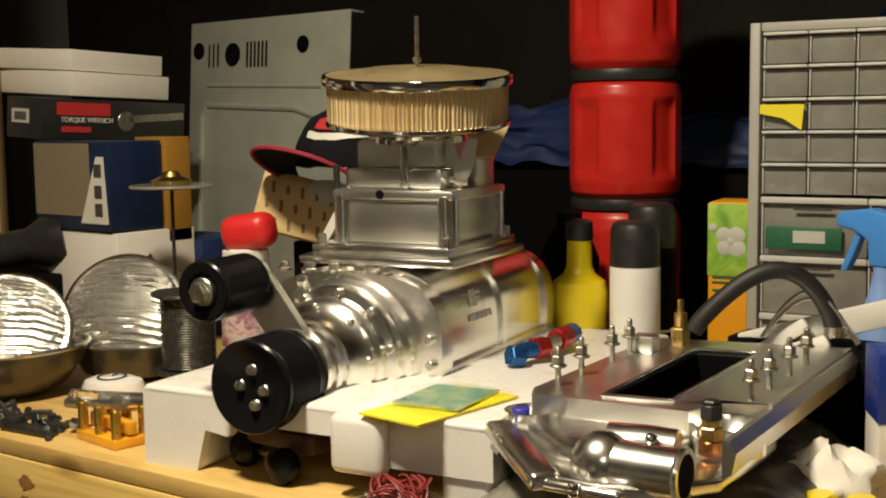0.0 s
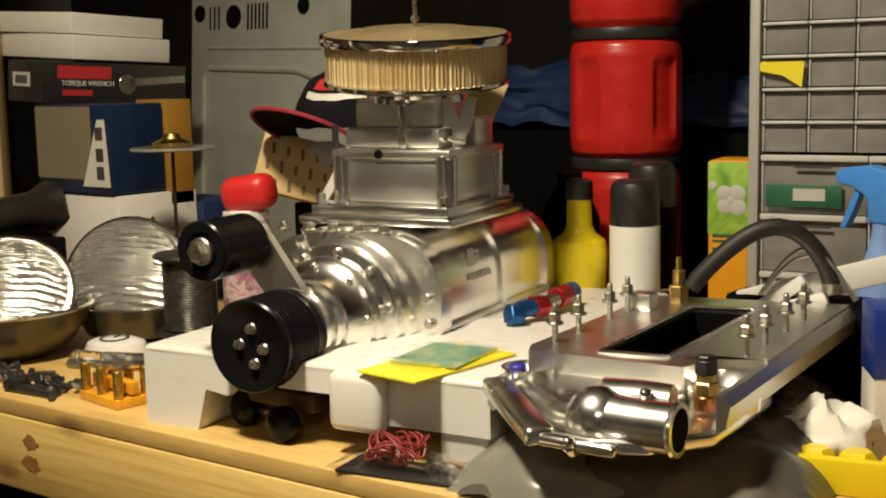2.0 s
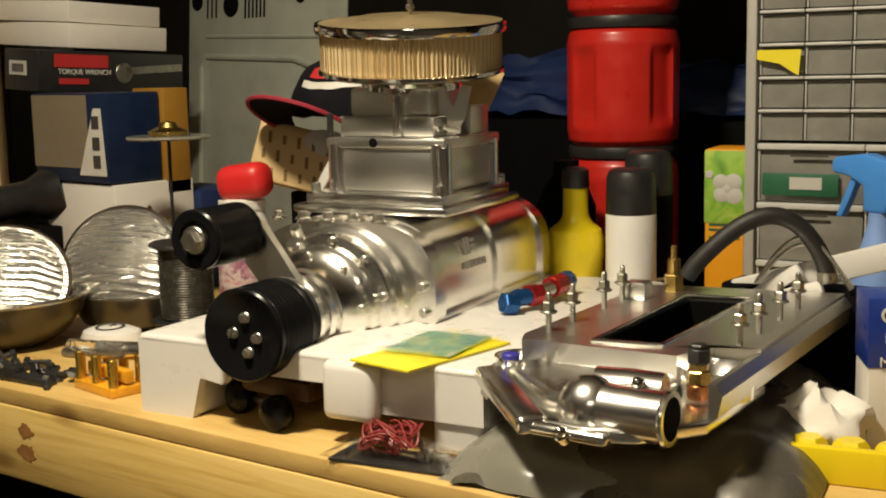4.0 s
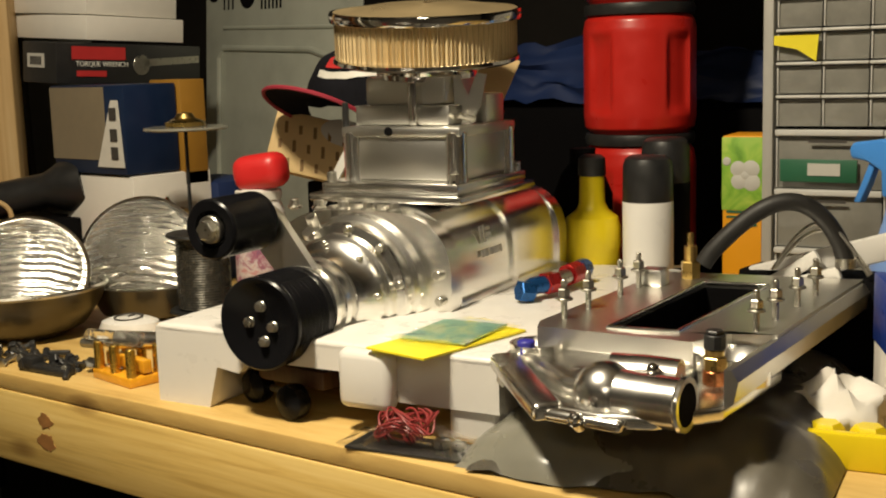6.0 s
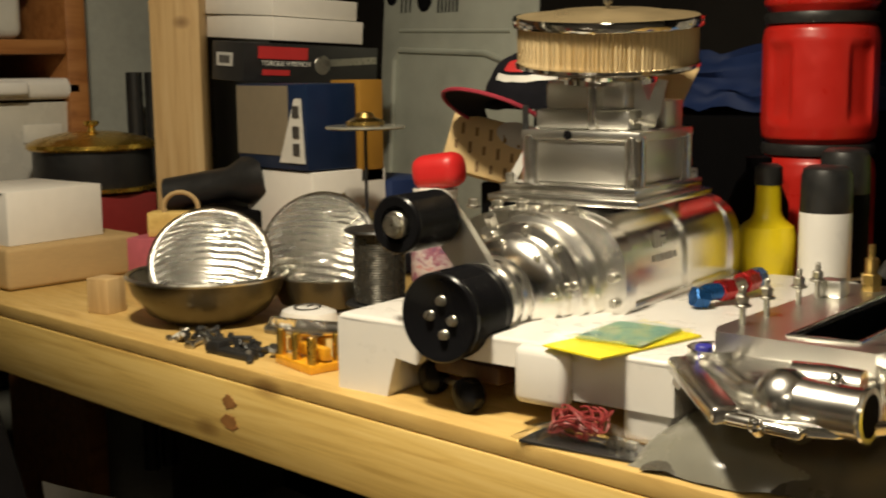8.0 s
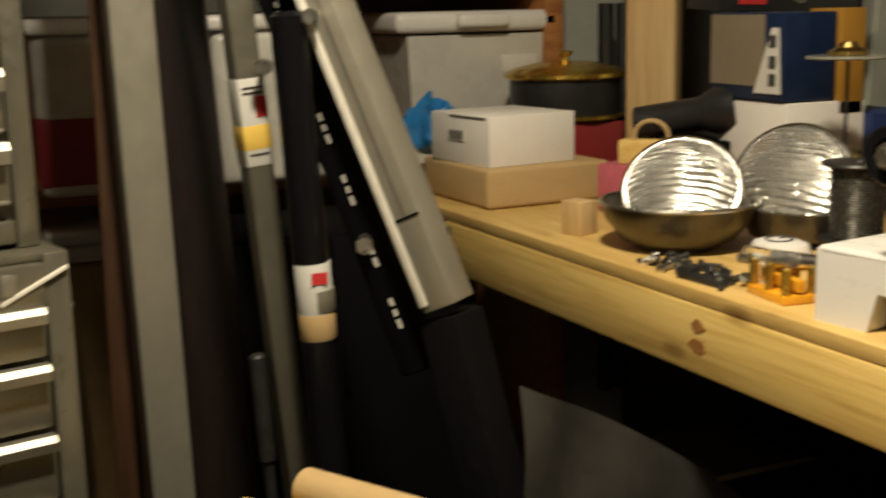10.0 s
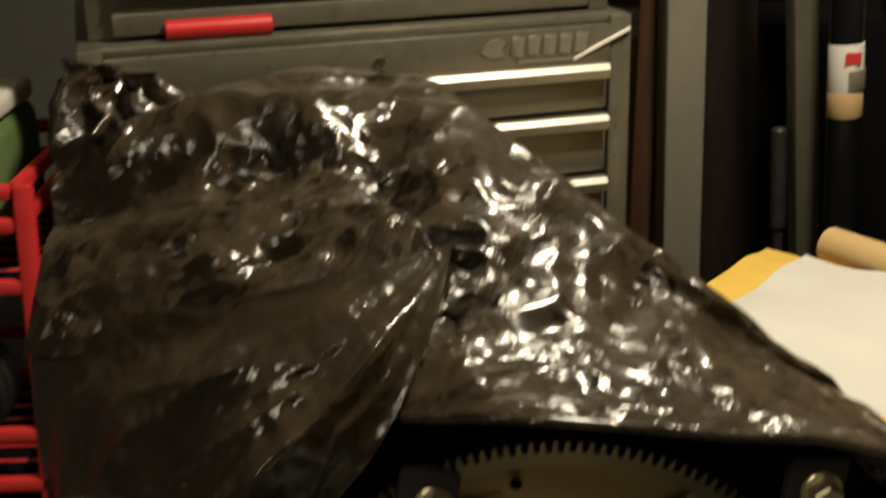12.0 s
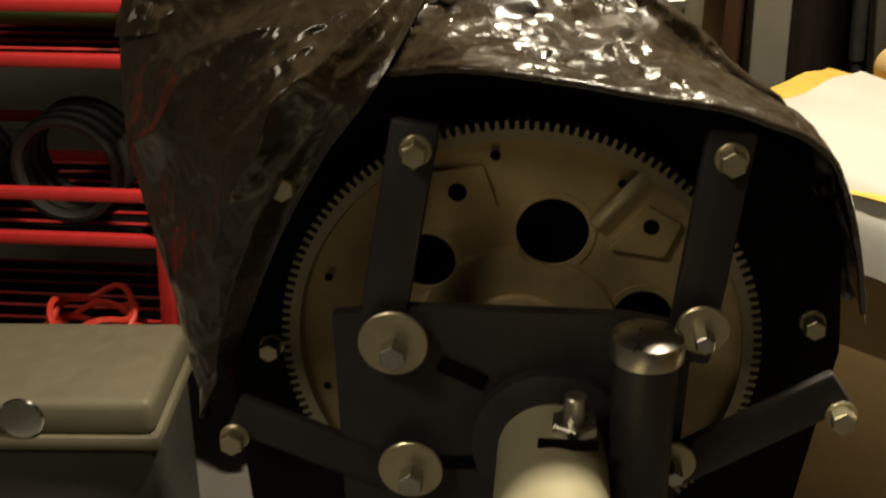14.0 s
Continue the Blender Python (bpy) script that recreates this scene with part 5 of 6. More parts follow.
part("lid", Mesh().box(0.36, 0.39, 0.045, pose(0, 0, 0.348), 0.015, 3), WHITE, tl)
part("lid_grip", Mesh().box(0.05, 0.12, 0.03, pose(0.18, 0.0, 0.35), 0.01, 3), WHITE, tl)
part("label", Mesh().box(0.003, 0.085, 0.038, pose(0.164, 0.10, 0.255, 0, 6, 0), 0.001), PALE_INK, tl)


# ---- wall shelving at the far end ----
sh = thing("shelf_unit", "orange-stained timber shelving holding plastic bins", "shelving", pose(-2.62, 0.6, 0))
for y in (-0.62, 0.68):
    part("upright", Mesh().box(0.40, 0.045, 2.0, pose(0, y, 1.0), 0.003), CEDAR, sh)
for z in (0.93, 1.335, 1.75):
    part("shelf_board", Mesh().box(0.40, 1.25, 0.03, pose(0.0, 0.03, z), 0.003), CEDAR, sh)


def tote(x, y, z, w, d, h, body, lid, label):
    t = thing("storage_tote", label, "storage bin", pose(x, y, z))
    part("tub", Mesh().box(w, d, h, pose(0, 0, h / 2), 0.02, 3), body, t)
    part("lid", Mesh().box(w + 0.02, d + 0.02, 0.03, pose(0, 0, h + 0.014), 0.01, 3), lid, t)
    return t


REDBIN = mat("red_bin_plastic", (0.26, 0.03, 0.035), 0.35, 0, 0.2, 15)
rt = tote(-2.47, 0.30, 0.946, 0.30, 0.28, 0.30, BIN, WHITE, "cloudy storage bin half full of red cloth, with a white lid")
part("red_contents", Mesh().box(0.304, 0.284, 0.15, pose(0, 0, 0.085), 0.02, 3), REDBIN, rt, "red cloth showing through the tub")
part("bin_label", Mesh().box(0.003, 0.08, 0.05, pose(0.152, 0.07, 0.21), 0.001), PAPER, rt)
tote(-2.47, 0.62, 0.946, 0.30, 0.26, 0.30, BIN, WHITE, "cloudy storage bin with a white lid")
tote(-2.58, 0.95, 1.351, 0.30, 0.44, 0.16, BIN, mat("lilac_lid", (0.36, 0.32, 0.38), 0.4), "cloudy storage bin on the upper shelf")
tct = thing("tall_carton", "tall brown carton under the shelf", "carton", pose(-2.55, 0.25, 0))
part("carton_body", Mesh().box(0.30, 0.30, 0.80, pose(0, 0, 0.40), 0.004), CARD, tct)
for s in (-1, 1):
    part("top_flap", Mesh().box(0.296, 0.146, 0.004, pose(0, 0.0745 * s, 0.8025), 0.001), CARD, tct)
part("tape", Mesh().box(0.20, 0.05, 0.001, pose(0, 0, 0.806), 0), TAN, tct)
wtub = thing("white_tub", "low white plastic tub standing on the tall carton", "tub", pose(-2.53, 0.29, 0.8075))
part("tub", Mesh().box(0.28, 0.24, 0.035, pose(0, 0, 0.0175), 0.01, 3), WHITE, wtub)
part("lid", Mesh().box(0.30, 0.26, 0.030, pose(0, 0, 0.051), 0.012, 4), WHITE, wtub)
gb = solo("grey_board", Mesh().box(0.03, 0.20, 1.9, pose(0, 0, 0.95), 0.004), mat("pale_grey_board", (0.34, 0.35, 0.31), 0.7), "pale grey board standing by the wall", "board", pose(-2.55, 1.43, 0))
for i in range(2):
    solo("black_pipe", Mesh().cyl(0.018, 0.9, pose(0, 0, 0.45), 18), BLACK, "black plastic pipe standing by the wall", "pipe", pose(-2.40, 1.40 + 0.045 * i, 0.38), "black pipes")
cb2 = thing("hanging_cable", "black cables hanging by the pine post", "cable", pose(-2.35, 1.52, 0.9))
for i in range(4):
    part("cable", Mesh().tube([(0.0, 0.012 * i + 0.03 * math.sin(2 * u + i), 0.9 * u) for u in [k / 10 for k in range(11)]], 0.006, seg=8), RUBBER, cb2)

# ---- tool chest ----
ch = thing("tool_chest", "grey steel roller tool chest with bright drawer lips", "tool chest", pose(-1.455, 0.112, 0, 0, 0, 104))
CWID = 0.71
part("cabinet_body", Mesh().box(CWID, 0.44, 0.80, pose(-CWID / 2, 0.235, 0.545), 0.003), CHEST, ch)
part("right_stile", Mesh().box(0.03, 0.03, 0.88, pose(-0.015, 0.006, 0.57), 0.003), CHEST, ch)
part("left_stile", Mesh().box(0.03, 0.03, 0.88, pose(-CWID + 0.015, 0.006, 0.57), 0.003), CHEST, ch)
part("top_rail", Mesh().box(CWID - 0.06, 0.03, 0.052, pose(-CWID / 2, 0.003, 0.973), 0.003), CHEST, ch)
part("tray_rim", Mesh().box(CWID, 0.46, 0.012, pose(-CWID / 2, 0.23, 1.005), 0.004), CHEST, ch)
part("bright_corner", Mesh().box(0.088, 0.004, 0.005, pose(-0.044, -0.0130, 0.974, 0, -24), 0.001), PALE_EDGE, ch, "bright bent corner of the rim")
part("side_handle", Mesh().tube([(0.003, 0.08, 0.93), (0.03, 0.09, 0.92), (0.035, 0.14, 0.92), (0.03, 0.2, 0.92), (0.003, 0.21, 0.93)], 0.007, seg=8), CHROME, ch)
lz = [0.949, 0.880, 0.793, 0.703, 0.61, 0.50, 0.39, 0.28]
for i, z in enumerate(lz):
    h = (z - lz[i + 1]) if i + 1 < len(lz) else 0.11
    dr = part("drawer", Mesh().box(CWID - 0.066, 0.02, h - 0.012, pose(-CWID / 2, 0.004, z - h / 2), 0.002), CHEST, ch)
    lipm = Mesh().prism([(0, 0), (-0.012, -0.001), (-0.018, -0.008), (-0.016, -0.020), (-0.012, -0.021), (-0.012, -0.010), (0, -0.006)], CWID - 0.07, pose(-CWID + 0.035, -0.006, z, 90, 0, 90))
    part("lip", lipm, LIP, dr, "bright drawer lip")
part("logo_shape", Mesh().prism([(0, 0.0), (0.010, 0.012), (0.024, 0.016), (0.036, 0.010), (0.028, 0.002), (0.032, -0.008), (0.016, -0.010), (0.006, -0.006)], 0.002, pose(-0.212, -0.0125, 0.975, 90)), LIP, ch)
for i in range(5):
    part("logo_bar", Mesh().box(0.017, 0.002, 0.026, pose(-0.162 + 0.022 * i, -0.0135, 0.978, 0, 8, 0), 0.001), LIP, ch)
part("logo_underline", Mesh().box(0.085, 0.002, 0.004, pose(-0.12, -0.0135, 0.958), 0), LIP, ch)
part("lock", Mesh().cyl(0.008, 0.008, pose(-0.345, -0.014, 0.972, 90), 16).box(0.003, 0.003, 0.012, pose(-0.345, -0.018, 0.968), 0), CHROME, ch)
for wx in (-0.06, -CWID + 0.06):
    for wy in (0.06, 0.40):
        cs = part("caster", Mesh().box(0.04, 0.05, 0.06, pose(wx, wy, 0.114), 0.004), STEEL, ch)
        part("wheel", Mesh().cyl(0.05, 0.03, pose(wx, wy, 0.05) @ TURN_X, 24, 0.006), RUBBER, cs)
up = thing("top_chest", "grey steel top tool chest with bright drawer lips", "tool chest", pose(-1.455, 0.112, 1.0115, 0, 0, 104))
UX = CWID - 0.03
part("chest_body", Mesh().box(UX, 0.30, 0.42, pose(-0.015 - UX / 2, 0.20, 0.21), 0.003), CHEST, up)
part("right_stile", Mesh().box(0.028, 0.02, 0.42, pose(-0.03, 0.044, 0.21), 0.003), CHEST, up)
part("bottom_rail", Mesh().box(UX - 0.06, 0.02, 0.028, pose(-0.015 - UX / 2, 0.042, 0.020), 0.003), CHEST, up)
uz = [0.056, 0.140, 0.225, 0.31, 0.395]
for i, z in enumerate(uz):
    dr = part("drawer", Mesh().box(UX - 0.062, 0.02, 0.072, pose(-0.015 - UX / 2, 0.044, z + 0.034), 0.002), CHEST, up)
    part("lip", Mesh().prism([(0, 0), (-0.012, -0.001), (-0.018, -0.010), (-0.016, -0.026), (-0.012, -0.027), (-0.012, -0.012), (0, -0.008)], UX - 0.066, pose(-0.048 - UX + 0.066, 0.034, z + 0.072, 90, 0, 90)), LIP, dr, "bright drawer lip")
    part("lower_lip", Mesh().box(UX - 0.07, 0.010, 0.005, pose(-0.015 - UX / 2, 0.030, z + 0.0), 0.002), LIP, dr)
solo("red_marker", Mesh().cyl(0.012, 0.13, pose(0, 0, 0.0125) @ TURN_X, 16), RED_CAP, "red marker lying on the tool chest rim", "marker", pose(-1.345, -0.415, 1.0115, 0, 0, 104))
# ---- engine hoist leaning parts ----
upr = thing("steel_upright", "grey square steel upright of a hoist", "steel post", pose(-1.80, 0.280, 0, 1.1, 0, 3))
part("tube", Mesh().box(0.066, 0.066, 1.88, pose(0, 0, 0.95), 0.006), HOIST_GREY, upr)
part("base_plate", Mesh().box(0.16, 0.16, 0.012, pose(0, 0, 0.006), 0.002), HOIST_GREY, upr)
solo("brown_plank", Mesh().box(0.036, 0.03, 1.6, pose(0, 0, 0.8), 0.003), DARKWOOD, "brown wooden plank leaning by the chest", "plank", pose(-1.86, 0.208, 0, 0, 1, 70))
solo("dark_plank", Mesh().box(0.10, 0.03, 1.75, pose(0, 0, 0.875), 0.003), wood("black_stained_wood", (0.007, 0.004, 0.003), (0.014, 0.008, 0.006), (0.022, 0.012, 0.008), (10, 10, 0.8)), "dark wooden plank leaning behind the hoist", "plank", pose(-1.84, 0.395, 0, 0, -3, 70))


def bar(a, b, w, h, up_axis=(0, 0, 1)):
    a, b = Vector(a), Vector(b)
    z = (b - a).normalized()
    x = Vector(up_axis).cross(z).normalized()
    y = z.cross(x)
    r = Matrix((x, y, z)).transposed().to_4x4()
    return Mesh().box(w, h, (b - a).length, Matrix.Translation((a + b) / 2) @ r, 0.004), Matrix.Translation(a) @ r


hoist = thing("engine_hoist", "folded engine hoist with grey boom and black boom extension", "engine hoist", pose(-1.45, 0.55, 0))
for nm, a, b, w, h, mt, lb in (("boom", (-1.400, 0.580, 0.900), (-1.650, 0.365, 1.66), 0.058, 0.050, HOIST_GREY, "grey square boom"),
                              ("boom_extension", (-1.455, 0.562, 0.80), (-1.715, 0.346, 1.62), 0.045, 0.045, BLACK_MATT, "black boom extension with capacity marks"),
                              ("boom_foot", (-1.410, 0.585, 0.885), (-1.20, 0.72, 0.0), 0.066, 0.062, BLACK_MATT, "")):
    ms2, fr = bar(a, b, w, h)
    o = part(nm, ms2, mt, hoist, lb, True)
    if nm == "boom_extension":
        for i in range(21):
            ln = (0.013, 0.009, 0.011)[i % 3]
            part("mark_bar", Mesh().box(0.0012, 0.0055, ln, fr @ pose(w / 2 + 0.0006, 0.006, 0.07 + 0.088 * (i // 3) + 0.0155 * (i % 3)), 0), PALE_INK, o, "", True)
    elif nm == "boom":
        part("bright_edge", Mesh().box(0.004, 0.011, 0.78, fr @ pose(w / 2 + 0.002, 0.0062 - h / 2, 0.40), 0.001), PALE_EDGE, hoist, "pale strip along the boom edge", True)
        part("plate_edge", Mesh().box(0.002, 0.002, 0.66, fr @ pose(w / 2 + 0.001, 0.006, 0.46), 0), GREY_PAINT, hoist, "", True)
        part("lap_joint", Mesh().box(0.0015, h * 0.98, 0.0035, fr @ pose(w / 2 + 0.0006, 0, 0.125), 0), BLACK_MATT, hoist, "", True)
for p in ((-1.470, 0.490, 0.979), (-1.505, 0.441, 1.272), (-1.560, 0.392, 1.209)):
    part("pin", Mesh().cyl(0.008, 0.05, pose(*p, 0, 90, -20), 16).cyl(0.012, 0.01, pose(p[0] + 0.022, p[1] - 0.008, p[2], 0, 90, -20), 6), STEEL, hoist, "", True)
part("leg", Mesh().box(0.08, 0.9, 0.08, pose(-1.30, 0.40, 0.12), 0.005), BLACK_MATT, hoist, "", True)
jk = thing("hydraulic_ram", "black hydraulic ram with paper labels", "hydraulic jack", pose(-1.516, 0.441, 0.30))
part("cylinder", Mesh().cyl(0.0235, 0.98, pose(0, -0.003, 0.49, 3, 0, 0), 28, 0.006), BLACK_GLOSS, jk)
part("label", Mesh().lathe([(0.0238, 0.0), (0.0245, 0.001), (0.0245, 0.105), (0.0238, 0.106)], pose(0, -0.005, 0.545, 3), 28), PAPER, jk)
part("label_print", Mesh().box(0.001, 0.022, 0.016, pose(0.0250, -0.008, 0.632), 0), PINK_INK, jk)
part("label_tan", Mesh().lathe([(0.0244, 0), (0.0249, 0.001), (0.0249, 0.035), (0.0244, 0.036)], pose(0, -0.005, 0.546, 3), 28), CARD, jk)
part("label_grey", Mesh().lathe([(0.0244, 0), (0.0249, 0.001), (0.0249, 0.03), (0.0244, 0.031)], pose(0, -0.005, 0.583, 3), 28), GREY_PAINT, jk)
rl = thing("steel_bar", "leaning grey steel bar with a yellow and white paper label", "steel bar", pose(-1.60, 0.446, 0.30, 4.8, 0, 8))
part("bar", Mesh().box(0.034, 0.038, 1.25, pose(0, 0, 0.625), 0.004), DULL_STEEL, rl)
part("label", Mesh().box(0.036, 0.040, 0.118, pose(0, 0, 0.838), 0.002), PAPER, rl)
part("label_yellow", Mesh().box(0.037, 0.041, 0.034, pose(0, 0, 0.818), 0.002), BUFF, rl)
part("label_red", Mesh().box(0.038, 0.016, 0.028, pose(0, 0.010, 0.858), 0.001), PINK_INK, rl)
for z in (0.884, 0.877, 0.795):
    part("print_bar", Mesh().box(0.0375, 0.028, 0.003, pose(0, 0, z), 0), INK, rl)
rod = thing("pry_bar", "short dark pry bar leaning beside the grey bar", "pry bar", pose(-1.60, 0.402, 0.20, 3, 0, 0))
part("shaft", Mesh().cyl(0.008, 0.45, pose(0, 0, 0.225), 12), BLACK, rod)
part("grip", Mesh().cyl(0.012, 0.16, pose(0, 0, 0.53), 14, 0.004), RUBBER, rod)
solo("shiny_cap", crumple(8, 0.02, 0.014), CHROME, "crumpled foil scrap on the hoist leg", "foil", pose(-1.34, 0.44, 0.53), sharp=25)
# added block: near-black in place of the shade below the hoist
solo("hoist_gap_block", Mesh().box(0.5, 0.5, 0.36, pose(0, 0, 0.18), 0.02), BLACK_MATT, "near-black block filling the dark gap under the hoist", "crate", pose(-1.36, 0.42, 0.161, 0, 0, 12))

# made-up block, dressed as a cabinet, that paints the dark recess black
cbn = thing("recess_block", "near-black block with doors, added for the dark recess behind the hoist", "cabinet", pose(-2.12, 0.60, 0))
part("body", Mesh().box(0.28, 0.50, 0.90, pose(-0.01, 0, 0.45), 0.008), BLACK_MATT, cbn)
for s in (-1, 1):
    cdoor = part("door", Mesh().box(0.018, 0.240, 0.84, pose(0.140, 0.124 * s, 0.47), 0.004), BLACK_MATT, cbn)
    part("handle", Mesh().box(0.014, 0.010, 0.09, pose(0.156, 0.020 * s, 0.66), 0.003), BLACK_GLOSS, cdoor)

# ---- under the bench ----
solo("white_papers", Mesh().box(0.26, 0.18, 0.012, pose(0, 0, 0.006), 0.002), PAPER, "stack of white papers under the workbench", "papers", pose(-1.35, 1.18, 0.46, 0, 0, 25))
# added support for the papers, near-black to keep the space below dark
solo("under_bench_block", Mesh().box(0.6, 0.45, 0.149, pose(0, 0, 0.0745), 0.006), BLACK_MATT, "near-black block added under the papers below the workbench", "crate", pose(-1.35, 1.22, 0.31, 0, 0, 2.5))
cvr = thing("canvas_cover", "dark grey canvas cover draped over a hoist leg", "cover", pose(-1.36, 0.66, 0))
part("cloth", Mesh().sheet(30, 24, lambda u, v: (0.03 * u + 0.10 * v + wob((u * 3, v * 3, 2), 1.5, 0.03), 0.36 * u - 0.04 * v * (1 - u), (0.79 - 0.225 * u) * (1 - v) + 0.004 * v + 0.02 * math.sin(3 * u) * (1 - v))), mat("grey_canvas", (0.024, 0.021, 0.016), 0.8, 0, 0.25, 40, 0.3), cvr, sharp=80)

# ---- cardboard box with mailer and paper ----
cbx = thing("cardboard_box", "brown cardboard box standing on the floor", "cardboard box", pose(-1.315, 0.275, 0, 0, 0, -40))
part("shell", Mesh().box(0.40, 0.62, 0.715, pose(0.20, 0.31, 0.3585), 0.004), CARD, cbx)
part("flap", Mesh().box(0.004, 0.60, 0.16, pose(0.404, 0.31, 0.632, 0, 3, 0), 0.001), CARD, cbx)
part("tape", Mesh().box(0.05, 0.62, 0.002, pose(0.2, 0.31, 0.7172 - 0.0005), 0), TAN, cbx)
mail = thing("padded_mailer", "yellow padded mailer with a curled edge on a box", "mailer", pose(-1.315, 0.275, 0.717, 0, 0, -40))
part("mailer", Mesh().sheet(20, 24, lambda u, v: (0.0 + 0.41 * u, 0.0 + 0.58 * v, 0.004 + 0.006 * math.sin(3 * v) ** 2 + 0.010 * math.sin(math.pi * u) + wob((u * 4, v * 4, 1), 1.5, 0.006))), BUFF, mail)


def paper_drape(u, v):
    """A limp sheet that lies on the box and hangs over its near edge."""
    s = 0.060 + 0.435 * u
    over = max(0.0, s - 0.395)
    return (s - 0.82 * over + 0.012 * min(1, over * 30), 0.075 + 0.47 * v, 0.018 + 0.012 * max(0.0, math.sin(math.pi * s / 0.40)) - 0.9 * over + wob((u * 3, v * 3, 4), 1.5, 0.010))


solo("paper_sheet", Mesh().sheet(32, 24, paper_drape), PAPER, "rumpled white paper lying on the yellow mailer", "paper", pose(-1.315, 0.275, 0.722, 0, 0, -40), sharp=60)
tb2 = Mesh()
tb2.lathe([(0.0195, 0), (0.023, 0), (0.023, 0.32), (0.0195, 0.32)], Matrix.Translation((-1.255, 0.335, 0.745)) @ Vector((0.28, 0.165, 0.0)).to_track_quat("Z", "Y").to_matrix().to_4x4(), 28, True)
solo("cardboard_tube", tb2, CARD, "open brown cardboard tube lying on the mailer", "tube")

solo("bubble_wrap", crumple(12, 0.065, 0.024), mat("bubble_film", (0.46, 0.46, 0.43), 0.18, 0, 0.35, 130, 0.8, 0.4), "crumpled bubble wrap lying on the cardboard box", "bubble wrap", pose(-0.925, 0.565, 0.714), sharp=40)

# ---- engine on its stand ----
EY, EZ = -0.119, 0.776
eng = thing("engine", "black engine block with a toothed flexplate under a bin bag", "engine", pose(-0.45, EY, 0))
outline = [(-0.215, 0.60), (-0.226, 0.76), (-0.20, 0.86), (-0.165, 0.91), (-0.095, 0.968), (0.09, 0.968), (0.175, 0.915), (0.225, 0.85), (0.234, 0.76), (0.212, 0.60), (0.12, 0.555), (-0.12, 0.555)]
part("bell_face", Mesh().prism([(y, z) for y, z in outline], 0.03, pose(-0.03, 0, 0, 90, 0, 90)), ENGINE, eng)
part("block", Mesh().box(0.40, 0.30, 0.26, pose(-0.235, 0, 0.74), 0.02), ENGINE, eng)
part("intake", Mesh().box(0.32, 0.18, 0.09, pose(-0.22, -0.03, 0.91), 0.02), ENGINE, eng)
part("oil_pan", Mesh().box(0.40, 0.22, 0.16, pose(-0.235, 0, 0.545), 0.03), ENGINE, eng)
NT, RO = 160, 0.1700
gv, gf = [], []
for i in range(NT):
    for k, (da, r) in enumerate(((0.0, RO - 0.006), (0.28, RO - 0.006), (0.38, RO), (0.72, RO), (0.82, RO - 0.006))):
        a = 2 * math.pi * (i + da) / NT
        gv.append((0, r * math.cos(a), r * math.sin(a)))
n5 = len(gv)
inner = [(0, (RO - 0.013) * math.cos(2 * math.pi * i / n5), (RO - 0.013) * math.sin(2 * math.pi * i / n5)) for i in range(n5)]
allv = gv + inner + [(0.010, y, z) for _, y, z in gv] + [(0.010, y, z) for _, y, z in inner]
for i in range(n5):
    j = (i + 1) % n5
    gf += [(2 * n5 + i, 2 * n5 + j, 3 * n5 + j, 3 * n5 + i), (i, j, 2 * n5 + j, 2 * n5 + i), (n5 + i, 3 * n5 + i, 3 * n5 + j, n5 + j)]
flex = part("ring_gear", Mesh().add(allv, gf, pose(0.034, 0, EZ)), TEETH, eng, "ring gear teeth", sharp=25)
# flexplate disc with round lightening holes
holes = [(0.0905, radians(76 + 60 * k), 0.0265 if k % 2 == 0 else 0.022) for k in range(6)]
fv = Mesh()
NU, NV = 360, 70
verts, faces = [], []
for i in range(NU):
    for j in range(NV):
        r, a = 0.03 + (RO - 0.0132 - 0.03) * j / (NV - 1), 2 * math.pi * i / NU
        verts.append((0.004 * (1 if r > 0.155 else 0) + 0.006 * (1 if r < 0.075 else 0), r * math.cos(a), r * math.sin(a)))
for i in range(NU):
    for j in range(NV - 1):
        i2 = (i + 1) % NU
        c = [verts[q] for q in (i * NV + j, i2 * NV + j, i2 * NV + j + 1, i * NV + j + 1)]
        cy, cz = sum(p[1] for p in c) / 4, sum(p[2] for p in c) / 4
        if all((cy - hr * math.cos(ha)) ** 2 + (cz - hr * math.sin(ha)) ** 2 > hs * hs for hr, ha, hs in holes):
            faces.append((i * NV + j, i2 * NV + j, i2 * NV + j + 1, i * NV + j + 1))
fv.add(verts, faces, pose(0.036, 0, EZ))
disc_ob = part("flexplate", fv, RINGSTEEL, eng, "tan stained steel flexplate", sharp=40)
for hr, ha, hs in holes:
    part("hole_rim", Mesh().lathe([(hs - 0.0015, -0.002), (hs + 0.003, -0.002), (hs + 0.003, 0.0012), (hs - 0.0015, 0.0012)], pose(0.036, hr * math.cos(ha), EZ + hr * math.sin(ha)) @ TURN_X, 36, True), RINGSTEEL, disc_ob)
for a, r, s in ((97, 0.145, 0.0036), (62, 0.143, 0.0030), (160, 0.143, 0.003), (196, 0.145, 0.003), (28, 0.145, 0.003)):
    part("small_hole", Mesh().cyl(s, 0.001, pose(0.0408, r * math.cos(radians(a)), EZ + r * math.sin(radians(a))) @ TURN_X, 14), BLACK_MATT, disc_ob)
pad1 = part("weight_pad", Mesh().prism([(-0.022, 0.022), (0.016, 0.028), (0.026, 0.0), (0.022, -0.008), (-0.004, -0.022), (-0.012, -0.020), (-0.020, -0.004)], 0.004, pose(0.037, -0.042, EZ + 0.108, 90, 0, 90)), RINGSTEEL, disc_ob)
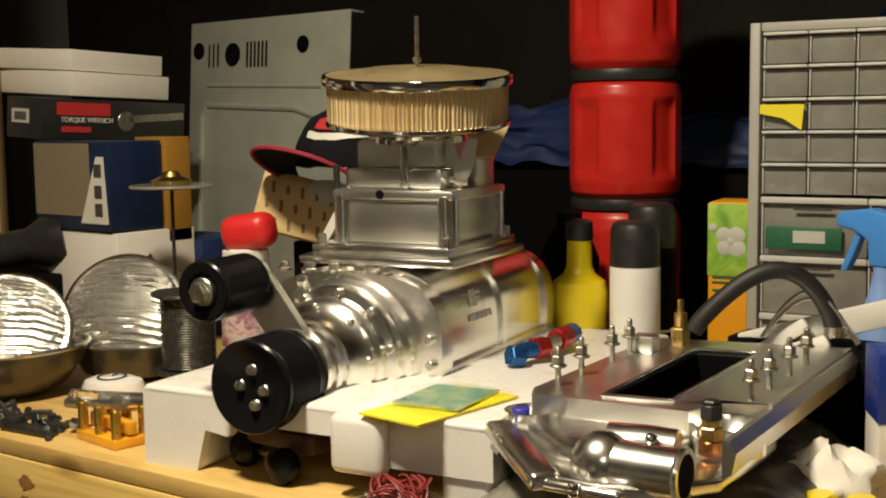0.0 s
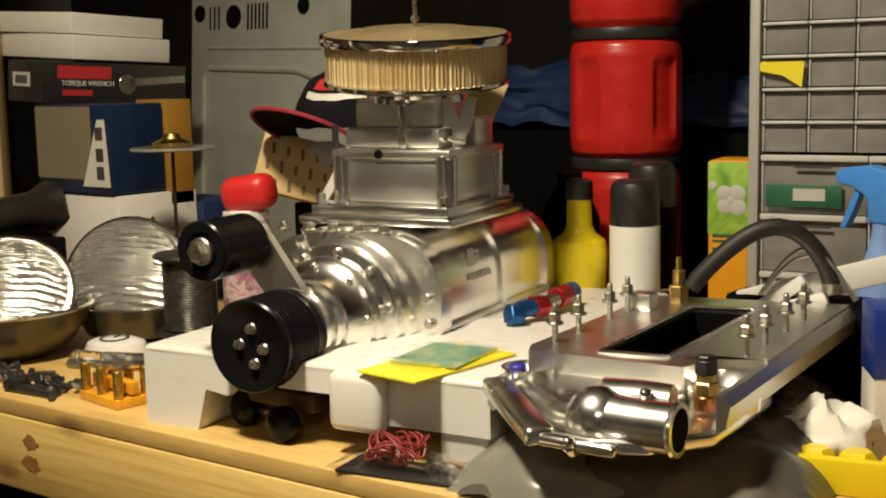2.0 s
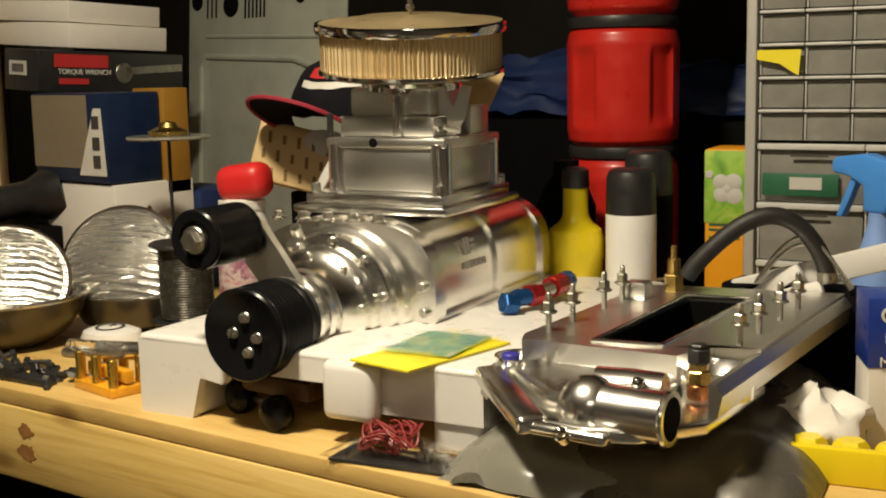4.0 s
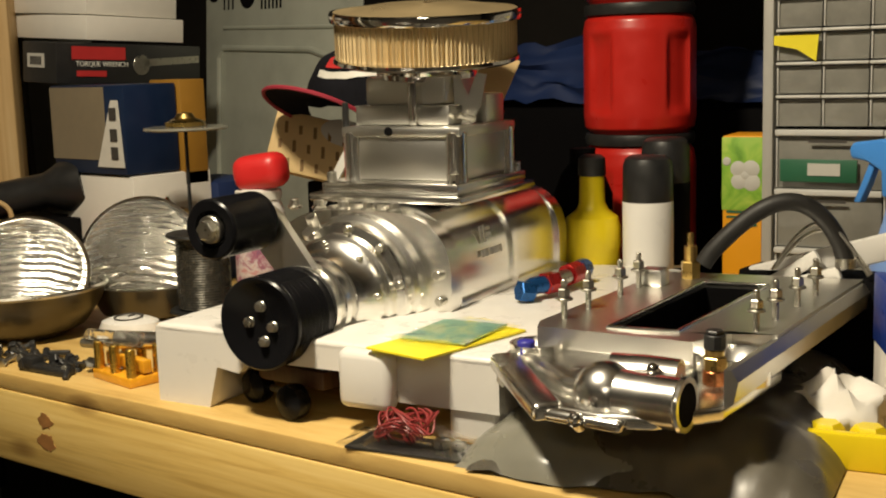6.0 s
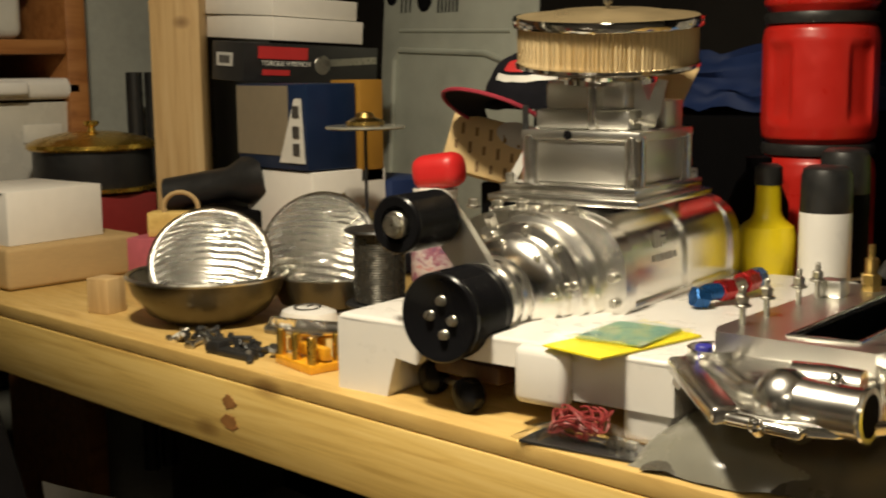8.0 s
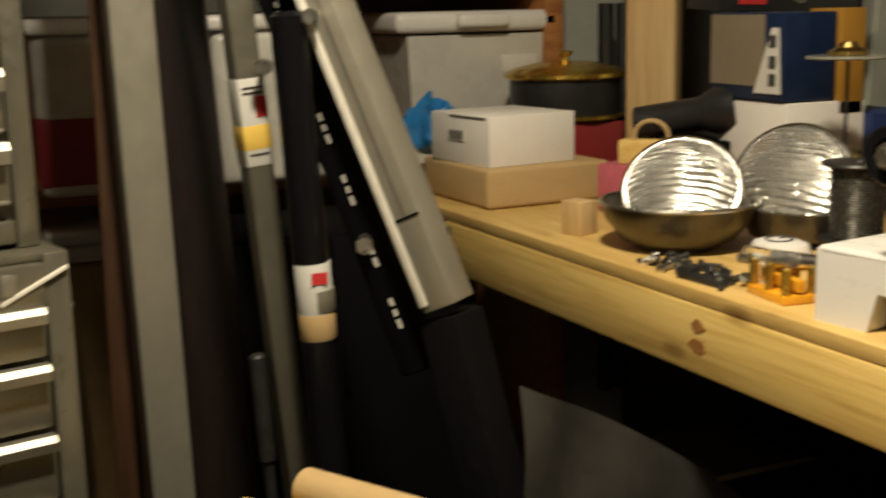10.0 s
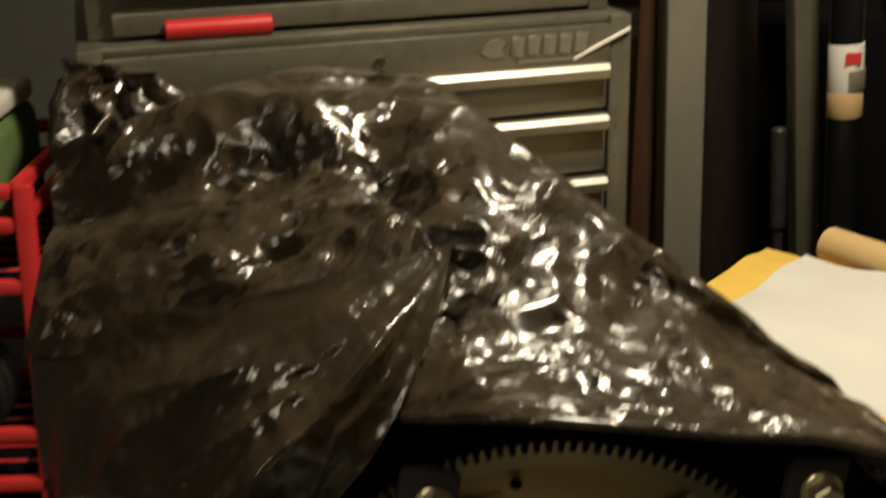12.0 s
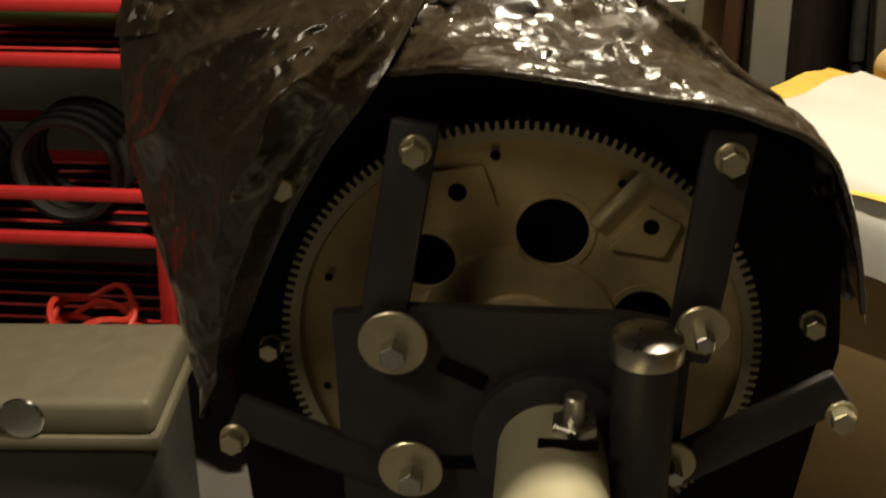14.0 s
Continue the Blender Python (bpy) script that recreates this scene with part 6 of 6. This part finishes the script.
part("pad_hole", Mesh().cyl(0.0065, 0.001, pose(0.0416, -0.043, EZ + 0.117) @ TURN_X, 16), BLACK_MATT, pad1)
part("weld_tab", Mesh().box(0.006, 0.010, 0.052, pose(0.041, 0.066, EZ + 0.115, -40, 0, 0), 0.003), ZINC, disc_ob)
part("weld_pad", Mesh().prism([(-0.025, -0.02), (0.012, -0.025), (0.022, 0.0), (0.0, 0.012)], 0.004, pose(0.037, 0.086, EZ + 0.098, 90, 0, 90)), RINGSTEEL, disc_ob)
part("pad_hole", Mesh().cyl(0.0055, 0.001, pose(0.0416, 0.088, EZ + 0.096) @ TURN_X, 16), BLACK_MATT, disc_ob)
part("crank_boss", Mesh().lathe([(0.045, 0), (0.04, 0.010), (0.034, 0.012), (0.0, 0.012)], pose(0.036, 0, EZ) @ TURN_X, 36), RINGSTEEL, disc_ob)
part("cover_bolt", Mesh().cyl(0.0065, 0.10, pose(0.058, -0.146, 0.922) @ TURN_X, 12).cyl(0.0085, 0.012, pose(0.112, -0.146, 0.922) @ TURN_X, 6), ZINC, eng)
for y, z in ((-0.188, 0.748), (0.211, 0.785)):
    part("bell_bolt", Mesh().cyl(0.008, 0.014, pose(0.012, y, z) @ TURN_X, 6).cyl(0.0095, 0.004, pose(0.004, y, z) @ TURN_X, 16), ZINC, eng)

stand = thing("engine_stand", "dark steel engine stand with a slotted head plate and tube", "engine stand", pose(-0.36, EY, 0))
part("head_plate", Mesh().prism([(-0.118, 0.60), (-0.122, 0.825), (-0.075, 0.832), (0.07, 0.832), (0.115, 0.825), (0.110, 0.60)], 0.010, pose(-0.004, 0, 0, 90, 0, 90)), STAND, stand)
for (y0, z0), (y1, z1), lb in (((-0.092, 0.80), (-0.064, 0.962), ""), ((0.112, 0.80), (0.128, 0.962), ""), ((-0.085, 0.70), (-0.195, 0.745), ""), ((0.10, 0.71), (0.215, 0.785), "")):
    c, s = Vector((0, y1 - y0, z1 - z0)), 0.031
    m2, fr = bar((0.004, y0, z0), (0.004, y1, z1), s, 0.010, (1, 0, 0))
    am = part("arm", m2, STAND, stand)
    part("arm_bolt", Mesh().cyl(0.0085, 0.012, pose(0.016, y1, z1 - 0.018) @ TURN_X, 6).cyl(0.0105, 0.003, pose(0.010, y1, z1 - 0.018) @ TURN_X, 16), ZINC, am)
for y, z, r in ((-0.080, 0.812, 0.0235), (0.119, 0.831, 0.017), (-0.070, 0.713, 0.0225), (0.107, 0.729, 0.016)):
    wa = part("washer", Mesh().cyl(r, 0.004, pose(0.018, y, z) @ TURN_X, 32), ZINC, stand)
    part("nut", Mesh().cyl(r * 0.40, 0.014, pose(0.026, y + 0.001, z - 0.004) @ TURN_X, 6), STEEL, wa)
part("slot", Mesh().box(0.002, 0.034, 0.012, pose(0.0075, -0.035, 0.785, -25), 0.004), BLACK_MATT, stand)
part("slot", Mesh().box(0.002, 0.10, 0.010, pose(0.0075, -0.055, 0.712, 4), 0.004), BLACK_MATT, stand)
part("hub", Mesh().lathe([(0.0, 0.006), (0.055, 0.006), (0.055, 0.018), (0.042, 0.024)], pose(0, 0.027, 0.737) @ TURN_X, 36), STAND, stand)
part("spigot_tube", Mesh().cyl(0.037, 0.34, pose(0.175, 0.027, 0.737) @ TURN_X, 36, 0.003), CREAM, stand, "worn cream steel spigot tube")
part("lock_bolt", Mesh().cyl(0.016, 0.008, pose(0.050, 0.040, 0.776), 6).cyl(0.0075, 0.022, pose(0.050, 0.040, 0.787), 14), STEEL, stand)
part("lock_slot", Mesh().box(0.008, 0.038, 0.004, pose(0.070, 0.036, 0.774), 0.001), BLACK_MATT, stand)
part("handle_tube", Mesh().cyl(0.0205, 0.26, pose(0.040, 0.083, 0.70), 24, 0.003), STAND, stand)
part("handle_cap", Mesh().lathe([(0.0235, -0.006), (0.024, 0.003), (0.0225, 0.008), (0.017, 0.011), (0.008, 0.0125), (0.0, 0.013)], pose(0.040, 0.083, 0.829), 24), STEEL, stand)
part("post", Mesh().box(0.06, 0.06, 0.70, pose(0.33, 0.025, 0.40), 0.004), STAND, stand)
part("base_rail", Mesh().box(0.9, 0.06, 0.06, pose(0.0, 0.025, 0.08), 0.004), STAND, stand)
part("cross_rail", Mesh().box(0.06, 0.5, 0.06, pose(0.46, 0.025, 0.05), 0.004), STAND, stand)

# bin bag draped over the engine
def along(pts, u):
    """A smooth curve through a few points."""
    x = max(0.0, min(1.0, u)) * (len(pts) - 1)
    i = min(int(x), len(pts) - 2)
    f = x - i
    p0, p1, p2, p3 = pts[max(i - 1, 0)], pts[i], pts[i + 1], pts[min(i + 2, len(pts) - 1)]
    return Vector([0.5 * (2 * b + (c - a) * f + (2 * a - 5 * b + 4 * c - d) * f * f + (3 * b - a - 3 * c + d) * f ** 3) for a, b, c, d in zip(p0, p1, p2, p3)])


TIP = (-0.415, -0.168, 1.058)
# the bag's upper side: the lip over the flexplate, the crease behind it, the slope, the peak, then down behind
LIP_EDGE = [(-0.470, -0.412, 0.976), (-0.404, -0.288, 1.014), (-0.402, -0.174, 1.042), (-0.362, -0.203, 0.993), (-0.325, -0.150, 1.003), (-0.326, -0.06, 0.991), (-0.345, 0.015, 0.972), (-0.38, 0.080, 0.925), (-0.43, 0.125, 0.79)]
CREASE = [(-0.51, -0.405, 1.025), (-0.47, -0.30, 1.045), (-0.455, -0.205, 1.062), (-0.415, -0.182, 1.022), (-0.388, -0.138, 1.009), (-0.394, -0.05, 0.996), (-0.412, 0.022, 0.966), (-0.445, 0.085, 0.910), (-0.49, 0.130, 0.78)]
SLOPE = [(-0.55, -0.405, 1.032), (-0.53, -0.32, 1.050), (-0.51, -0.225, 1.060), (-0.465, -0.172, 1.062), (-0.445, -0.122, 1.038), (-0.450, -0.045, 1.000), (-0.460, 0.022, 0.955), (-0.480, 0.082, 0.902), (-0.51, 0.130, 0.77)]
PEAK = [(-0.60, -0.41, 1.055), (-0.59, -0.33, 1.092), (-0.58, -0.25, 1.102), (-0.59, -0.178, 1.098), (-0.53, -0.125, 1.072), (-0.50, -0.060, 1.024), (-0.50, 0.010, 0.966), (-0.51, 0.068, 0.910), (-0.54, 0.115, 0.77)]
BEHIND = [(-0.82, -0.36, 0.98), (-0.82, -0.31, 1.0), (-0.82, -0.25, 1.01), (-0.82, -0.18, 1.0), (-0.80, -0.13, 0.97), (-0.78, -0.08, 0.93), (-0.76, -0.03, 0.88), (-0.76, 0.03, 0.81), (-0.76, 0.07, 0.70)]
FOOT = [(-1.0, -0.34, 0.58), (-1.0, -0.30, 0.58), (-1.0, -0.25, 0.58), (-1.0, -0.18, 0.58), (-1.0, -0.13, 0.56), (-0.98, -0.08, 0.55), (-0.96, -0.03, 0.53), (-0.95, 0.02, 0.50), (-0.94, 0.05, 0.46)]


def ridged(p, scale):
    """Sharp-edged crumples: creases where the noise changes sign."""
    return 1.0 - 2.0 * abs(noise.noise(p * scale))


def upper(u, v):
    p = along([along(row, u) for row in (LIP_EDGE, CREASE, SLOPE, PEAK, BEHIND, FOOT)], v)
    edge = min(1.0, 9 * v)
    left = max(0.0, min(1.0, (0.42 - u) * 9))
    q = 0.007 * ridged(p + Vector((0, 0, 3.1)), 17) + 0.0030 * ridged(p, 42)
    # the hollow under the peak, with folds fanning out of the tip
    hollow = left * math.exp(-((v - 0.46) / 0.13) ** 2)
    q += left * 0.008 * ridged(Vector((p.y, p.z, 0.3 * p.x)), 12) - 0.020 * hollow * max(0.0, ridged(p + Vector((2, 2, 0)), 7))
    return p + Vector((0.35, 0.25, 0.8)) * (q * (0.25 + 0.75 * edge))


# the hanging side: a hood from the pointed fold down to the open end beside the bell housing
HOOD_TOP = [(-0.485, -0.412, 0.985), (-0.445, -0.345, 1.012), (-0.418, -0.286, 1.030), (-0.402, -0.229, 1.046), TIP]
HOOD_OUT = [(-0.485, -0.412, 0.985), (-0.455, -0.405, 0.918), (-0.450, -0.394, 0.850), (-0.445, -0.376, 0.770), (-0.42, -0.350, 0.700)]
HOOD_IN = [TIP, (-0.372, -0.180, 1.030), (-0.342, -0.206, 0.985), (-0.345, -0.240, 0.938), (-0.350, -0.272, 0.880), (-0.365, -0.300, 0.815), (-0.39, -0.335, 0.735)]
HOOD_LOW = [(-0.42, -0.350, 0.700), (-0.40, -0.346, 0.715), (-0.39, -0.335, 0.735)]


def hood(u, v):
    t, b, l, r = along(HOOD_TOP, u), along(HOOD_LOW, u), along(HOOD_OUT, v), along(HOOD_IN, v)
    c00, c10, c01, c11 = Vector(HOOD_TOP[0]), Vector(TIP), Vector(HOOD_LOW[0]), Vector(HOOD_LOW[-1])
    p = t * (1 - v) + b * v + l * (1 - u) + r * u - (c00 * (1 - u) * (1 - v) + c10 * u * (1 - v) + c01 * (1 - u) * v + c11 * u * v)
    inside = min(1.0, 6 * u * (1 - u) * 1.4) * min(1.0, 7 * v + 0.05)
    d = p - Vector(TIP)
    ang, far = math.atan2(-d.z, -d.y), d.length
    sway = 0.5 * noise.noise(p * 9) + 0.25 * noise.noise(p * 23)
    folds = (1 - abs(math.sin(8.5 * ang + 2.2 * sway - 9.0 * far + 0.4))) ** 1.2 * max(0.0, min(1.0, far * 6 - 0.1)) * (0.7 + 0.6 * noise.noise(Vector((ang * 2, far * 3, 5))))
    small = ridged(Vector((ang * 3.2, far * 5, 0.2)), 2.6)
    q = 0.034 * folds + 0.006 * small * min(1.0, far * 6) + 0.003 * ridged(p, 20) + 0.0015 * ridged(p, 80) + 0.030 * inside * math.sin(math.pi * u) * math.sin(math.pi * min(1, v * 1.1)) ** 0.6
    return p + Vector((0.85, -0.12, 0.25)) * (q * (0.10 + 0.90 * inside))


bagt = thing("bin_bag", "crinkled glossy black bin bag draped over the engine", "bin bag")
part("film", Mesh().sheet(260, 190, upper), BAG, bagt, "crinkled shining upper film", sharp=180)
part("hanging_film", Mesh().sheet(170, 190, hood), BAG_SOFT, bagt, "film hanging in long folds", sharp=180)
part("hem", Mesh().tube([upper(0.34 + 0.64 * k / 90, 0.0) for k in range(91)], 0.0028, seg=6), BAG, bagt, "rolled hem of the bag", sharp=70)


def gathered(u, v):
    a = 6.283 * u
    r = 0.055 * (1.15 - 0.75 * v) * (1 + 0.35 * math.sin(7 * a + 3 * v) * (0.4 + v))
    p = Vector((-0.575 - 0.05 * v + r * math.cos(a), -0.350 - 0.035 * v + 1.1 * r * math.sin(a), 0.955 + 0.155 * v))
    return p + Vector((0.012 * ridged(p, 22), 0.012 * ridged(p + Vector((3, 0, 0)), 22), 0.016 * noise.noise(p * 18)))


part("gathered_end", Mesh().sheet(120, 60, gathered), BAG, bagt, "bunched glossy end of the bag", sharp=180)

# ---- red cart and tool case ----
cart = thing("red_cart", "red steel wire cart holding hose reels and cords", "cart", pose(-1.27, -0.925, 0))
for y in (-0.30, 0.262):
    for x in (-0.32, 0.02):
        part("corner_post", Mesh().box(0.022, 0.022, 0.83, pose(x, y - 0.006, 0.445, -2.6), 0.004), RED_PAINT, cart)
for z in (0.850, 0.808, 0.729, 0.527, 0.455):
    for x in (-0.32, 0.02):
        part("long_rail", Mesh().box(0.018, 0.56, 0.020, pose(x + (0.002 if x > 0 else 0), -0.019, z), 0.006), RED_PAINT, cart)
    for y in (-0.30, 0.262):
        part("side_rail", Mesh().box(0.32, 0.016, 0.020, pose(-0.15, y, z), 0.005), RED_PAINT, cart)
for z in (0.455, 0.73, 0.262):
    part("shelf_pan", Mesh().box(0.33, 0.55, 0.006, pose(-0.15, -0.019, z - 0.012), 0.002), BLACK_MATT, cart)
    for k in range(8):
        part("grid_wire", Mesh().cyl(0.003, 0.55, pose(-0.30 + 0.042 * k, -0.019, z - 0.005) @ TURN_Y, 6), RED_PAINT, cart)
for k, (yy, rr) in enumerate(((0.13, 0.085), (-0.06, 0.07))):
    reel = thing("hose_reel", "coiled black hose on the red cart", "hose", pose(-1.33, -0.95 + yy, 0.455 + rr + 0.008))
    for i in range(4):
        part("coil", Mesh().tube([(0.03 * i - 0.05, (rr - 0.008) * math.cos(a), (rr - 0.008) * math.sin(a)) for a in [2 * math.pi * q / 28 for q in range(29)]], 0.010, seg=8), RUBBER, reel)
cord = thing("red_cord_coil", "tangled red extension cord on the lower shelf", "cord", pose(-1.26, -0.80, 0.262))
random.seed(9)
for i in range(5):
    ph = random.uniform(0, 6)
    part("loop", Mesh().tube([((0.045 + 0.006 * i) * math.cos(a + ph), (0.085 - 0.006 * i) * math.sin(a + ph), 0.012 + 0.014 * i + 0.012 * math.sin(3 * a + ph)) for a in [2 * math.pi * q / 22 for q in range(23)]], 0.0055, seg=6), CORD, cord)
grn = thing("green_bag", "green cloth bag with a white patterned top on the cart", "bag", pose(-1.42, -0.82, 0.75))
part("bag_body", Mesh().box(0.22, 0.24, 0.16, pose(0, 0, 0.085), 0.03, 4), mat("green_cloth", (0.10, 0.16, 0.05), 0.8, 0, 0.2, 60, 0.2), grn)
part("white_top", Mesh().box(0.18, 0.24, 0.03, pose(0, 0, 0.175), 0.01, 3), PALE_INK, grn)
ybox = lettered_box("yellow_printed_box", "yellow and red printed carton above the cart", pose(-1.50, -0.88, 0.942), 0.12, 0.22, 0.14, BUFF)
part("print_band", Mesh().box(0.122, 0.222, 0.03, pose(0, 0, 0.07), 0), PINK_INK, ybox)
case2 = thing("tool_case", "olive plastic tool case with a round metal badge", "tool case", pose(-0.955, -0.765, 0, 0, 0, 4))
part("lid", Mesh().box(0.22, 0.42, 0.055, pose(-0.095, -0.05, 0.3375), 0.014, 3), OLIVE, case2)
part("lid_lip", Mesh().box(0.23, 0.43, 0.022, pose(-0.095, -0.05, 0.302), 0.006), OLIVE, case2)
part("case_body", Mesh().box(0.21, 0.41, 0.289, pose(-0.095, -0.05, 0.1445), 0.012), mat("dark_case_plastic", (0.05, 0.048, 0.04), 0.5), case2)
part("badge", Mesh().lathe([(0.026, 0), (0.03, 0.001), (0.028, 0.004), (0.018, 0.003), (0, 0.003)], pose(0.0155, -0.012, 0.340) @ TURN_X, 28), CHROME, case2)
slab = thing("white_louvre", "cream slatted plastic panel lying on the floor", "panel", pose(-0.93, -0.46, 0.16, 0, -18, 0))
for i in range(6):
    part("slat", Mesh().box(0.028, 0.20, 0.012, pose(0.035 * i - 0.1, 0, 0.0), 0.003), mat("cream_slat", (0.6, 0.56, 0.42), 0.5) if i == 0 else bpy.data.materials["cream_slat"], slab)
part("foot", Mesh().box(0.2, 0.18, 0.14, pose(0, 0, -0.08, 0, 18, 0), 0.004), BLACK_MATT, slab)
